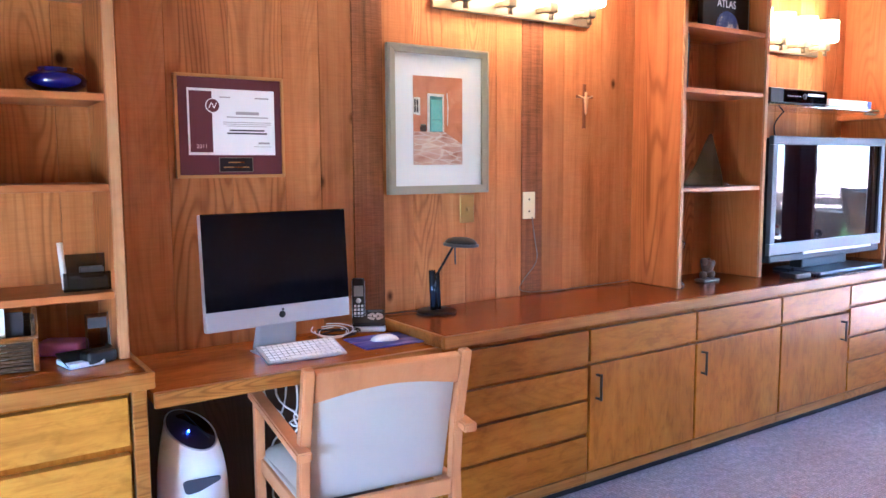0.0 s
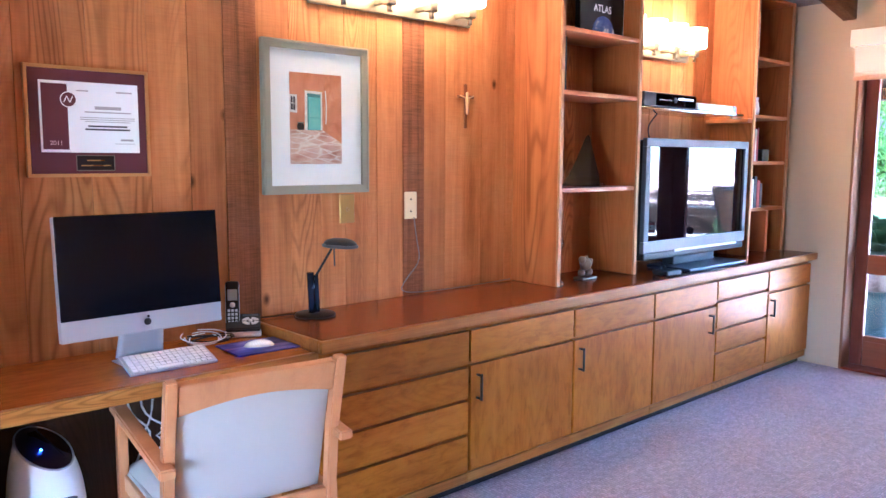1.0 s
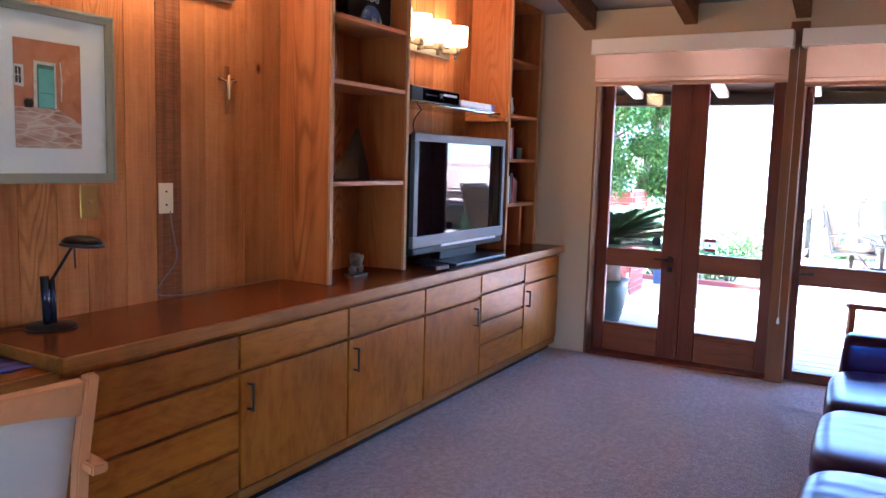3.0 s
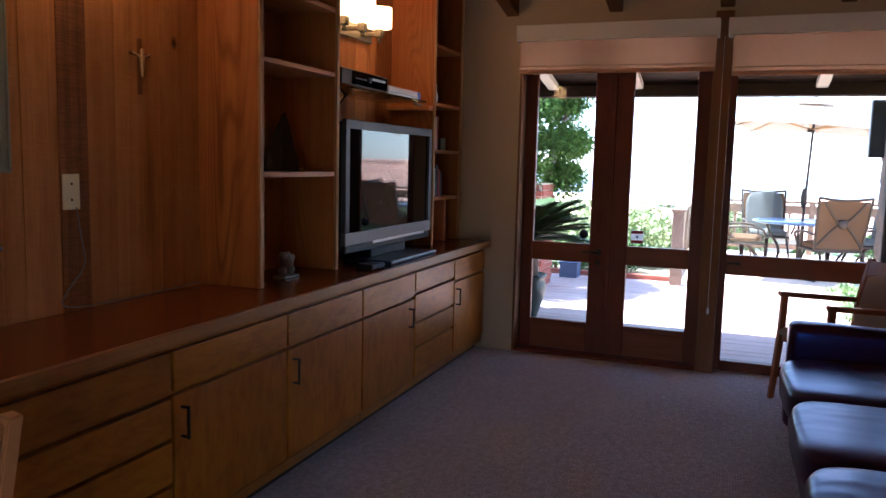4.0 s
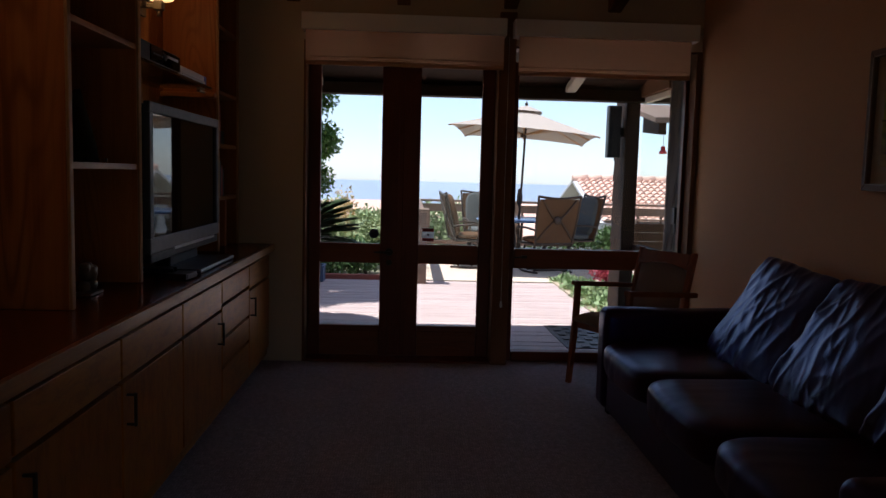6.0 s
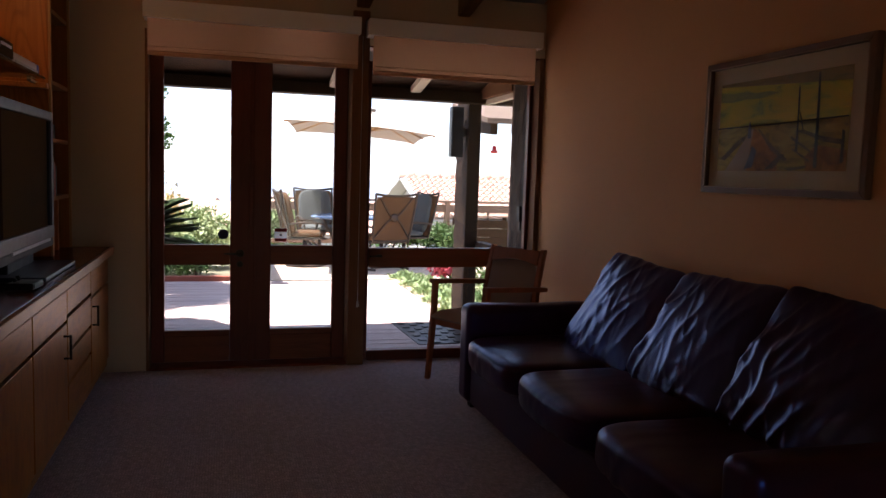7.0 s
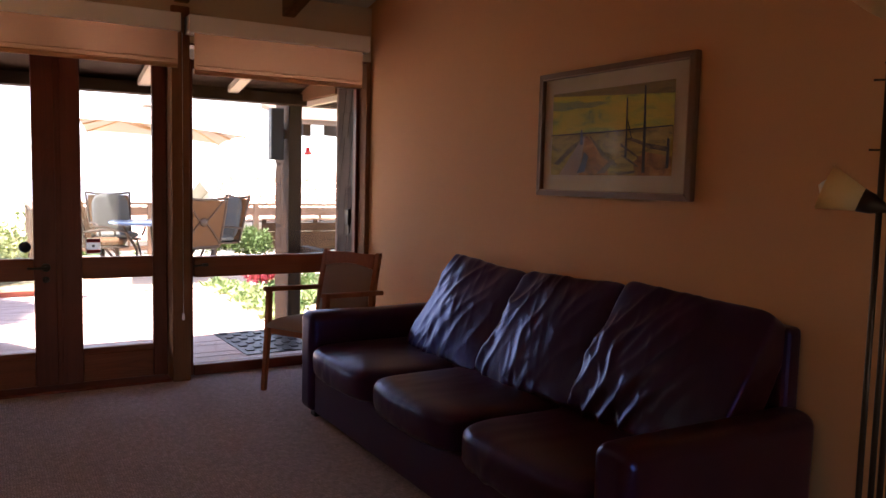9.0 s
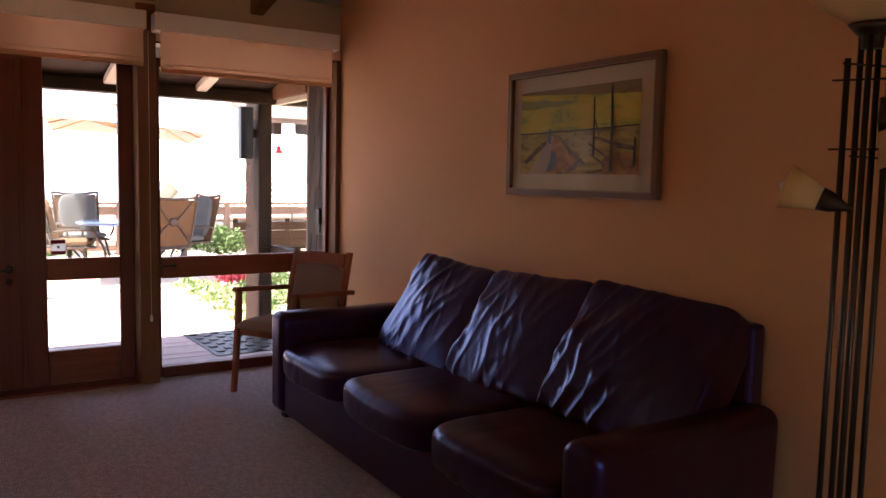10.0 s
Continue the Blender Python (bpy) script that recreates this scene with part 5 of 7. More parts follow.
part("peak", facet([(-0.105, 0.0), (0.105, 0.0), (0.1, 0.06), (0.04, 0.285), (0.025, 0.28), (-0.045, 0.11)], 0.0, 0.05), glass("smoky_glass", (0.08, 0.085, 0.08), 0.04), aw2, "smoky glass peak", True)
part("gem", turned(prism([(0.05 * math.cos(a * math.pi / 3), 0.05 * math.sin(a * math.pi / 3)) for a in range(6)], -0.028, 0.028, "y", 0.012), Matrix.Translation((-0.07, -0.06, 0.052)) @ Euler((0, 0.4, 0)).to_matrix().to_4x4()), M_CRYSTAL, aw2, "clear faceted crystal", True)
part("foot", block(0.05, 0.13, -0.03, 0.02, 0.0, 0.018, 0.003), M_CRYSTAL, aw2, local=True)

fg = thing("crystal_goblet", Matrix.Translation((0.905, 0.27, ZC + 0.0015)), "tall clear crystal ornament on a turned stem", "ornament")
part("stem", turned(lathe([(0, 0), (0.035, 0), (0.03, 0.012), (0.008, 0.03), (0.007, 0.1), (0.018, 0.115), (0.008, 0.13), (0.008, 0.18), (0.028, 0.2), (0.028, 0.23), (0.008, 0.245), (0.012, 0.28), (0, 0.285)], 16), Matrix()), M_CRYSTAL, fg, local=True)
pw = thing("pewter_ornament", Matrix.Translation((1.17, 0.29, ZC + 0.0015)), "small carved pewter ornament on a plinth", "ornament")
part("plinth", block(-0.065, 0.065, -0.035, 0.035, 0, 0.012, 0.003), M_NICKEL, pw, local=True)
blobs = [turned(lathe([(0, 0), (r * 0.8, r * 0.3), (r, r), (r * 0.8, r * 1.7), (0, r * 2)], 10), Matrix.Translation((x, y, z))) for x, y, z, r in ((-0.035, 0, 0.012, 0.022), (0.03, 0, 0.012, 0.024), (0.0, 0.0, 0.045, 0.036), (-0.03, 0.0, 0.085, 0.022), (0.03, -0.005, 0.075, 0.02), (0.005, 0.0, 0.1, 0.014))]
# pewter colour lowered to stand for the bookcase's shade on it
part("carving", join(*blobs), plain("shaded_worn_pewter", (0.13, 0.1, 0.07), 0.45, 0.4, 0.5, 120, 0.5, 0.004), pw, local=True)

for xb, w, hgt, col in ((2.9, 0.018, 0.29, (0.03, 0.04, 0.06)), (2.922, 0.02, 0.31, (0.5, 0.5, 0.48)), (2.946, 0.016, 0.28, (0.05, 0.06, 0.09)), (2.968, 0.022, 0.3, (0.35, 0.36, 0.4))):
    book(xb, 0.25, 2.1855, w, 0.2, hgt, col, label="upright book on the top shelf")
for xb, w, hgt, col in ((2.9, 0.03, 0.24, (0.35, 0.03, 0.03)), (2.934, 0.026, 0.22, (0.5, 0.45, 0.4)), (2.964, 0.024, 0.23, (0.3, 0.02, 0.03))):
    book(xb, 0.22, 1.4755, w, 0.16, hgt, col, label="upright book with a red and cream spine")
for xb, w, hgt, col in ((2.9, 0.05, 0.2, (0.5, 0.5, 0.5)), (2.955, 0.04, 0.22, (0.03, 0.03, 0.035)), (3.0, 0.04, 0.19, (0.35, 0.05, 0.04)), (3.045, 0.03, 0.17, (0.05, 0.05, 0.06))):
    book(xb, 0.22, 1.1505, w, 0.16, hgt, col, label="upright book in a mixed row")
mg = thing("white_mug", Matrix.Translation((2.99, 0.27, 1.7955)), "small cream china figure and jug", "ornament")
part("jug", lathe([(0, 0), (0.035, 0), (0.042, 0.04), (0.03, 0.09), (0.033, 0.12), (0.029, 0.12), (0.026, 0.09), (0, 0.05)], 20), M_PAPER, mg, local=True)
part("jug_handle", tube([(0.035, 0, 0.1), (0.07, 0, 0.09), (0.065, 0, 0.04), (0.04, 0, 0.03)], 0.006), M_PAPER, mg, local=True)
single("ornament_box", block(3.12, 3.22, 0.25, 0.33, 1.4755, 1.56, 0.006, 2), plain("green_box", (0.06, 0.075, 0.06), 0.5), (3.17, 0.29, 1.4755), "small dark green box", "box")
single("document_box", block(3.2, 3.24, 0.24, 0.5, ZC + 0.0015, 1.12, 0.004), plain("orange_panel_board", (0.42, 0.12, 0.03), 0.5, 0, 0.1, 40, 0.05), (3.22, 0.3, ZC), "upright orange wooden panel on the lowest shelf", "panel")

# left-hand shelves
single("glass_bowl", turned(lathe([(0, 0), (0.04, 0), (0.082, 0.022), (0.09, 0.04), (0.076, 0.06), (0.05, 0.066), (0.053, 0.077), (0.047, 0.077), (0.045, 0.066), (0.068, 0.055), (0.078, 0.04), (0.035, 0.012), (0, 0.01)], 36), Matrix.Translation((-1.985, 0.33, 1.6805))), M_BLUE_GLASS, (-1.985, 0.33, 1.6805), "squat cobalt blue glass bowl", "bowl")
single("glass_vase", turned(lathe([(0, 0), (0.05, 0), (0.085, 0.06), (0.09, 0.12), (0.06, 0.18), (0.03, 0.2), (0.036, 0.215), (0.03, 0.215), (0.025, 0.2), (0, 0.15)], 32), Matrix.Translation((-2.26, 0.34, 1.4025))), M_TEAL, (-2.26, 0.34, 1.4025), "dark teal glazed vase", "vase")
single("glass_bowl", turned(lathe([(0, 0), (0.03, 0), (0.055, 0.03), (0.05, 0.055), (0.044, 0.055), (0.048, 0.03), (0, 0.01)], 24), Matrix.Translation((-2.19, 0.34, 1.6805))), M_TEAL, (-2.19, 0.34, 1.6805), "small dark green glass dish", "bowl")
book(-2.33, 0.3, 1.6805, 0.03, 0.18, 0.19, (0.5, 0.5, 0.48), label="pale book leaning on the shelf")
oc = thing("desk_organiser", pose(-1.93, 0.33, 1.0625, 0, 0, -4), "black wire organiser holding papers and a white pen", "organiser")
part("tray", join(block(-0.07, 0.07, -0.045, 0.045, 0, 0.006, 0.002), *[block(-0.07, 0.07, yk - 0.001, yk + 0.001, 0, hk, 0) for yk, hk in ((-0.045, 0.06), (0.044, 0.11))]), glass("smoky_acrylic", (0.12, 0.13, 0.16), 0.1), oc, local=True)
part("paper", block(-0.05, 0.062, -0.03, 0.03, 0.0065, 0.04, 0.002), M_PAPER, oc, local=True)
part("clip_box", block(-0.02, 0.05, -0.036, 0.0, 0.0405, 0.075, 0.003), M_SILVER, oc, local=True)
part("pen", rod((-0.064, -0.02, 0.008), (-0.07, 0.03, 0.15), 0.009), M_PLASTIC, oc, local=True)
bk = thing("letter_basket", pose(-2.24, 0.3, 0.842, 0, 0, -6), "dark woven basket with a cane rim holding papers", "basket")
WICKER = wood("dark_wicker", (0.03, 0.018, 0.01), (0.09, 0.05, 0.025), (0.17, 0.1, 0.05), "x", 6.0, 0.6, 1.6, 0.1, False, True)
for k in range(8):
    part("strand", block(-0.139, 0.139, -0.06 + 0.004 * (k % 2), -0.051 + 0.004 * (k % 2), 0.0085 + 0.011 * k, 0.0185 + 0.011 * k, 0.003), WICKER, bk, local=True)
part("bottom", block(-0.15, 0.15, -0.06, 0.06, 0.0, 0.008, 0.002), WICKER, bk, local=True)
for xs in (-0.15, 0.14):
    part("end_panel", block(xs, xs + 0.01, -0.06, 0.06, 0.0082, 0.16, 0.003), WICKER, bk, local=True)
part("back_wall", block(-0.139, 0.139, 0.05, 0.06, 0.0082, 0.16, 0.003), WICKER, bk, local=True)
part("rim", join(rod((-0.155, -0.057, 0.096), (0.155, -0.057, 0.1), 0.009), rod((0.15, -0.06, 0.1), (0.15, 0.06, 0.17), 0.008), rod((0.15, -0.06, 0.0), (0.15, -0.06, 0.1), 0.008)), M_EDGE, bk, "brown cane rim", True)
part("paper", turned(block(-0.13, 0.07, -0.02, 0.0, 0.01, 0.185, 0.001), Euler((radians(-8), 0, 0)).to_matrix().to_4x4()), M_PAPER, bk, "white papers", True)
part("card", turned(block(-0.1, 0.12, 0.01, 0.04, 0.01, 0.17, 0.001), Euler((radians(-5), 0, 0)).to_matrix().to_4x4()), M_INK, bk, local=True)
single("tissue_pack", turned(block(-0.07, 0.07, -0.05, 0.05, 0, 0.045, 0.014, 3), pose(-2.0, 0.42, 0.842, 0, 0, -30)), plain("purple_pack", (0.45, 0.2, 0.75), 0.35, 0, 0.6, 18, 0.05), (-1.985, 0.4, 0.842), "purple and white soft packet", "packet")
np_ = thing("note_pad", pose(-1.975, 0.235, 0.8425, 0, 0, 12), "black notebook lying half open with white pages", "notebook")
part("pages", block(-0.055, 0.055, -0.055, 0.05, 0, 0.016, 0.002), M_PAPER, np_, local=True)
part("cover", turned(block(-0.056, 0.056, -0.05, 0.055, 0, 0.004, 0.001), Matrix.Translation((0, 0.0, 0.017)) @ Euler((radians(14), 0, 0)).to_matrix().to_4x4()), M_BLACK, np_, local=True)
pf2 = thing("framed_photo_block", pose(-1.9, 0.37, 0.842, 0, 0, -5), "small clear acrylic block stand", "ornament")
part("block", block(-0.035, 0.035, -0.015, 0.015, 0, 0.13, 0.004), glass("grey_acrylic", (0.5, 0.52, 0.55), 0.08), pf2, local=True)
part("label_strip", block(-0.028, 0.028, -0.0165, -0.0152, 0.085, 0.12, 0), M_SILVER, pf2, local=True)
ho = thing("phone_handset", pose(-1.845, 0.35, 0.842, 0, 0, -8), "black cordless handset standing in a charger", "phone")
part("cradle", block(-0.035, 0.035, -0.05, 0.03, 0, 0.03, 0.008, 2), M_BLACK, ho, local=True)
hm2 = Matrix.Translation((0, -0.01, 0.02)) @ Euler((radians(-14), 0, 0)).to_matrix().to_4x4()
part("handset", turned(block(-0.025, 0.025, -0.012, 0.012, 0, 0.12, 0.008, 2), hm2), M_BLACK, ho, local=True)
part("display", turned(block(-0.017, 0.017, -0.0135, -0.012, 0.07, 0.1, 0), hm2), M_SILVER, ho, local=True)
for r in range(3):
    part("key_row", turned(block(-0.017, 0.017, -0.0132, -0.012, 0.022 + 0.014 * r, 0.03 + 0.014 * r, 0), hm2), M_INK_PALE, ho, local=True)
single("sunglasses_case", turned(block(-0.05, 0.05, -0.03, 0.03, 0, 0.045, 0.018, 3), pose(-1.925, 0.22, 0.842, 0, 0, 20)), M_BLACK, (-1.925, 0.22, 0.842), "soft black pouch on the drawer unit", "pouch")

# ---- sofa ----
def cushion(w, d, hgt, power=5.0, cuts=16, folds=0.0, seed=0.0, crown=0.0):
    """A padded block: a rounded box with pulled leather folds."""
    bm = bmesh.new()
    bmesh.ops.create_cube(bm, size=2.0)
    bmesh.ops.subdivide_edges(bm, edges=list(bm.edges), cuts=cuts, use_grid_fill=True)
    for v in bm.verts:
        c = v.co
        n = (abs(c.x) ** power + abs(c.y) ** power + abs(c.z) ** power) ** (1 / power)
        u = c / n
        p = Vector((u.x * w / 2, u.y * d / 2, u.z * hgt / 2))
        p += Vector((u.x, u.y, u.z)) * crown * (1 - abs(u.x) ** 2) * (1 - abs(u.z) ** 2)
        if folds:
            low = 1.0 / (1.0 + math.exp(6.0 * (p.z / hgt - 0.2)))
            spot = max(0.0, min(1.0, 0.45 + 1.3 * noise.noise(Vector((p.x * 3.2 - seed, 0.4, p.z * 2.2)))))
            a = (1 - abs(noise.noise(Vector((p.x * 9 + 4.0 * p.z + seed, p.y * 3, p.z * 3.0 - 1.5 * p.x))))) ** 2.1
            c2 = (1 - abs(noise.noise(Vector((p.x * 17 - 6.0 * p.z + seed * 2, p.y * 5, p.z * 6))))) ** 2
            b = noise.noise(Vector((p.x * 4 + seed, p.y * 4, p.z * 4)))
            p += u * folds * ((1.15 * a + 0.45 * c2 - 0.65) * (0.25 + spot) * (0.15 + low) * (0.3 + 1.2 / (1.0 + math.exp(-9.0 * p.x / w))) + 0.6 * b)
        v.co = p
    for f in bm.faces:
        f.smooth = True
    return bm


sofa = thing("sofa", Matrix.Translation((1.07, -2.5, 0)), "dark burgundy leather three-seat sofa with loose back cushions", "sofa")
SX0, SX1 = -0.2, 2.425
def arm(xa, xb):
    """A boxy padded arm with a slightly domed top and soft edges."""
    bm = bmesh.new()
    bmesh.ops.create_cube(bm, size=1.0)
    bmesh.ops.scale(bm, vec=(xb - xa, 0.865, 0.545), verts=bm.verts)
    bmesh.ops.translate(bm, vec=((xa + xb) / 2, -2.4675, 0.3225), verts=bm.verts)
    bmesh.ops.bevel(bm, geom=list(bm.edges), offset=0.042, segments=6, profile=0.5, affect="EDGES")
    bmesh.ops.subdivide_edges(bm, edges=[e for e in bm.edges if e.calc_length() > 0.05], cuts=10, use_grid_fill=True)
    for v in bm.verts:
        u = (v.co.x - (xa + xb) / 2) / (xb - xa) * 2
        t = (v.co.y + 2.4675) / 0.4325
        if v.co.z > 0.5:
            v.co.z += 0.016 * (1 - u * u) + 0.006 * noise.noise(Vector((v.co.x * 5, v.co.y * 4, 0.3)))
        v.co.x += 0.006 * u * (1 - t * t) + 0.004 * noise.noise(Vector((u, v.co.y * 5, v.co.z * 6)))
    for f in bm.faces:
        f.smooth = True
    return bm
part("arm", arm(SX0, -0.045), M_LEATHER, sofa, "padded leather arm")
part("arm", arm(2.262, SX1), M_LEATHER, sofa, "padded leather arm")
part("base", block(-0.044, 2.261, -2.88, -2.06, 0.05, 0.3, 0.015, 3), M_LEATHER, sofa)
part("back", block(-0.1, 2.0, -2.935, -2.85, 0.3, 0.885, 0.03, 4), M_LEATHER, sofa)
for i in range(3):
    xc = 0.34 + 0.768 * i
    m = Matrix.Translation((xc, -2.405, 0.365))
    ob = part("seat_cushion", turned(cushion(0.766, 0.8, 0.18, 5.6, 44, 0.005, 3.1 * i, 0.014), m), M_LEATHER, sofa)
    part("seam", turned(tube([(-0.36, -0.375, 0.045), (-0.1, -0.396, 0.05), (0.1, -0.396, 0.05), (0.36, -0.375, 0.045)], 0.005, 6), m), M_LEATHER, ob)
    mb = Matrix.Translation(((0.278, 0.965, 1.67)[i], -2.715, (0.672, 0.66, 0.652)[i])) @ Euler((radians(32), radians((-2, 1.5, -2.5)[i]), 0)).to_matrix().to_4x4()
    part("back_cushion", turned(cushion(0.72, 0.165, 0.575, (14.0, 11.0, 11.0)[i], 84, (0.0115, 0.0145, 0.0145)[i], 7.7 * i + 2, 0.028), mb), M_LEATHER, sofa, "soft wrinkled leather cushion")
for x in (SX0 + 0.06, SX1 - 0.06):
    for yv in (-2.84, -2.12):
        part("foot", block(x - 0.03, x + 0.03, yv - 0.03, yv + 0.03, 0, 0.0495, 0.004), M_BLACK, sofa)

# ---- picture over the sofa ----
pt = thing("framed_painting", Matrix.Translation((0.92, YS, 1.3)), "framed landscape painting of a road between two poles", "painting")
x0, x1, z0, z1 = 0.414, 1.412, 1.298, 1.892
for q in (((x0, z0), (x1, z0), (x1 - 0.03, z0 + 0.03), (x0 + 0.03, z0 + 0.03)), ((x1, z0), (x1, z1), (x1 - 0.03, z1 - 0.03), (x1 - 0.03, z0 + 0.03)), ((x1, z1), (x0, z1), (x0 + 0.03, z1 - 0.03), (x1 - 0.03, z1 - 0.03)), ((x0, z1), (x0, z0), (x0 + 0.03, z0 + 0.03), (x0 + 0.03, z1 - 0.03))):
    part("frame_bar", prism(q, YS + 0.002, YS + 0.035, "y", 0.003), M_CHAMPAGNE, pt)
lip = plain("silvered_lip", (0.3, 0.2, 0.14), 0.4, 0.4, 0.1, 90, 0.05)
for a, b, c, d in ((x0 + 0.03, x1 - 0.03, z0 + 0.026, z0 + 0.031), (x0 + 0.03, x1 - 0.03, z1 - 0.031, z1 - 0.026), (x0 + 0.026, x0 + 0.031, z0 + 0.031, z1 - 0.031), (x1 - 0.031, x1 - 0.026, z0 + 0.031, z1 - 0.031)):
    part("lip", block(a, b, YS + 0.03, YS + 0.038, c, d, 0.001), lip, pt)
part("mat_board", block(x0 + 0.028, x1 - 0.028, YS + 0.004, YS + 0.012, z0 + 0.028, z1 - 0.028, 0), plain("cream_mat", (0.62, 0.5, 0.39), 0.8, 0, 0.03, 80, 0.03), pt, "wide cream mat")
ax0, ax1, az0, az1 = 0.532, 1.32, 1.4, 1.792
def paint(name, cols, size, stretch=(1, 1, 1)):
    m = bpy.data.materials.new(name)
    nt, p = links_of(m)
    v = place_coords(nt, stretch, False)
    k = len(cols) - 1
    nt.links.new(ramp(nt, noise_tex(nt, v, size, 5.0, 0.6, 0.8), [(0.3 + 0.4 * i / k, c) for i, c in enumerate(cols)]), p.inputs["Base Color"])
    p.inputs["Roughness"].default_value = 0.6
    return m
yp = YS + 0.0125
P_SKY = paint("painted_sky", [(0.17, 0.28, 0.09), (0.54, 0.48, 0.06), (0.74, 0.53, 0.05), (0.4, 0.38, 0.1)], 5.0, (1, 1, 3.5))
P_LAND = paint("painted_fields", [(0.14, 0.12, 0.04), (0.46, 0.31, 0.07), (0.6, 0.43, 0.1)], 9.0, (1, 1, 3))
P_EARTH = paint("painted_earth", [(0.12, 0.06, 0.03), (0.44, 0.19, 0.06), (0.62, 0.34, 0.12)], 12.0)
P_ROAD = paint("painted_road", [(0.4, 0.3, 0.24), (0.52, 0.36, 0.27)], 12.0)
P_DARK = paint("painted_dark", [(0.025, 0.03, 0.035), (0.07, 0.06, 0.05)], 20.0)
def stroke(name, pts, mat_, lift):
    part(name, prism(pts, yp + lift - 0.0004, yp + lift, "y"), mat_, pt)
def at(u, v):
    return (ax1 - (ax1 - ax0) * u, az0 + (az1 - az0) * v)
P_CLOUD = paint("painted_cloud", [(0.14, 0.12, 0.05), (0.3, 0.2, 0.07), (0.2, 0.2, 0.1)], 7.0, (1, 1, 4))
P_GREEN = paint("painted_green", [(0.16, 0.22, 0.09), (0.34, 0.34, 0.09), (0.22, 0.27, 0.1)], 8.0, (1, 1, 3))
P_BROWN = paint("painted_brown", [(0.06, 0.05, 0.035), (0.16, 0.11, 0.06), (0.3, 0.2, 0.08)], 24.0, (1, 1, 2))
P_BLUE = paint("painted_blue", [(0.05, 0.08, 0.14), (0.16, 0.17, 0.22)], 20.0)
for k, (name, pts, mt) in enumerate((
    ("painted_sky", ((0, 0.5), (1, 0.5), (1, 1), (0, 1)), P_SKY),
    ("painted_haze", ((0, 0.8), (0.1, 0.78), (0.22, 0.8), (0.36, 0.79), (0.5, 0.83), (0.42, 0.86), (0.3, 0.855), (0.24, 0.89), (0.1, 0.88), (0, 0.91)), P_GREEN),
    ("painted_cloud", ((0, 0.97), (0.35, 0.93), (0.62, 0.9), (1, 0.86), (1, 1), (0, 1)), P_CLOUD),
    ("painted_fields", ((0, 0), (1, 0), (1, 0.515), (0, 0.5)), P_LAND),
    ("painted_verge", ((0.03, 0.14), (0.07, 0.12), (0.3, 0.43), (0.285, 0.44), (0.17, 0.33)), P_BROWN),
    ("painted_road", ((0.08, 0.0), (0.27, 0.0), (0.315, 0.46), (0.295, 0.46)), P_ROAD),
    ("painted_earth", ((0.27, 0.0), (0.52, 0.0), (0.52, 0.16), (0.335, 0.46), (0.315, 0.46)), P_EARTH),
    ("painted_puddle", ((0.25, 0.02), (0.32, 0.04), (0.35, 0.22), (0.31, 0.28), (0.29, 0.16)), P_BLUE),
    ("painted_ditch", ((0.35, 0.46), (0.362, 0.46), (0.49, 0.25), (0.6, 0.12), (0.575, 0.1), (0.46, 0.23)), P_BROWN),
    ("painted_bank", ((0.64, 0.41), (0.7, 0.42), (0.82, 0.35), (0.98, 0.3), (0.98, 0.25), (0.84, 0.29), (0.74, 0.36)), P_BROWN),
    ("painted_soil", ((0.74, 0.0), (1, 0.0), (1, 0.2), (0.8, 0.26), (0.72, 0.14)), P_EARTH),
    ("painted_rail", ((0.62, 0.36), (0.76, 0.21), (0.76, 0.185), (0.62, 0.33)), P_BROWN),
    ("painted_rail", ((0.63, 0.24), (0.76, 0.11), (0.76, 0.085), (0.63, 0.215)), P_BROWN),
    ("painted_track", ((0.42, 0.01), (0.5, 0.03), (0.58, 0.17), (0.55, 0.18)), P_BROWN),
    ("painted_track", ((0.6, 0.02), (0.74, 0.06), (0.74, 0.03), (0.62, 0.0)), P_BROWN),
    ("painted_horizon", ((0, 0.495), (0.5, 0.505), (1, 0.53), (1, 0.515), (0.5, 0.49), (0, 0.482)), P_DARK),
    ("painted_pole", ((0.654, 0.2), (0.674, 0.2), (0.67, 0.5), (0.665, 0.86), (0.655, 0.86), (0.658, 0.5)), P_DARK),
    ("painted_brace", ((0.67, 0.6), (0.677, 0.6), (0.708, 0.42), (0.7, 0.42)), P_DARK),
    ("painted_pole", ((0.792, 0.03), (0.816, 0.03), (0.812, 0.5), (0.802, 0.97), (0.79, 0.97), (0.793, 0.5)), P_DARK),
    ("painted_post", ((0.965, 0.08), (0.985, 0.08), (0.985, 0.38), (0.968, 0.4)), P_DARK),
    ("painted_mark", ((0.277, 0.36), (0.305, 0.36), (0.3, 0.5), (0.29, 0.55), (0.28, 0.5)), P_BLUE))):
    stroke(name, [at(u, v) for u, v in pts], mt, 0.0006 + 0.00045 * k)
g2 = part("glazing", block(x0 + 0.028, x1 - 0.028, YS + 0.022, YS + 0.0235, z0 + 0.028, z1 - 0.028, 0), M_PICGLASS, pt, "clear picture glass")
g2.visible_shadow = False

# ---- floor lamp ----
LX, LY = -0.645, -2.5
fl = thing("floor_lamp", pose(LX, LY, 0, 0, 0, 0), "bronze five-rod floor lamp with amber glass shades, unlit", "floor lamp")
part("base", lathe([(0, 0), (0.15, 0), (0.15, 0.012), (0.12, 0.022), (0.03, 0.03), (0, 0.03)], 36), M_BRONZE, fl, local=True)
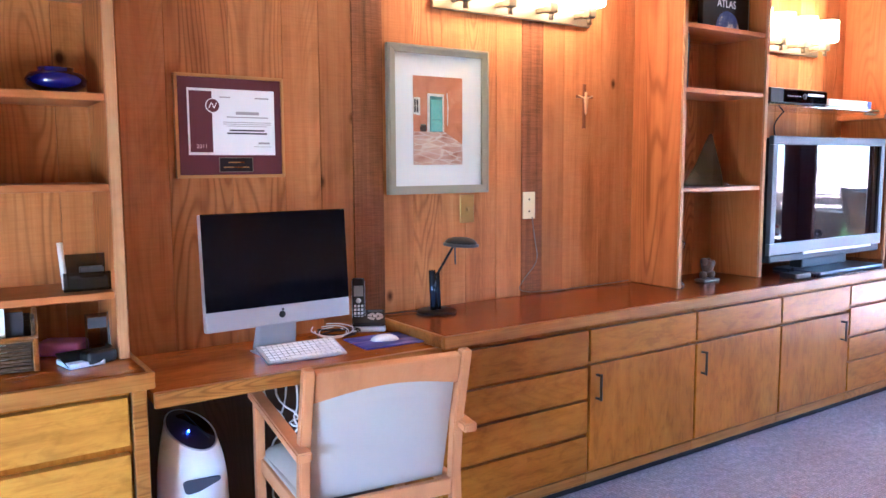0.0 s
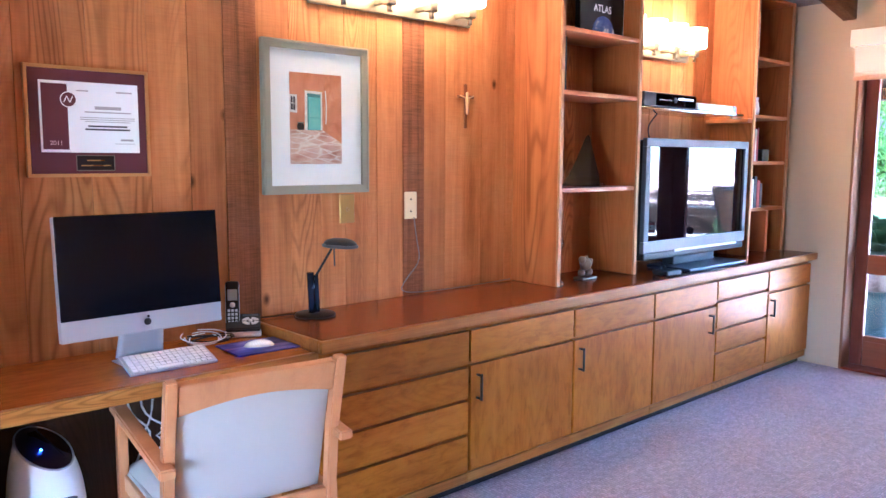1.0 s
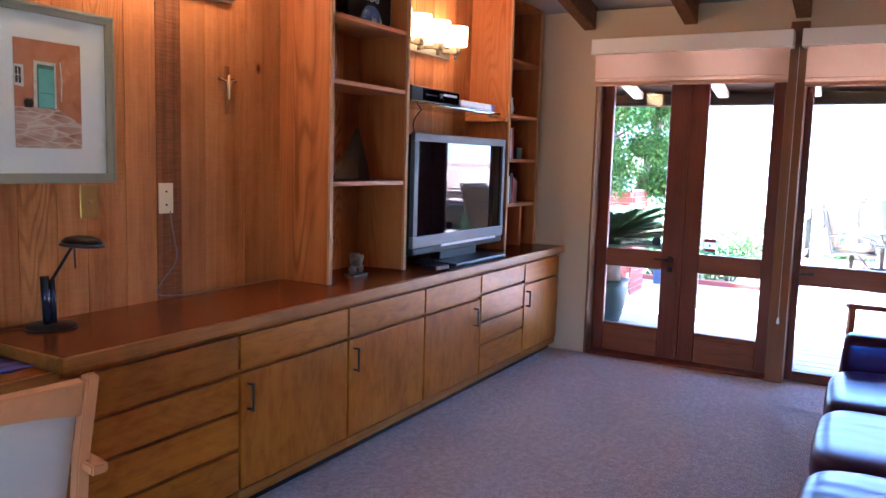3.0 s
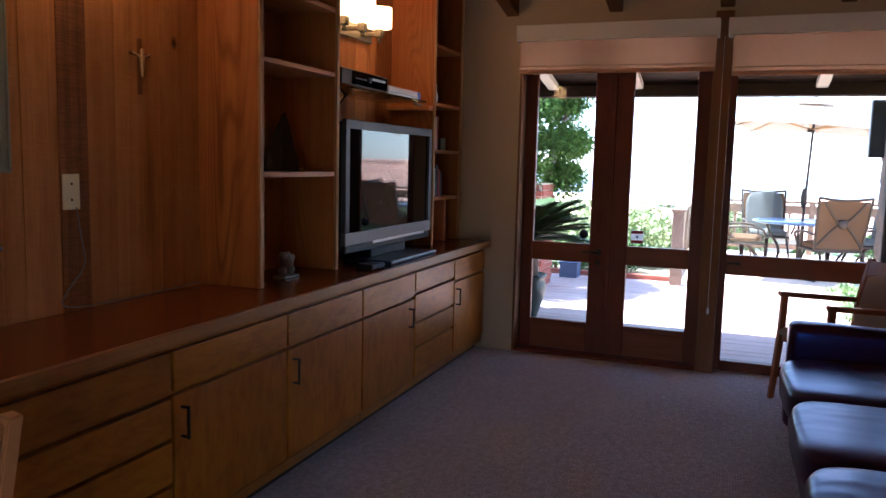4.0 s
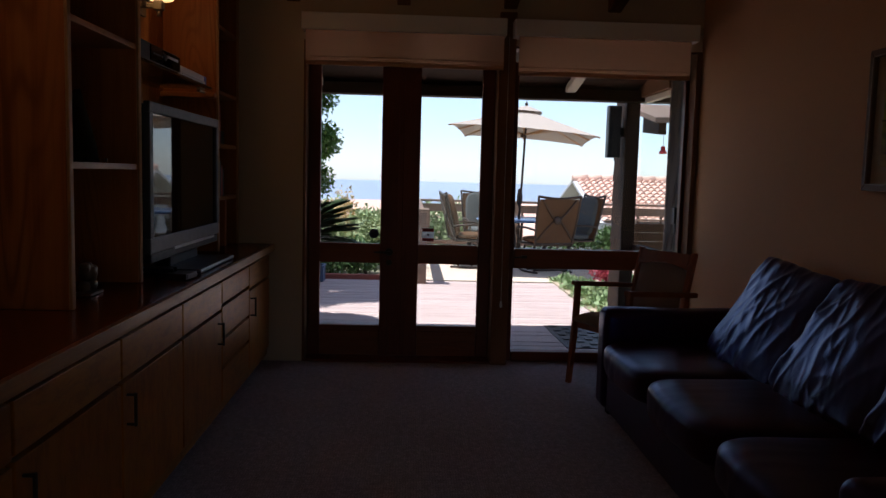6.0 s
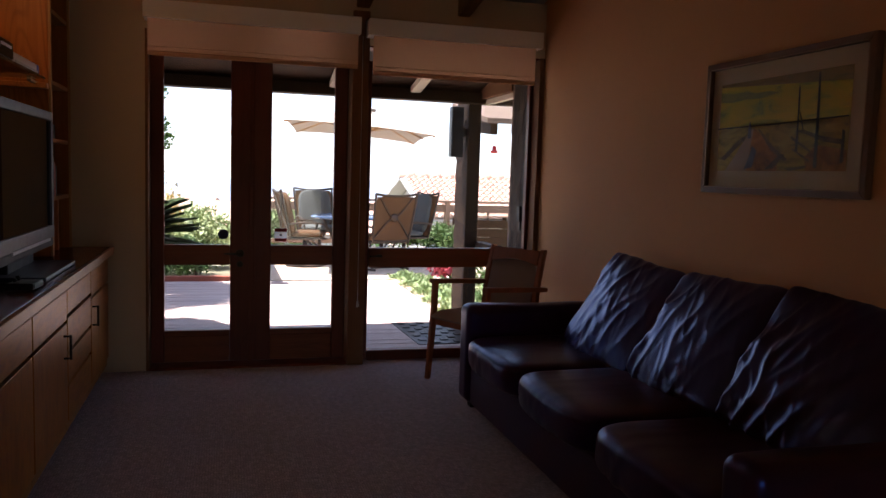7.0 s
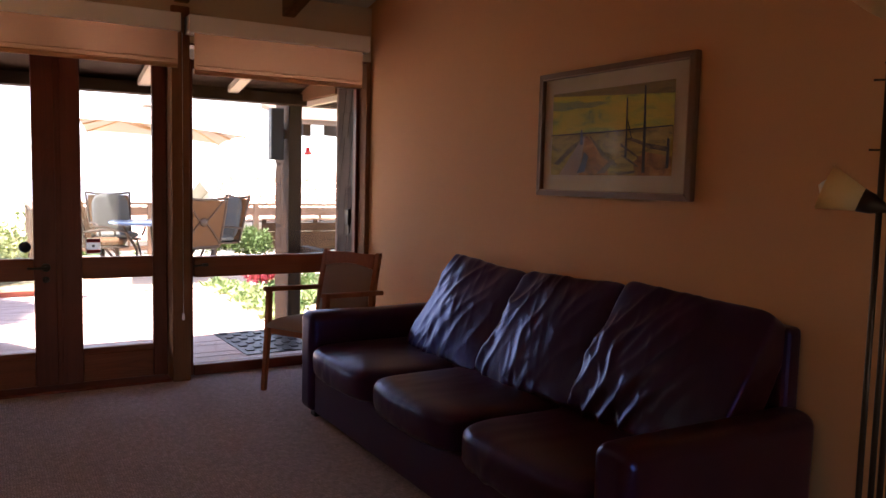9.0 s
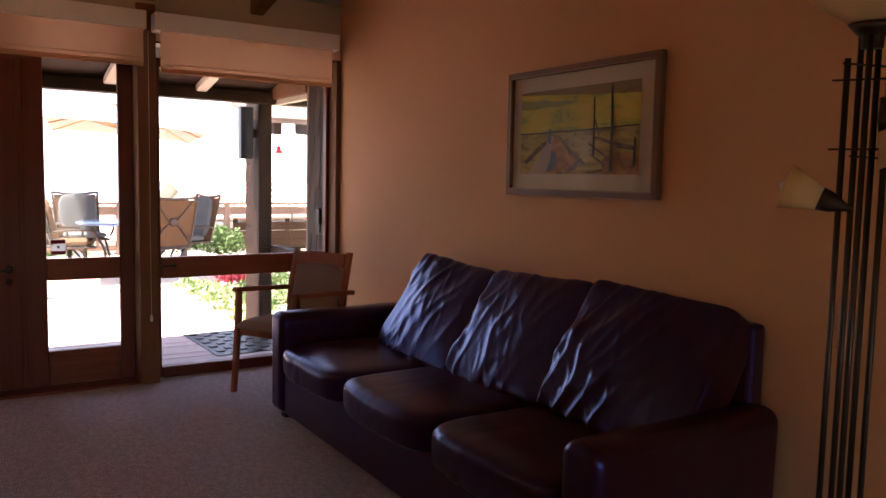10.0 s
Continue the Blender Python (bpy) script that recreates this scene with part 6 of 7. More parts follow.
for sx, sd, ht in ((-0.052, 0.0, 1.692), (-0.024, 0.018, 1.75), (-0.004, -0.024, 1.75), (0.016, 0.022, 1.75), (0.044, 0.0, 1.7)):
    xr, yr = -0.87 * sx + 0.49 * sd, -0.49 * sx - 0.87 * sd
    part("rod", rod((xr, yr, 0.02), (xr, yr, ht), 0.0078), M_BRONZE, fl, local=True)
for z, ang in ((1.638, 0.51), (1.672, 1.3), (1.462, 0.51), (1.442, 1.7)):
    part("cross_bar", rod((-0.085 * math.cos(ang), -0.085 * math.sin(ang), z), (0.085 * math.cos(ang), 0.085 * math.sin(ang), z), 0.003, n=6), M_BRONZE, fl, local=True)
part("socket_cup", turned(lathe([(0.0, -0.03), (0.026, -0.03), (0.028, 0.0), (0.034, 0.003), (0.045, 0.014), (0.058, 0.03), (0.02, 0.03)], 28), Matrix.Translation((0, 0, 1.744))), M_BRONZE, fl, local=True)
part("bowl_shade", turned(lathe([(0.052, 0.0), (0.115, 0.042), (0.17, 0.088), (0.205, 0.14), (0.199, 0.14), (0.165, 0.092), (0.11, 0.048), (0.047, 0.006)], 40), Matrix.Translation((0, 0, 1.7745))), M_AMBER, fl, "amber marbled glass bowl", True)
for ang, z, tilt in ((0.5, 1.312, -70), (3.6, 1.575, -160)):
    m = Matrix.Translation((0.035 * math.cos(ang), 0.035 * math.sin(ang), z)) @ Euler((0, 0, ang)).to_matrix().to_4x4() @ Euler((0, radians(-tilt), 0)).to_matrix().to_4x4() @ Matrix.Scale(0.86, 4)
    s = part("spot", turned(lathe([(0.006, -0.02), (0.012, 0.0), (0.03, 0.04), (0.037, 0.075), (0.0, 0.075)], 20), m), M_BRONZE, fl, local=True)
    part("spot_shade", turned(lathe([(0.035, 0.07), (0.05, 0.12), (0.07, 0.18), (0.066, 0.18), (0.047, 0.12), (0.031, 0.074)], 28), m), M_AMBER, s, "amber glass cone", True)
    part("bulb", turned(lathe([(0.0, 0.09), (0.02, 0.1), (0.03, 0.15), (0.026, 0.185), (0, 0.2)], 16), m), M_PLASTIC, s, "pale bulb", True)

# ---- outside: terrace, screen wall, garden, neighbour, sea ----
ZG = -0.03
M_PATIO = plain("pale_flagstone", (0.6, 0.48, 0.37), 0.85, 0, 0.12, 30.0, 0.3, 0.003)
M_KERB = plain("red_brick_edge", (0.3, 0.09, 0.06), 0.85, 0, 0.25, 50.0, 0.4, 0.003)
M_SOIL = plain("garden_soil", (0.34, 0.27, 0.19), 0.95, 0, 0.4, 12.0, 0.6, 0.02)
M_SHINGLE = wood("weathered_shingle", (0.03, 0.022, 0.02), (0.056, 0.044, 0.04), (0.085, 0.068, 0.062), "z", 1.2, 0.8, 1.0, 0.5, spec=0.2)
M_DARKTRIM = wood("dark_brown_trim", (0.014, 0.007, 0.005), (0.028, 0.015, 0.01), (0.045, 0.026, 0.017), "z", 1.0, 0.7, 0.6, 0.1, spec=0.2)
M_RAILWOOD = wood("grey_brown_rail", (0.12, 0.08, 0.055), (0.22, 0.15, 0.115), (0.3, 0.22, 0.175), "y", 1.0, 0.7, 0.7, 0.15)
M_LEAF = plain("dark_foliage", (0.045, 0.085, 0.02), 0.6, 0, 0.6, 3.0, 0.0)
M_NEEDLE = plain("pine_foliage", (0.055, 0.105, 0.018), 0.75, 0, 0.6, 2.0, 0.0, spec=0.2)
M_PALM = plain("palm_frond", (0.026, 0.05, 0.013), 0.6, 0, 0.4, 5.0, 0.0, spec=0.25)
M_YELLOW = plain("yellow_green_shrub", (0.22, 0.26, 0.12), 0.6, 0, 0.5, 4.0, 0.0)
M_TRUNK = plain("pale_pine_bark", (0.13, 0.1, 0.09), 0.9, 0, 0.5, 20.0, 0.8, 0.02)
M_GRASS = plain("bright_grass", (0.19, 0.25, 0.11), 0.6, 0, 0.5, 5.0, 0.0)
M_BARK = plain("pine_bark", (0.1, 0.065, 0.05), 0.9, 0, 0.5, 20.0, 0.8, 0.02)
M_TILE = plain("clay_roof_tile", (0.54, 0.35, 0.27), 0.8, 0, 0.3, 6.0, 0.2, 0.004)
M_STUCCO = plain("white_stucco", (0.5, 0.48, 0.47), 0.9, 0, 0.08, 20.0, 0.3, 0.004)
M_CANVAS = cloth("tan_umbrella_canvas", (0.42, 0.355, 0.3), 0.06, 300.0, 0.08)
M_IRON = plain("brown_cast_metal", (0.05, 0.034, 0.026), 0.5, 0.5, 0.2, 60.0, 0.15)
M_SLING = cloth("tan_sling", (0.13, 0.07, 0.036), 0.25, 300.0, 0.1)
M_BLUECUSH = cloth("grey_blue_cushion", (0.085, 0.092, 0.092), 0.0, 300.0, 0.12)
M_TABLE = plain("blue_mosaic_top", (0.12, 0.2, 0.36), 0.25, 0, 0.25, 30.0, 0.1, coat=0.4)


def ground_z(x):
    """Terrace, a bank, a shelf of land with the town, then the drop to the sea."""
    pts = ((12.6, -0.12), (20, -2.6), (32, -6.5), (150, -7.5), (260, -46.0))
    if x <= 12.6:
        return -0.12
    for (xa, za), (xb, zb) in zip(pts, pts[1:]):
        if x <= xb:
            return za + (zb - za) * (x - xa) / (xb - xa)
    return -46.0


def ground_sheet():
    xs = [-60, -20, 3.6, 8.0, 12.6, 16, 20, 26, 32, 45, 60, 90, 120, 150, 200, 260, 1200, 4800]
    ys = [-4500, -1500, -500, -200, -90, -50, -30, -18, -10, -5, 0, 5, 10, 18, 30, 50, 90, 200, 500, 1500, 4500]
    bm = bmesh.new()
    g = [[bm.verts.new((x, y, ground_z(x))) for y in ys] for x in xs]
    for i in range(len(xs) - 1):
        for j in range(len(ys) - 1):
            bm.faces.new((g[i][j], g[i + 1][j], g[i + 1][j + 1], g[i][j + 1])).smooth = True
    return bm


structure("ground", ground_sheet(), plain("dry_hillside", (0.14, 0.13, 0.085), 0.95, 0, 0.5, 0.6, 0.3, 0.05), "green and brown garden ground falling away to the sea")
# the haze over the water is put into the sea's pale colour
structure("water", slab(1, 1, lambda u, v: (260 + 4500 * u, -4400 + 8800 * v, -44.0)), plain("hazy_sea", (0.24, 0.29, 0.36), 0.6, 0, 0.08, 0.02, 0.1, 0.3), "calm pale blue sea reaching the horizon")

# terrace
patio = structure("patio", block(8.0, 12.4, -9.0, -1.05, -0.119, ZG, 0.0), M_PATIO, "pale flagstone patio")
kerb = structure("kerb", block(7.93, 8.0, -1.05, 4.5, -0.119, 0.03, 0.006), M_KERB, "red brick edging of the deck")

# screen wall with glass beside the fixed window
scr = thing("screen_wall", Matrix.Translation((4.4, -3.0, ZG)), "shingled screen wall with a tall glass light and dark post", "wall", "", "structure")
part("core", block(3.645, 4.08, -3.09, -2.965, ZG, 2.3, 0), M_DARKTRIM, scr)
part("corner_board", block(4.0805, 4.12, -3.1, -2.945, ZG, 2.3, 0.004), M_RAILWOOD, scr)
part("post", block(4.98, 5.2, -2.97, -2.85, ZG, 2.22, 0.005), M_DARKTRIM, scr)
part("return", block(5.2005, 5.36, -2.97, -2.87, ZG, 2.06, 0), M_DARKTRIM, scr)
part("head", block(4.1205, 4.9795, -3.06, -2.93, 2.03, 2.3, 0.004), M_POST, scr)
part("stop", block(4.1205, 4.9795, -3.02, -2.97, 1.985, 2.0295, 0.003), M_TAIL, scr)
part("sill", block(4.1205, 4.9795, -3.06, -2.93, ZG, 0.06, 0.004), M_DARKTRIM, scr)
part("rail", block(4.1205, 4.9795, -3.04, -2.95, 0.66, 0.74, 0.004), M_DARKTRIM, scr)
gp = part("pane", block(4.1205, 4.9795, -2.998, -2.992, 0.74, 1.985, 0), M_PICGLASS, scr, "clear glass")
gp.visible_shadow = False
rs = random.Random(21)
for r in range(13):
    z = ZG + 0.19 * r
    x = 3.646 - (0.06 if r % 2 else 0)
    while x < 4.079:
        w = rs.uniform(0.11, 0.18)
        xa, xb = max(x, 3.646), min(x + w, 4.079)
        if xb - xa > 0.02:
            part("shingle", prism([(-2.9645, z), (-2.934, z - 0.004), (-2.95, z + 0.19), (-2.9645, z + 0.19)], xa + 0.003, xb - 0.003, "x"), M_SHINGLE, scr)
        x += w
    if z < 2.0:
        # return shingles take the dark trim colour to stand for their shade
        part("shingle", prism([(-2.8695, z), (-2.848, z), (-2.858, z + 0.19), (-2.8695, z + 0.19)], 5.201, 5.36, "x"), M_DARKTRIM, scr)
sk = thing("outdoor_speaker", Matrix.Translation((5.05, -2.8, 1.5)), "slim black loudspeaker on a wall bracket", "loudspeaker")
part("case", block(5.03, 5.13, -2.82, -2.705, 1.51, 1.97, 0.01, 2), M_BLACK, sk)
part("bracket", block(5.06, 5.1, -2.8495, -2.8205, 1.7, 1.78, 0.003), M_BLACK, sk)
part("grille", block(5.024, 5.0295, -2.812, -2.713, 1.53, 1.95, 0.002), M_BLACK, sk)
single("key_box", join(block(3.80, 3.86, -2.944, -2.915, 1.0, 1.12, 0.004), block(3.815, 3.845, -2.944, -2.93, 0.93, 1.0, 0.003)), M_BLACK, (3.83, -2.93, 0.93), "small black box on the shingles", "box")

# eave: fascia and dark roof boards over the terrace, run on out of view for shade
structure("fascia", block(4.862, 5.02, -3.3, 3.5, 1.992, 2.088, 0.004), M_DARKTRIM, "dark brown fascia board of the eave")
structure("eave_lining", prism([(XO + 0.001, 2.378), (5.018, 2.086), (5.018, 2.098), (XO + 0.001, 2.39)], -3.3, 3.5, "y"), M_DARKTRIM, "dark boards under the eave")
structure("screen_head", block(XO + 0.002, 4.0, -3.12, -2.9, 2.301, 2.33, 0), M_DARKTRIM, "dark beam over the screen wall")

# wing of the house beyond the screen, with its eave
wg = thing("house_wing", Matrix.Translation((8.6, -6.0, -0.12)), "timber wing of the house with an open eave", "house", "", "structure")
part("eave", prism([(7.9, 2.04), (9.6, 2.36), (9.6, 2.43), (7.9, 2.11)], -8.0, -4.02, "y", 0.006), M_RAILWOOD, wg)
for k in range(5):
    part("bracket", prism([(8.0, 1.9), (8.7, 1.96), (8.7, 2.185), (8.0, 2.055)], -4.2 - 0.55 * k, -4.1 - 0.55 * k, "y", 0.006), M_DARKTRIM, wg)
for yv in (-5.6, -7.8):
    part("post", block(8.3, 8.42, yv - 0.06, yv + 0.06, -0.12, 2.1, 0.006), M_DARKTRIM, wg)
hf = thing("bird_feeder", Matrix.Translation((8.25, -4.25, 1.72)), "small red glass bird feeder hanging on a wire", "bird feeder")
part("bottle", turned(lathe([(0, 0), (0.05, 0.005), (0.055, 0.03), (0.03, 0.05), (0.028, 0.1), (0, 0.105)], 14), Matrix.Translation((8.25, -4.25, 1.66))), plain("red_glass", (0.45, 0.02, 0.02), 0.15, 0, 0.1, 30, 0.0, coat=0.6), hf)
part("wire", rod((8.25, -4.25, 1.765), (8.25, -4.25, 1.93), 0.003, n=5), M_IRON, hf)

# wall and roof added out of view, to shade the potted palm
structure("wall_east_outer", block(XW, XO, 0.661, 3.5, -0.119, 2.55, 0), M_STUCCO, "added outer house wall beside the room, out of view")
structure("roof_edge", prism([(XW, roof_z(XW)), (5.02, roof_z(5.02)), (5.02, roof_z(5.02) + 0.05), (XW, roof_z(XW) + 0.05)], 0.661, 3.5, "y"), M_DARKTRIM, "added roof beside the room, out of view, to shade the terrace")

# door mat
dm = thing("door_mat", pose(4.6, -2.5, ZG + 0.001, 0, 0, 2), "black rubber mat with a knotted grid", "door mat")
part("sheet", block(-0.46, 0.46, -0.29, 0.29, 0, 0.006, 0.002), M_BLACK, dm, local=True)
for i in range(10):
    for j in range(6):
        if (i + j) % 2 == 0:
            part("knot", block(-0.44 + 0.09 * i, -0.38 + 0.09 * i, -0.27 + 0.092 * j, -0.21 + 0.092 * j, 0.0062, 0.014, 0.002), M_BLACK, dm, local=True)

# pot by the doors
single("garden_pot", turned(lathe([(0, 0), (0.11, 0), (0.12, 0.03), (0.155, 0.14), (0.19, 0.25), (0.18, 0.33), (0.165, 0.36), (0.19, 0.385), (0.19, 0.405), (0.165, 0.405), (0.15, 0.37), (0.15, 0.33), (0, 0.3)], 36), Matrix.Translation((4.95, 0.06, ZG + 0.001))), plain("dark_green_glaze", (0.008, 0.022, 0.018), 0.4, 0, 0.3, 12, 0.05, coat=0.2), (4.95, 0.06, ZG), "tall dark green glazed garden pot", "pot")


# planter at the end of the deck
pl2 = thing("planter_box", Matrix.Translation((7.72, 0.2, ZG + 0.001)), "low blue-grey planter box on the deck", "planter")
M_PLANTER = plain("blue_grey_planter", (0.06, 0.085, 0.15), 0.6, 0, 0.2, 20.0, 0.1)
for a, b, c, d in ((-0.13, 0.13, -0.11, -0.095), (-0.13, 0.13, 0.095, 0.11), (-0.13, -0.115, -0.0945, 0.0945), (0.115, 0.13, -0.0945, 0.0945)):
    part("side", block(a, b, c, d, 0.0, 0.18, 0.003), M_PLANTER, pl2, local=True)
part("rim", join(block(-0.14, 0.14, -0.12, -0.09, 0.1805, 0.2, 0.004), block(-0.14, 0.14, 0.09, 0.12, 0.1805, 0.2, 0.004), block(-0.14, -0.11, -0.0895, 0.0895, 0.1805, 0.2, 0.004), block(0.11, 0.14, -0.0895, 0.0895, 0.1805, 0.2, 0.004)), M_PLANTER, pl2, local=True)
part("soil", block(-0.1145, 0.1145, -0.0945, 0.0945, 0.01, 0.15, 0.002), M_SOIL, pl2, local=True)


# plants
def leaf_cloud(centres, count, size, seed, flat=1.0):
    """Small bent leaves scattered through balls (centre, radii)."""
    r = np.random.default_rng(seed)
    v, f = [], []
    for (c, rad), n in zip(centres, count):
        d = r.normal(size=(n, 3))
        d /= np.linalg.norm(d, axis=1)[:, None]
        p = np.array(c) + d * np.array(rad) * (r.random((n, 1)) ** 0.45) * (0.75 + 0.35 * r.random((n, 1)))
        a = r.normal(size=(n, 3)) + d * 0.8
        a /= np.linalg.norm(a, axis=1)[:, None]
        b = np.cross(a, r.normal(size=(n, 3)))
        b /= np.linalg.norm(b, axis=1)[:, None]
        s = size * (0.6 + 0.8 * r.random((n, 1)))
        q = np.stack([p - b * s * 0.35, p + a * s * 0.5 - b * s * 0.1, p + a * s, p + b * s * 0.35 + a * s * 0.3], axis=1)
        k = len(v)
        v += q.reshape(-1, 3).tolist()
        f += [(k + 4 * i, k + 4 * i + 1, k + 4 * i + 2, k + 4 * i + 3) for i in range(n)]
    me = bpy.data.meshes.new("leaves")
    me.from_pydata(v, [], f)
    bm = bmesh.new()
    bm.from_mesh(me)
    bpy.data.meshes.remove(me)
    return bm


def limb(pts, radii):
    bm = bmesh.new()
    rows = []
    for (x, y, z), r in zip(pts, radii):
        rows.append([bm.verts.new((x + r * math.cos(k * math.pi / 4), y + r * math.sin(k * math.pi / 4), z)) for k in range(8)])
    for a, b in zip(rows, rows[1:]):
        for k in range(8):
            bm.faces.new((a[k], a[(k + 1) % 8], b[(k + 1) % 8], b[k])).smooth = True
    return bm


TX, TY = 7.1, 1.05
tree = thing("pine_tree", Matrix.Translation((TX, TY, -0.12)), "clipped pine tree with cloud-like tufts of needles", "tree")
part("trunk", limb([(TX, TY - 0.4, -0.12), (TX + 0.05, TY - 0.36, 0.6), (TX - 0.05, TY - 0.3, 1.3), (TX + 0.05, TY - 0.22, 2.0), (TX, TY, 3.2)], [0.14, 0.11, 0.1, 0.085, 0.05]), M_TRUNK, tree)
part("limb", limb([(TX, TY - 0.36, 0.5), (TX + 0.1, TY - 0.6, 1.1), (TX + 0.05, TY - 0.75, 1.7), (TX + 0.2, TY - 1.0, 2.5)], [0.07, 0.06, 0.045, 0.02]), M_TRUNK, tree)
rt = random.Random(17)
tufts = []
for tier, (zt, reach) in enumerate(((1.32, 0.8), (1.68, 1.0), (2.06, 0.92), (2.46, 1.02), (2.9, 0.9), (3.35, 0.75), (3.75, 0.5))):
    n = 8 if tier < 5 else 6
    for q in range(n):
        a = 6.283 * (q + 0.5 * (tier % 2)) / n + rt.uniform(-0.14, 0.14)
        rr = reach * rt.uniform(0.88, 1.1)
        c = (TX + 1.1 * rr * math.cos(a), TY + rr * math.sin(a), zt + rt.uniform(-0.1, 0.1))
        tufts.append((c, (rt.uniform(0.27, 0.34), rt.uniform(0.25, 0.31), rt.uniform(0.19, 0.25))))
        if q % 2 == 0:
            part("limb", limb([(TX, TY - 0.05, zt - 0.45), (TX * 0.4 + c[0] * 0.6, TY * 0.5 + c[1] * 0.5 + 0.05, zt - 0.22), c], [0.05, 0.035, 0.015]), M_BARK, tree)
# fourteen tufts added out of view, to throw dappled shade on the deck
shade_and_inner = [((TX - 1.0 + 0.45 * (k % 4) + rt.uniform(-0.2, 0.2), TY + 0.35 + 0.3 * (k // 4) + rt.uniform(-0.15, 0.15), 3.3 + rt.uniform(0, 0.9)), (0.26, 0.24, 0.16)) for k in range(14)]
for k in range(40):
    a, rr, zz = rt.uniform(0, 6.283), rt.uniform(0.1, 0.65), rt.uniform(1.4, 3.8)
    shade_and_inner.append(((TX + rr * math.cos(a), TY + rr * math.sin(a), zz), (0.2, 0.2, 0.13)))
part("crown", leaf_cloud(tufts + shade_and_inner, [1500] * len(tufts) + [220] * len(shade_and_inner), 0.05, 4), M_NEEDLE, tree)


def sago(x, y, z, n, length, seed):
    t = thing("sago_palm", Matrix.Translation((x, y, z)), "sago palm with stiff dark green fronds in a pot", "palm")
    part("trunk", turned(lathe([(0, 0), (0.09, 0), (0.11, 0.1), (0.1, 0.36), (0, 0.43)], 14), Matrix.Translation((x, y, z))), M_BARK, t)
    r = random.Random(seed)
    for i in range(n):
        a = 6.283 * i / n + r.uniform(-0.1, 0.1)
        lift = r.uniform(0.25, 1.3)
        v, f = [], []
        pts = []
        for k in range(13):
            s = k / 12
            rad = length * s * math.cos(lift * (1 - 0.5 * s))
            hz = 0.4 + length * (math.sin(lift) * s - 0.28 * s * s)
            pts.append(Vector((x + rad * math.cos(a), y + rad * math.sin(a), z + hz)))
        for k in range(1, 12):
            d = (pts[k + 1] - pts[k - 1]).normalized()
            side = d.cross(Vector((0, 0, 1))).normalized()
            w = length * 0.26 * math.sin(math.pi * min(1, 0.12 + 0.85 * k / 12)) ** 0.6
            for sg in (-1, 1):
                for o in (0.0, 0.2, 0.4, 0.6, 0.8):
                    q = pts[k].lerp(pts[k + 1], o)
                    tip = q + side * sg * w * 0.85 + d * w * 0.6 + Vector((0, 0, 0.12 * w))
                    n0 = len(v)
                    v += [q - d * 0.009, q + d * 0.009, tip]
                    f.append((n0, n0 + 1, n0 + 2))
        me = bpy.data.meshes.new("frond")
        me.from_pydata([tuple(p) for p in v], [], f)
        bm = bmesh.new()
        bm.from_mesh(me)
        bpy.data.meshes.remove(me)
        part("frond", join(bm, tube([tuple(p) for p in pts[::3]], 0.008, 5)), M_PALM, t)
    return t


sago(4.95, 0.06, ZG + 0.302, 80, 0.6, 6)


def shrub(x, y, z, rx, ry, rz, mat_, seed, label, leafsize=0.07, n=900):
    r = random.Random(seed)
    s = thing("shrub", Matrix.Translation((x, y, z)), label, "shrub", "garden shrubs")
    balls = [((x + r.uniform(-1, 1) * rx * 0.7, y + r.uniform(-1, 1) * ry * 0.7, z + rz * r.uniform(0.35, 0.8)), (rx * 0.45, ry * 0.45, rz * 0.4)) for _ in range(7)]
    part("leaves", leaf_cloud(balls, [n // 7] * 7, leafsize, seed), mat_, s)
    part("stem", rod((x, y, z - 0.1), (x, y, z + rz * 0.6), 0.03, 0.015, 6), M_BARK, s)


shrub(9.6, 0.0, -0.12, 0.7, 0.8, 0.8, M_YELLOW, 1, "yellow-green flowering shrub in the garden", 0.08, 2600)
shrub(10.8, 0.6, -0.12, 0.9, 1.1, 1.0, M_YELLOW, 2, "yellow-green flowering shrub in the garden", 0.08, 3000)
shrub(9.0, -0.35, -0.12, 0.45, 0.55, 0.5, M_LEAF, 3, "low green shrub behind the brick edging", 0.07, 1800)
shrub(8.7, 0.6, -0.12, 0.5, 0.7, 0.55, M_LEAF, 4, "low green shrub behind the brick edging", 0.07, 1800)
shrub(11.6, -0.4, -0.12, 0.6, 0.6, 0.72, M_GRASS, 5, "loose pale green shrub by the railing", 0.09, 2600)
shrub(13.3, -1.6, -0.45, 0.6, 0.75, 1.2, M_GRASS, 13, "feathery green shrub behind the railing", 0.12, 1600)
shrub(10.1, 0.15, -0.12, 0.3, 0.35, 1.1, plain("pale_blossom", (0.42, 0.3, 0.12), 0.6, 0, 0.5, 8, 0), 14, "pale yellow flowering shrub in the garden", 0.06, 900)
shrub(11.55, -3.85, ZG, 0.45, 0.4, 0.45, M_LEAF, 6, "clipped green hedge by the railing", 0.06, 2200)
shrub(11.65, -4.45, ZG, 0.45, 0.4, 0.45, M_LEAF, 7, "clipped green hedge by the railing", 0.06, 2200)
shrub(6.4, -3.7, -0.03, 0.3, 0.3, 0.2, M_GRASS, 8, "low bright green bedding plant", 0.06, 500)
shrub(7.3, -3.8, -0.03, 0.3, 0.3, 0.22, M_LEAF, 9, "low green bedding plant", 0.06, 500)
shrub(5.9, -3.9, -0.03, 0.4, 0.35, 0.4, M_LEAF, 12, "low green bedding plant")
rb = random.Random(5)
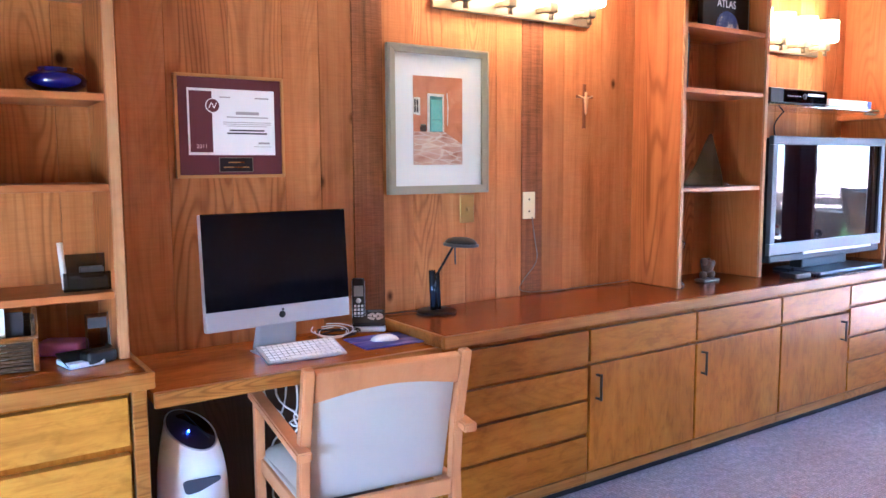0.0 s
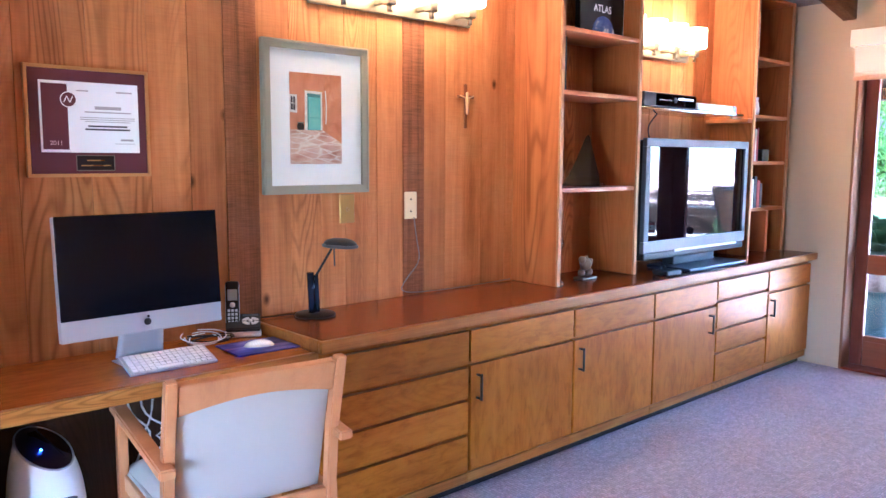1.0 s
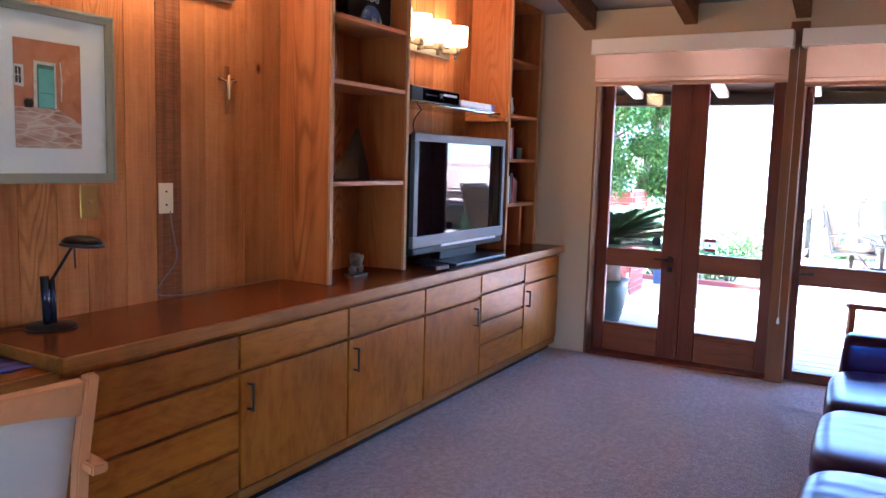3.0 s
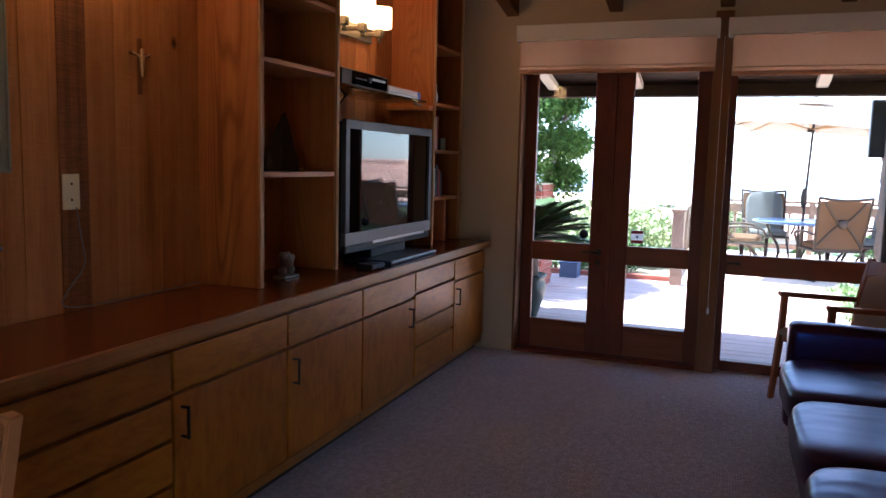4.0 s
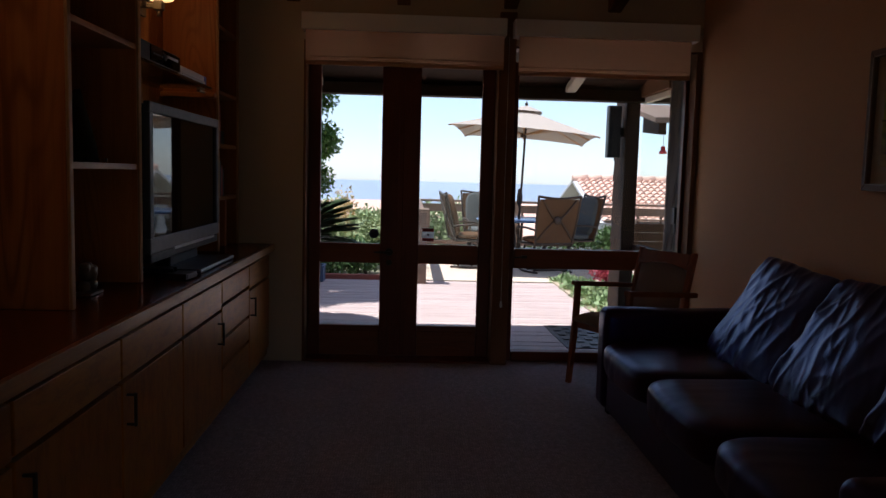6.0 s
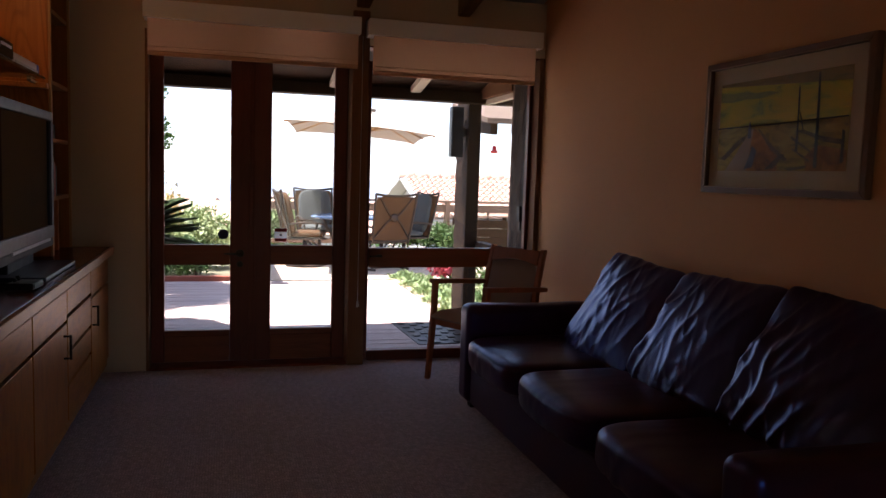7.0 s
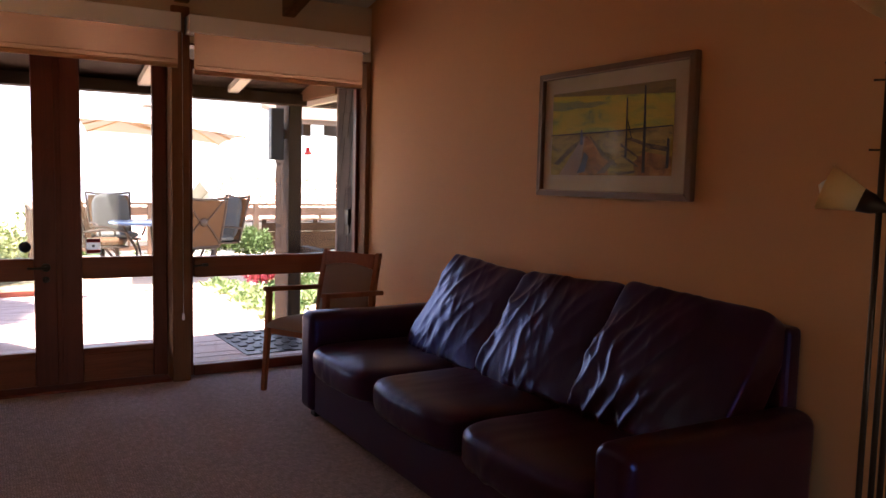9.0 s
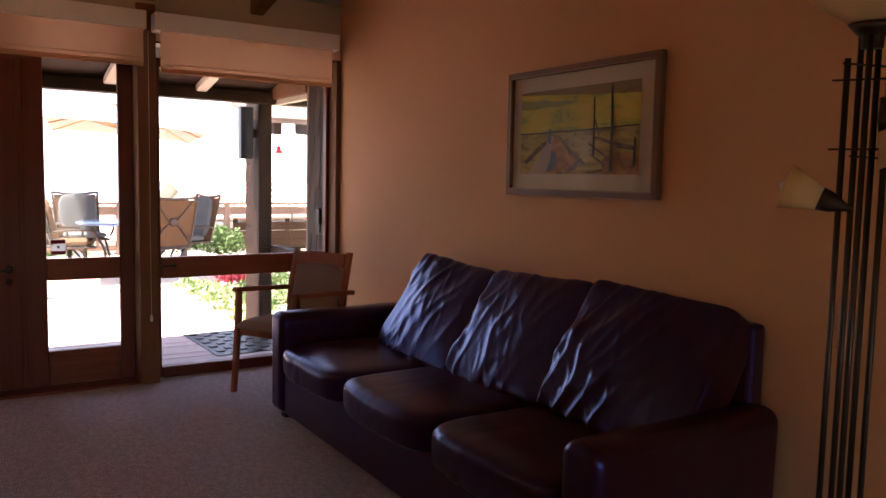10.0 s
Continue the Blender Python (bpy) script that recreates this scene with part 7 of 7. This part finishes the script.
for k in range(6):
    shrub(5.6 + 0.38 * k, -3.02 - 0.25 * (k % 3) - 0.03 * k, -0.03, 0.17, 0.15, rb.uniform(0.08, 0.17), (M_YELLOW, M_LEAF, M_GRASS)[k % 3], 40 + k, ("low yellow-green bedding plant", "low dark green bedding plant", "tuft of bright green grass")[k % 3], 0.045, 420)
shrub(7.9, -3.5, -0.03, 0.3, 0.3, 0.25, plain("red_leaf", (0.3, 0.04, 0.06), 0.6, 0, 0.5, 8, 0), 10, "low red-leaved bedding plant")
structure("flower_bed", block(5.35, 7.99, -6.5, -2.82, -0.119, -0.02, 0.01), M_SOIL, "pale dry soil of the flower bed")

gr = structure("grass", leaf_cloud([((5.6 + 0.3 * q, -2.98 - 0.16 * (q % 2), -0.02), (0.24, 0.2, 0.06)) for q in range(9)], [420] * 9, 0.07, 77), M_GRASS, "short bright green ground cover along the deck")
tagged(gr, kind="stuff")

# brick pier behind the pot
PX, PY = 6.8, 0.62
pier = thing("brick_pier", Matrix.Translation((PX, PY, ZG)), "low red brick pier in the garden", "brick pier")
bk_me = mesh_of("brick", block(-0.098, 0.098, -0.047, 0.047, -0.029, 0.029, 0.004), M_KERB)
part("mortar", block(PX - 0.3, PX + 0.3, PY - 0.3, PY + 0.3, ZG, 1.17, 0.002), M_PATIO, pier)
for r in range(18):
    for s in range(3):
        for face in range(2):
            ob = new("brick", bk_me)
            ob.parent = pier
            off = -0.205 + 0.205 * s + (0.03 if r % 2 else -0.03)
            ob.matrix_basis = pose(-0.265, off, 0.033 + 0.066 * r, 0, 0, 90) if face == 0 else pose(off, -0.265, 0.033 + 0.066 * r)

# railing
def railing(p0, p1, posts, label):
    p0, p1 = Vector(p0), Vector(p1)
    d = (p1 - p0).normalized()
    L = (p1 - p0).length
    base = Matrix.Translation(p0) @ d.to_track_quat("X", "Z").to_matrix().to_4x4()
    t = thing("railing", base, label, "railing", "terrace railings")
    part("top_rail", block(0, L, -0.06, 0.06, 0.86, 0.9, 0.005), M_RAILWOOD, t, local=True)
    part("under_rail", block(0, L, -0.02, 0.02, 0.68, 0.82, 0.005), M_RAILWOOD, t, local=True)
    part("bottom_rail", block(0, L, -0.02, 0.02, 0.08, 0.16, 0.005), M_RAILWOOD, t, local=True)
    for i in range(posts + 1):
        x = L * i / posts
        part("post", block(x - 0.045, x + 0.045, -0.045, 0.045, 0.0, 0.8595, 0.005), M_RAILWOOD, t, local=True)
    n = int(L / 0.42)
    for i in range(n):
        x = L * (i + 0.5) / n
        part("baluster", block(x - 0.022, x + 0.022, 0.0205, 0.045, 0.08, 0.8, 0.003), M_RAILWOOD, t, local=True)


railing((7.7, -1.08, ZG), (12.3, -1.08, ZG), 3, "grey-brown wooden railing with square posts")
railing((12.3, -1.08, ZG), (12.3, -14.0, ZG), 7, "grey-brown wooden railing with square posts")
single("newel_post", join(block(7.6, 7.74, -1.17, -1.03, ZG, 0.86, 0.008), block(7.58, 7.76, -1.19, -1.01, 0.861, 0.9, 0.01)), M_RAILWOOD, (7.67, -1.1, ZG), "stout grey-brown wooden newel post", "post")

fp = thing("fence_panel", Matrix.Translation((12.2, -5.8, ZG)), "dark brown board panel standing below the terrace rail", "fence")
for k in range(3):
    part("board", block(12.17, 12.2, -6.9, -4.85, ZG + 0.06 + 0.165 * k, ZG + 0.215 + 0.165 * k, 0.004), M_DARKTRIM, fp)
for yv in (-6.85, -5.9, -4.9):
    part("post", block(12.2005, 12.24, yv - 0.04, yv + 0.04, ZG, ZG + 0.6, 0.004), M_DARKTRIM, fp)
part("cap", block(12.15, 12.245, -6.92, -4.83, ZG + 0.601, ZG + 0.63, 0.004), M_RAILWOOD, fp)

# garden table, chairs, umbrella
TC = (9.9, -2.6)
tb = thing("patio_table", Matrix.Translation((*TC, ZG)), "round patio table with a blue tiled top and scrolled legs", "table")
part("top", lathe([(0, 0.68), (0.62, 0.68), (0.64, 0.69), (0.64, 0.705), (0.61, 0.715), (0, 0.715)], 40), M_TABLE, tb, local=True)
for k in range(4):
    a = k * math.pi / 2
    c, s = math.cos(a), math.sin(a)
    part("leg", tube([(0.45 * c, 0.45 * s, 0.68), (0.38 * c, 0.38 * s, 0.5), (0.25 * c, 0.25 * s, 0.3), (0.3 * c, 0.3 * s, 0.12), (0.36 * c, 0.36 * s, 0.012)], 0.02, 7), M_IRON, tb, local=True)


def patio_chair(m, label, pad=None):
    """Faces +y; tall sling back with a scrolled frame."""
    c = thing("patio_chair", m, label, "chair", "patio chairs")
    def back(x, h):
        return (x * (1 + 0.05 * math.sin(h * 3)), -0.26 - 0.22 * max(0, h - 0.4), h)
    for s in (-1, 1):
        part("back_stile", tube([back(s * 0.27, 0.4), back(s * 0.29, 0.6), back(s * 0.31, 0.85), back(s * 0.32, 1.02), back(s * 0.33, 1.09)], 0.017, 7), M_IRON, c, local=True)
        part("armrest", tube([(s * 0.31, -0.3, 0.62), (s * 0.35, -0.05, 0.65), (s * 0.35, 0.2, 0.63), (s * 0.33, 0.26, 0.56), (s * 0.3, 0.2, 0.45)], 0.016, 7), M_IRON, c, local=True)
        part("rocker", tube([(s * 0.27, -0.32, 0.03), (s * 0.29, -0.1, 0.02), (s * 0.29, 0.15, 0.02), (s * 0.27, 0.3, 0.05), (s * 0.27, 0.22, 0.2), (s * 0.27, 0.05, 0.4)], 0.016, 7), M_IRON, c, local=True)
    part("top_bar", tube([back(-0.33, 1.09), back(-0.15, 1.065), back(0, 1.06), back(0.15, 1.065), back(0.33, 1.09)], 0.018, 7), M_IRON, c, local=True)
    part("bottom_bar", tube([back(-0.27, 0.43), back(0, 0.42), back(0.27, 0.43)], 0.016, 7), M_IRON, c, local=True)
    part("sling", slab(8, 12, lambda u, v: back(0.3 * (2 * u - 1), 0.43 + 0.62 * v)), M_SLING, c, local=True)
    for sx in (-1, 1):
        for sz in (-1, 1):
            part("scroll", tube([Vector(back(sx * 0.03, 0.76)) + Vector((0, -0.012, 0)), Vector(back(sx * 0.12, 0.76 + sz * 0.09)) + Vector((0, -0.014, 0)), Vector(back(sx * 0.26, 0.76 + sz * 0.28)) + Vector((0, -0.012, 0))], 0.012, 6), M_IRON, c, local=True)
    part("boss", turned(lathe([(0, 0), (0.06, 0), (0.05, 0.014), (0, 0.018)], 18), Matrix.Translation((0, -0.36, 0.76)) @ Euler((math.pi / 2, 0, 0)).to_matrix().to_4x4()), M_IRON, c, local=True)
    part("seat", block(-0.28, 0.28, -0.25, 0.27, 0.39, 0.42, 0.012, 2), M_IRON, c, local=True)
    part("pedestal", join(rod((0, 0, 0.06), (0, 0, 0.39), 0.03), rod((-0.27, 0.0, 0.05), (0.27, 0.0, 0.05), 0.014), rod((-0.27, -0.2, 0.05), (0.27, -0.2, 0.05), 0.014)), M_IRON, c, local=True)
    if pad:
        part("seat_cushion", turned(cushion(0.54, 0.52, 0.09, 4, 8, 0.004, 1.0), Matrix.Translation((0, 0.01, 0.465))), pad, c, local=True)
        part("back_cushion", turned(cushion(0.54, 0.1, 0.62, 4, 10, 0.006, 2.0), Matrix.Translation((0, -0.27, 0.76)) @ Euler((radians(12), 0, 0)).to_matrix().to_4x4()), pad, c, local=True)
    return c


patio_chair(pose(9.08, -2.88, ZG, 0, 0, -72), "brown metal patio chair with a tan sling back", M_SLING)
patio_chair(pose(9.9, -3.4, ZG, 0, 0, 15), "brown metal patio chair with a grey-blue tufted cushion", M_BLUECUSH)
patio_chair(pose(9.55, -1.84, ZG, 0, 0, 186), "brown metal patio chair with a tan cushion", M_SLING)
patio_chair(pose(10.85, -2.2, ZG, 0, 0, 100), "brown metal patio chair with a grey cushion", M_BLUECUSH)

um = thing("patio_umbrella", Matrix.Translation((9.85, -2.61, ZG)), "rectangular tan canvas umbrella tilted on a thin pole", "umbrella")
part("pole", rod((0.02, 0.02, 0), (-0.02, -0.06, 2.33), 0.017), M_IRON, um, local=True)
part("crank", lathe([(0.02, 0.9), (0.04, 0.95), (0.045, 1.05), (0.03, 1.15), (0.018, 1.17)], 14), M_IRON, um, local=True)
tm = Matrix.Translation((-0.02, -0.02, 1.955)) @ Euler((0, 0, radians(-8))).to_matrix().to_4x4() @ Euler((radians(3.8), 0, 0)).to_matrix().to_4x4()
CX, CY, CH = 1.5, 1.0, 0.4
def canopy(u, v):
    """Hipped sheet, sagging a little between its ribs."""
    a, b = 2 * u - 1, 2 * v - 1
    k = max(abs(a), abs(b))
    low = min(abs(a), abs(b)) / k if k > 1e-6 else 1.0
    return (CX * a, CY * b, CH * (1 - k) - 0.05 * k * (1 - k) + 0.035 * k * (1 - low * low))
part("canopy", turned(slab(32, 32, canopy), tm), M_CANVAS, um, local=True)
part("vent_cap", turned(slab(8, 8, lambda u, v: (0.3 * (2 * u - 1), 0.24 * (2 * v - 1), 0.46 - 0.1 * max(abs(2 * u - 1), abs(2 * v - 1)))), tm), M_CANVAS, um, local=True)
for c, sg in ((1, 1), (-1, 1), (-1, -1), (1, -1), (1, 0), (-1, 0), (0, 1), (0, -1)):
    part("rib", turned(rod((0, 0, CH - 0.03), (CX * c * 0.99, CY * sg * 0.99, -0.012 if c and sg else 0.02), 0.011, n=6), tm), M_TRIM, um, local=True)
    part("strut", turned(rod((0, 0, 0.02), (CX * c * 0.5, CY * sg * 0.5, CH * 0.5 - 0.04), 0.009, n=6), tm), M_TRIM, um, local=True)
part("hub", turned(lathe([(0.018, -0.02), (0.05, -0.01), (0.05, 0.04), (0.018, 0.05)], 14), tm), M_IRON, um, local=True)
part("finial", turned(lathe([(0.012, 0.45), (0.03, 0.47), (0.012, 0.5), (0, 0.53)], 10), tm), M_IRON, um, local=True)


# neighbour with a clay tile roof
def tile_slope(y0, y1, xe, ze, xr, zr, pitch=0.17, course=0.24):
    """Rows of half-round tiles from eave to ridge, joined."""
    n, m = int((y1 - y0) / pitch), int(math.hypot(xr - xe, zr - ze) / course)
    prof = [(k / 6, math.sin(math.pi * k / 6)) for k in range(7)]
    v, f = [], []
    for i in range(n):
        for j in range(m):
            n0 = len(v)
            for e, lift in ((j / m, 0.05), ((j + 1.12) / m, 0.0)):
                for pu, ph in prof:
                    v.append((xe + (xr - xe) * min(e, 1.0), y0 + (i + pu) * pitch, ze + (zr - ze) * min(e, 1.0) + lift + 0.06 * ph))
            for k in range(6):
                f.append((n0 + k, n0 + k + 1, n0 + 8 + k, n0 + 7 + k))
            f.append(tuple(n0 + k for k in range(7)))
    me = bpy.data.meshes.new("tiles")
    me.from_pydata(v, [], f)
    bm = bmesh.new()
    bm.from_mesh(me)
    bpy.data.meshes.remove(me)
    return bm


hs = thing("neighbour_house", Matrix.Translation((18.5, -10.5, -4.0)), "stucco house with a low clay tile gable roof", "house")
part("wall", prism([(16.2, -6.0), (20.8, -6.0), (20.8, 0.5), (18.5, 1.12), (16.2, 0.5)], -16.5, -5.6, "y"), M_STUCCO, hs)
rf = part("roof", prism([(15.4, 0.27), (18.5, 1.2), (21.6, 0.27), (21.6, 0.33), (18.5, 1.27), (15.4, 0.33)], -17.2, -5.2, "y"), M_STUCCO, hs)
tl = part("tiles", tile_slope(-17.2, -5.2, 15.35, 0.33, 18.5, 1.26), M_TILE, rf, "rows of pink clay tiles")
tagged(tl, kind="stuff")
part("ridge", join(*[turned(lathe([(0.1, 0), (0.13, 0.4), (0.0, 0.4)], 10), Matrix.Translation((18.5, -5.2 - 0.36 * k, 1.3)) @ Euler((math.pi / 2, 0, 0)).to_matrix().to_4x4()) for k in range(33)]), M_TILE, rf)
for yv in (-7.5, -10.5, -13.5):
    wv = part("window", block(16.17, 16.2, yv - 0.6, yv + 0.6, -0.9, 0.1, 0.01), M_WHITE, hs)
    part("pane", block(16.155, 16.169, yv - 0.52, yv + 0.52, -0.82, 0.02, 0), M_GLOSS, wv)
part("gable_vent", prism([(18.0, 0.1), (19.0, 0.1), (18.5, 0.6)], -5.6, -5.57, "y"), M_RAILWOOD, hs)

rh = random.Random(31)
for k in range(30):
    x = 62 + 2.7 * k + rh.uniform(-2, 2)
    y = x * (-0.3 + 0.48 * ((k * 0.618) % 1.0))
    t = thing("distant_house", pose(x, y, ground_z(x) - 0.3, 0, 0, rh.uniform(-30, 30)), "small distant house with a red tile roof", "house", "distant houses")
    w, d, hh = rh.uniform(2.6, 4.2), rh.uniform(2.2, 3.2), rh.uniform(2.6, 3.6)
    part("wall", block(-d, d, -w, w, 0, hh, 0.05), M_STUCCO, t, local=True)
    part("roof", prism([(-d - 0.5, hh), (d + 0.5, hh), (0, hh + 1.2)], -w - 0.5, w + 0.5, "y"), M_TILE, t, local=True)
rw = random.Random(77)
spots = []
for k in range(110):
    x = 34 + 110 * rw.random() ** 1.3
    y = x * rw.uniform(-0.4, 0.28)
    hgt = rw.uniform(1.0, 2.4)
    spots.append(((x, y, ground_z(x) + hgt * 0.6), (rw.uniform(1.2, 2.6), rw.uniform(1.2, 2.6), hgt)))
woods = structure("distant_trees", leaf_cloud(spots, [260] * len(spots), 0.6, 91), M_LEAF, "green trees and bushes between the distant houses")
tagged(woods, kind="stuff")

# deck boards, the last of all
deck = structure("deck", block(XO + 0.02, 7.92, -2.81, 4.5, -0.119, -0.075, 0), M_DARKTRIM, "joists under the weathered deck")
db = mesh_of("deck_board", block(-0.066, 0.066, -3.655, 3.655, -0.02, 0.02, 0.004), M_DECK)
for i in range(31):
    ob = new("deck_board", db)
    ob.parent = deck
    ob.matrix_basis = pose(XO + 0.09 + 0.137 * i, 0.845 + 0.002 * (i % 3), ZG - 0.02 + 0.0015 * ((i * 7) % 3))
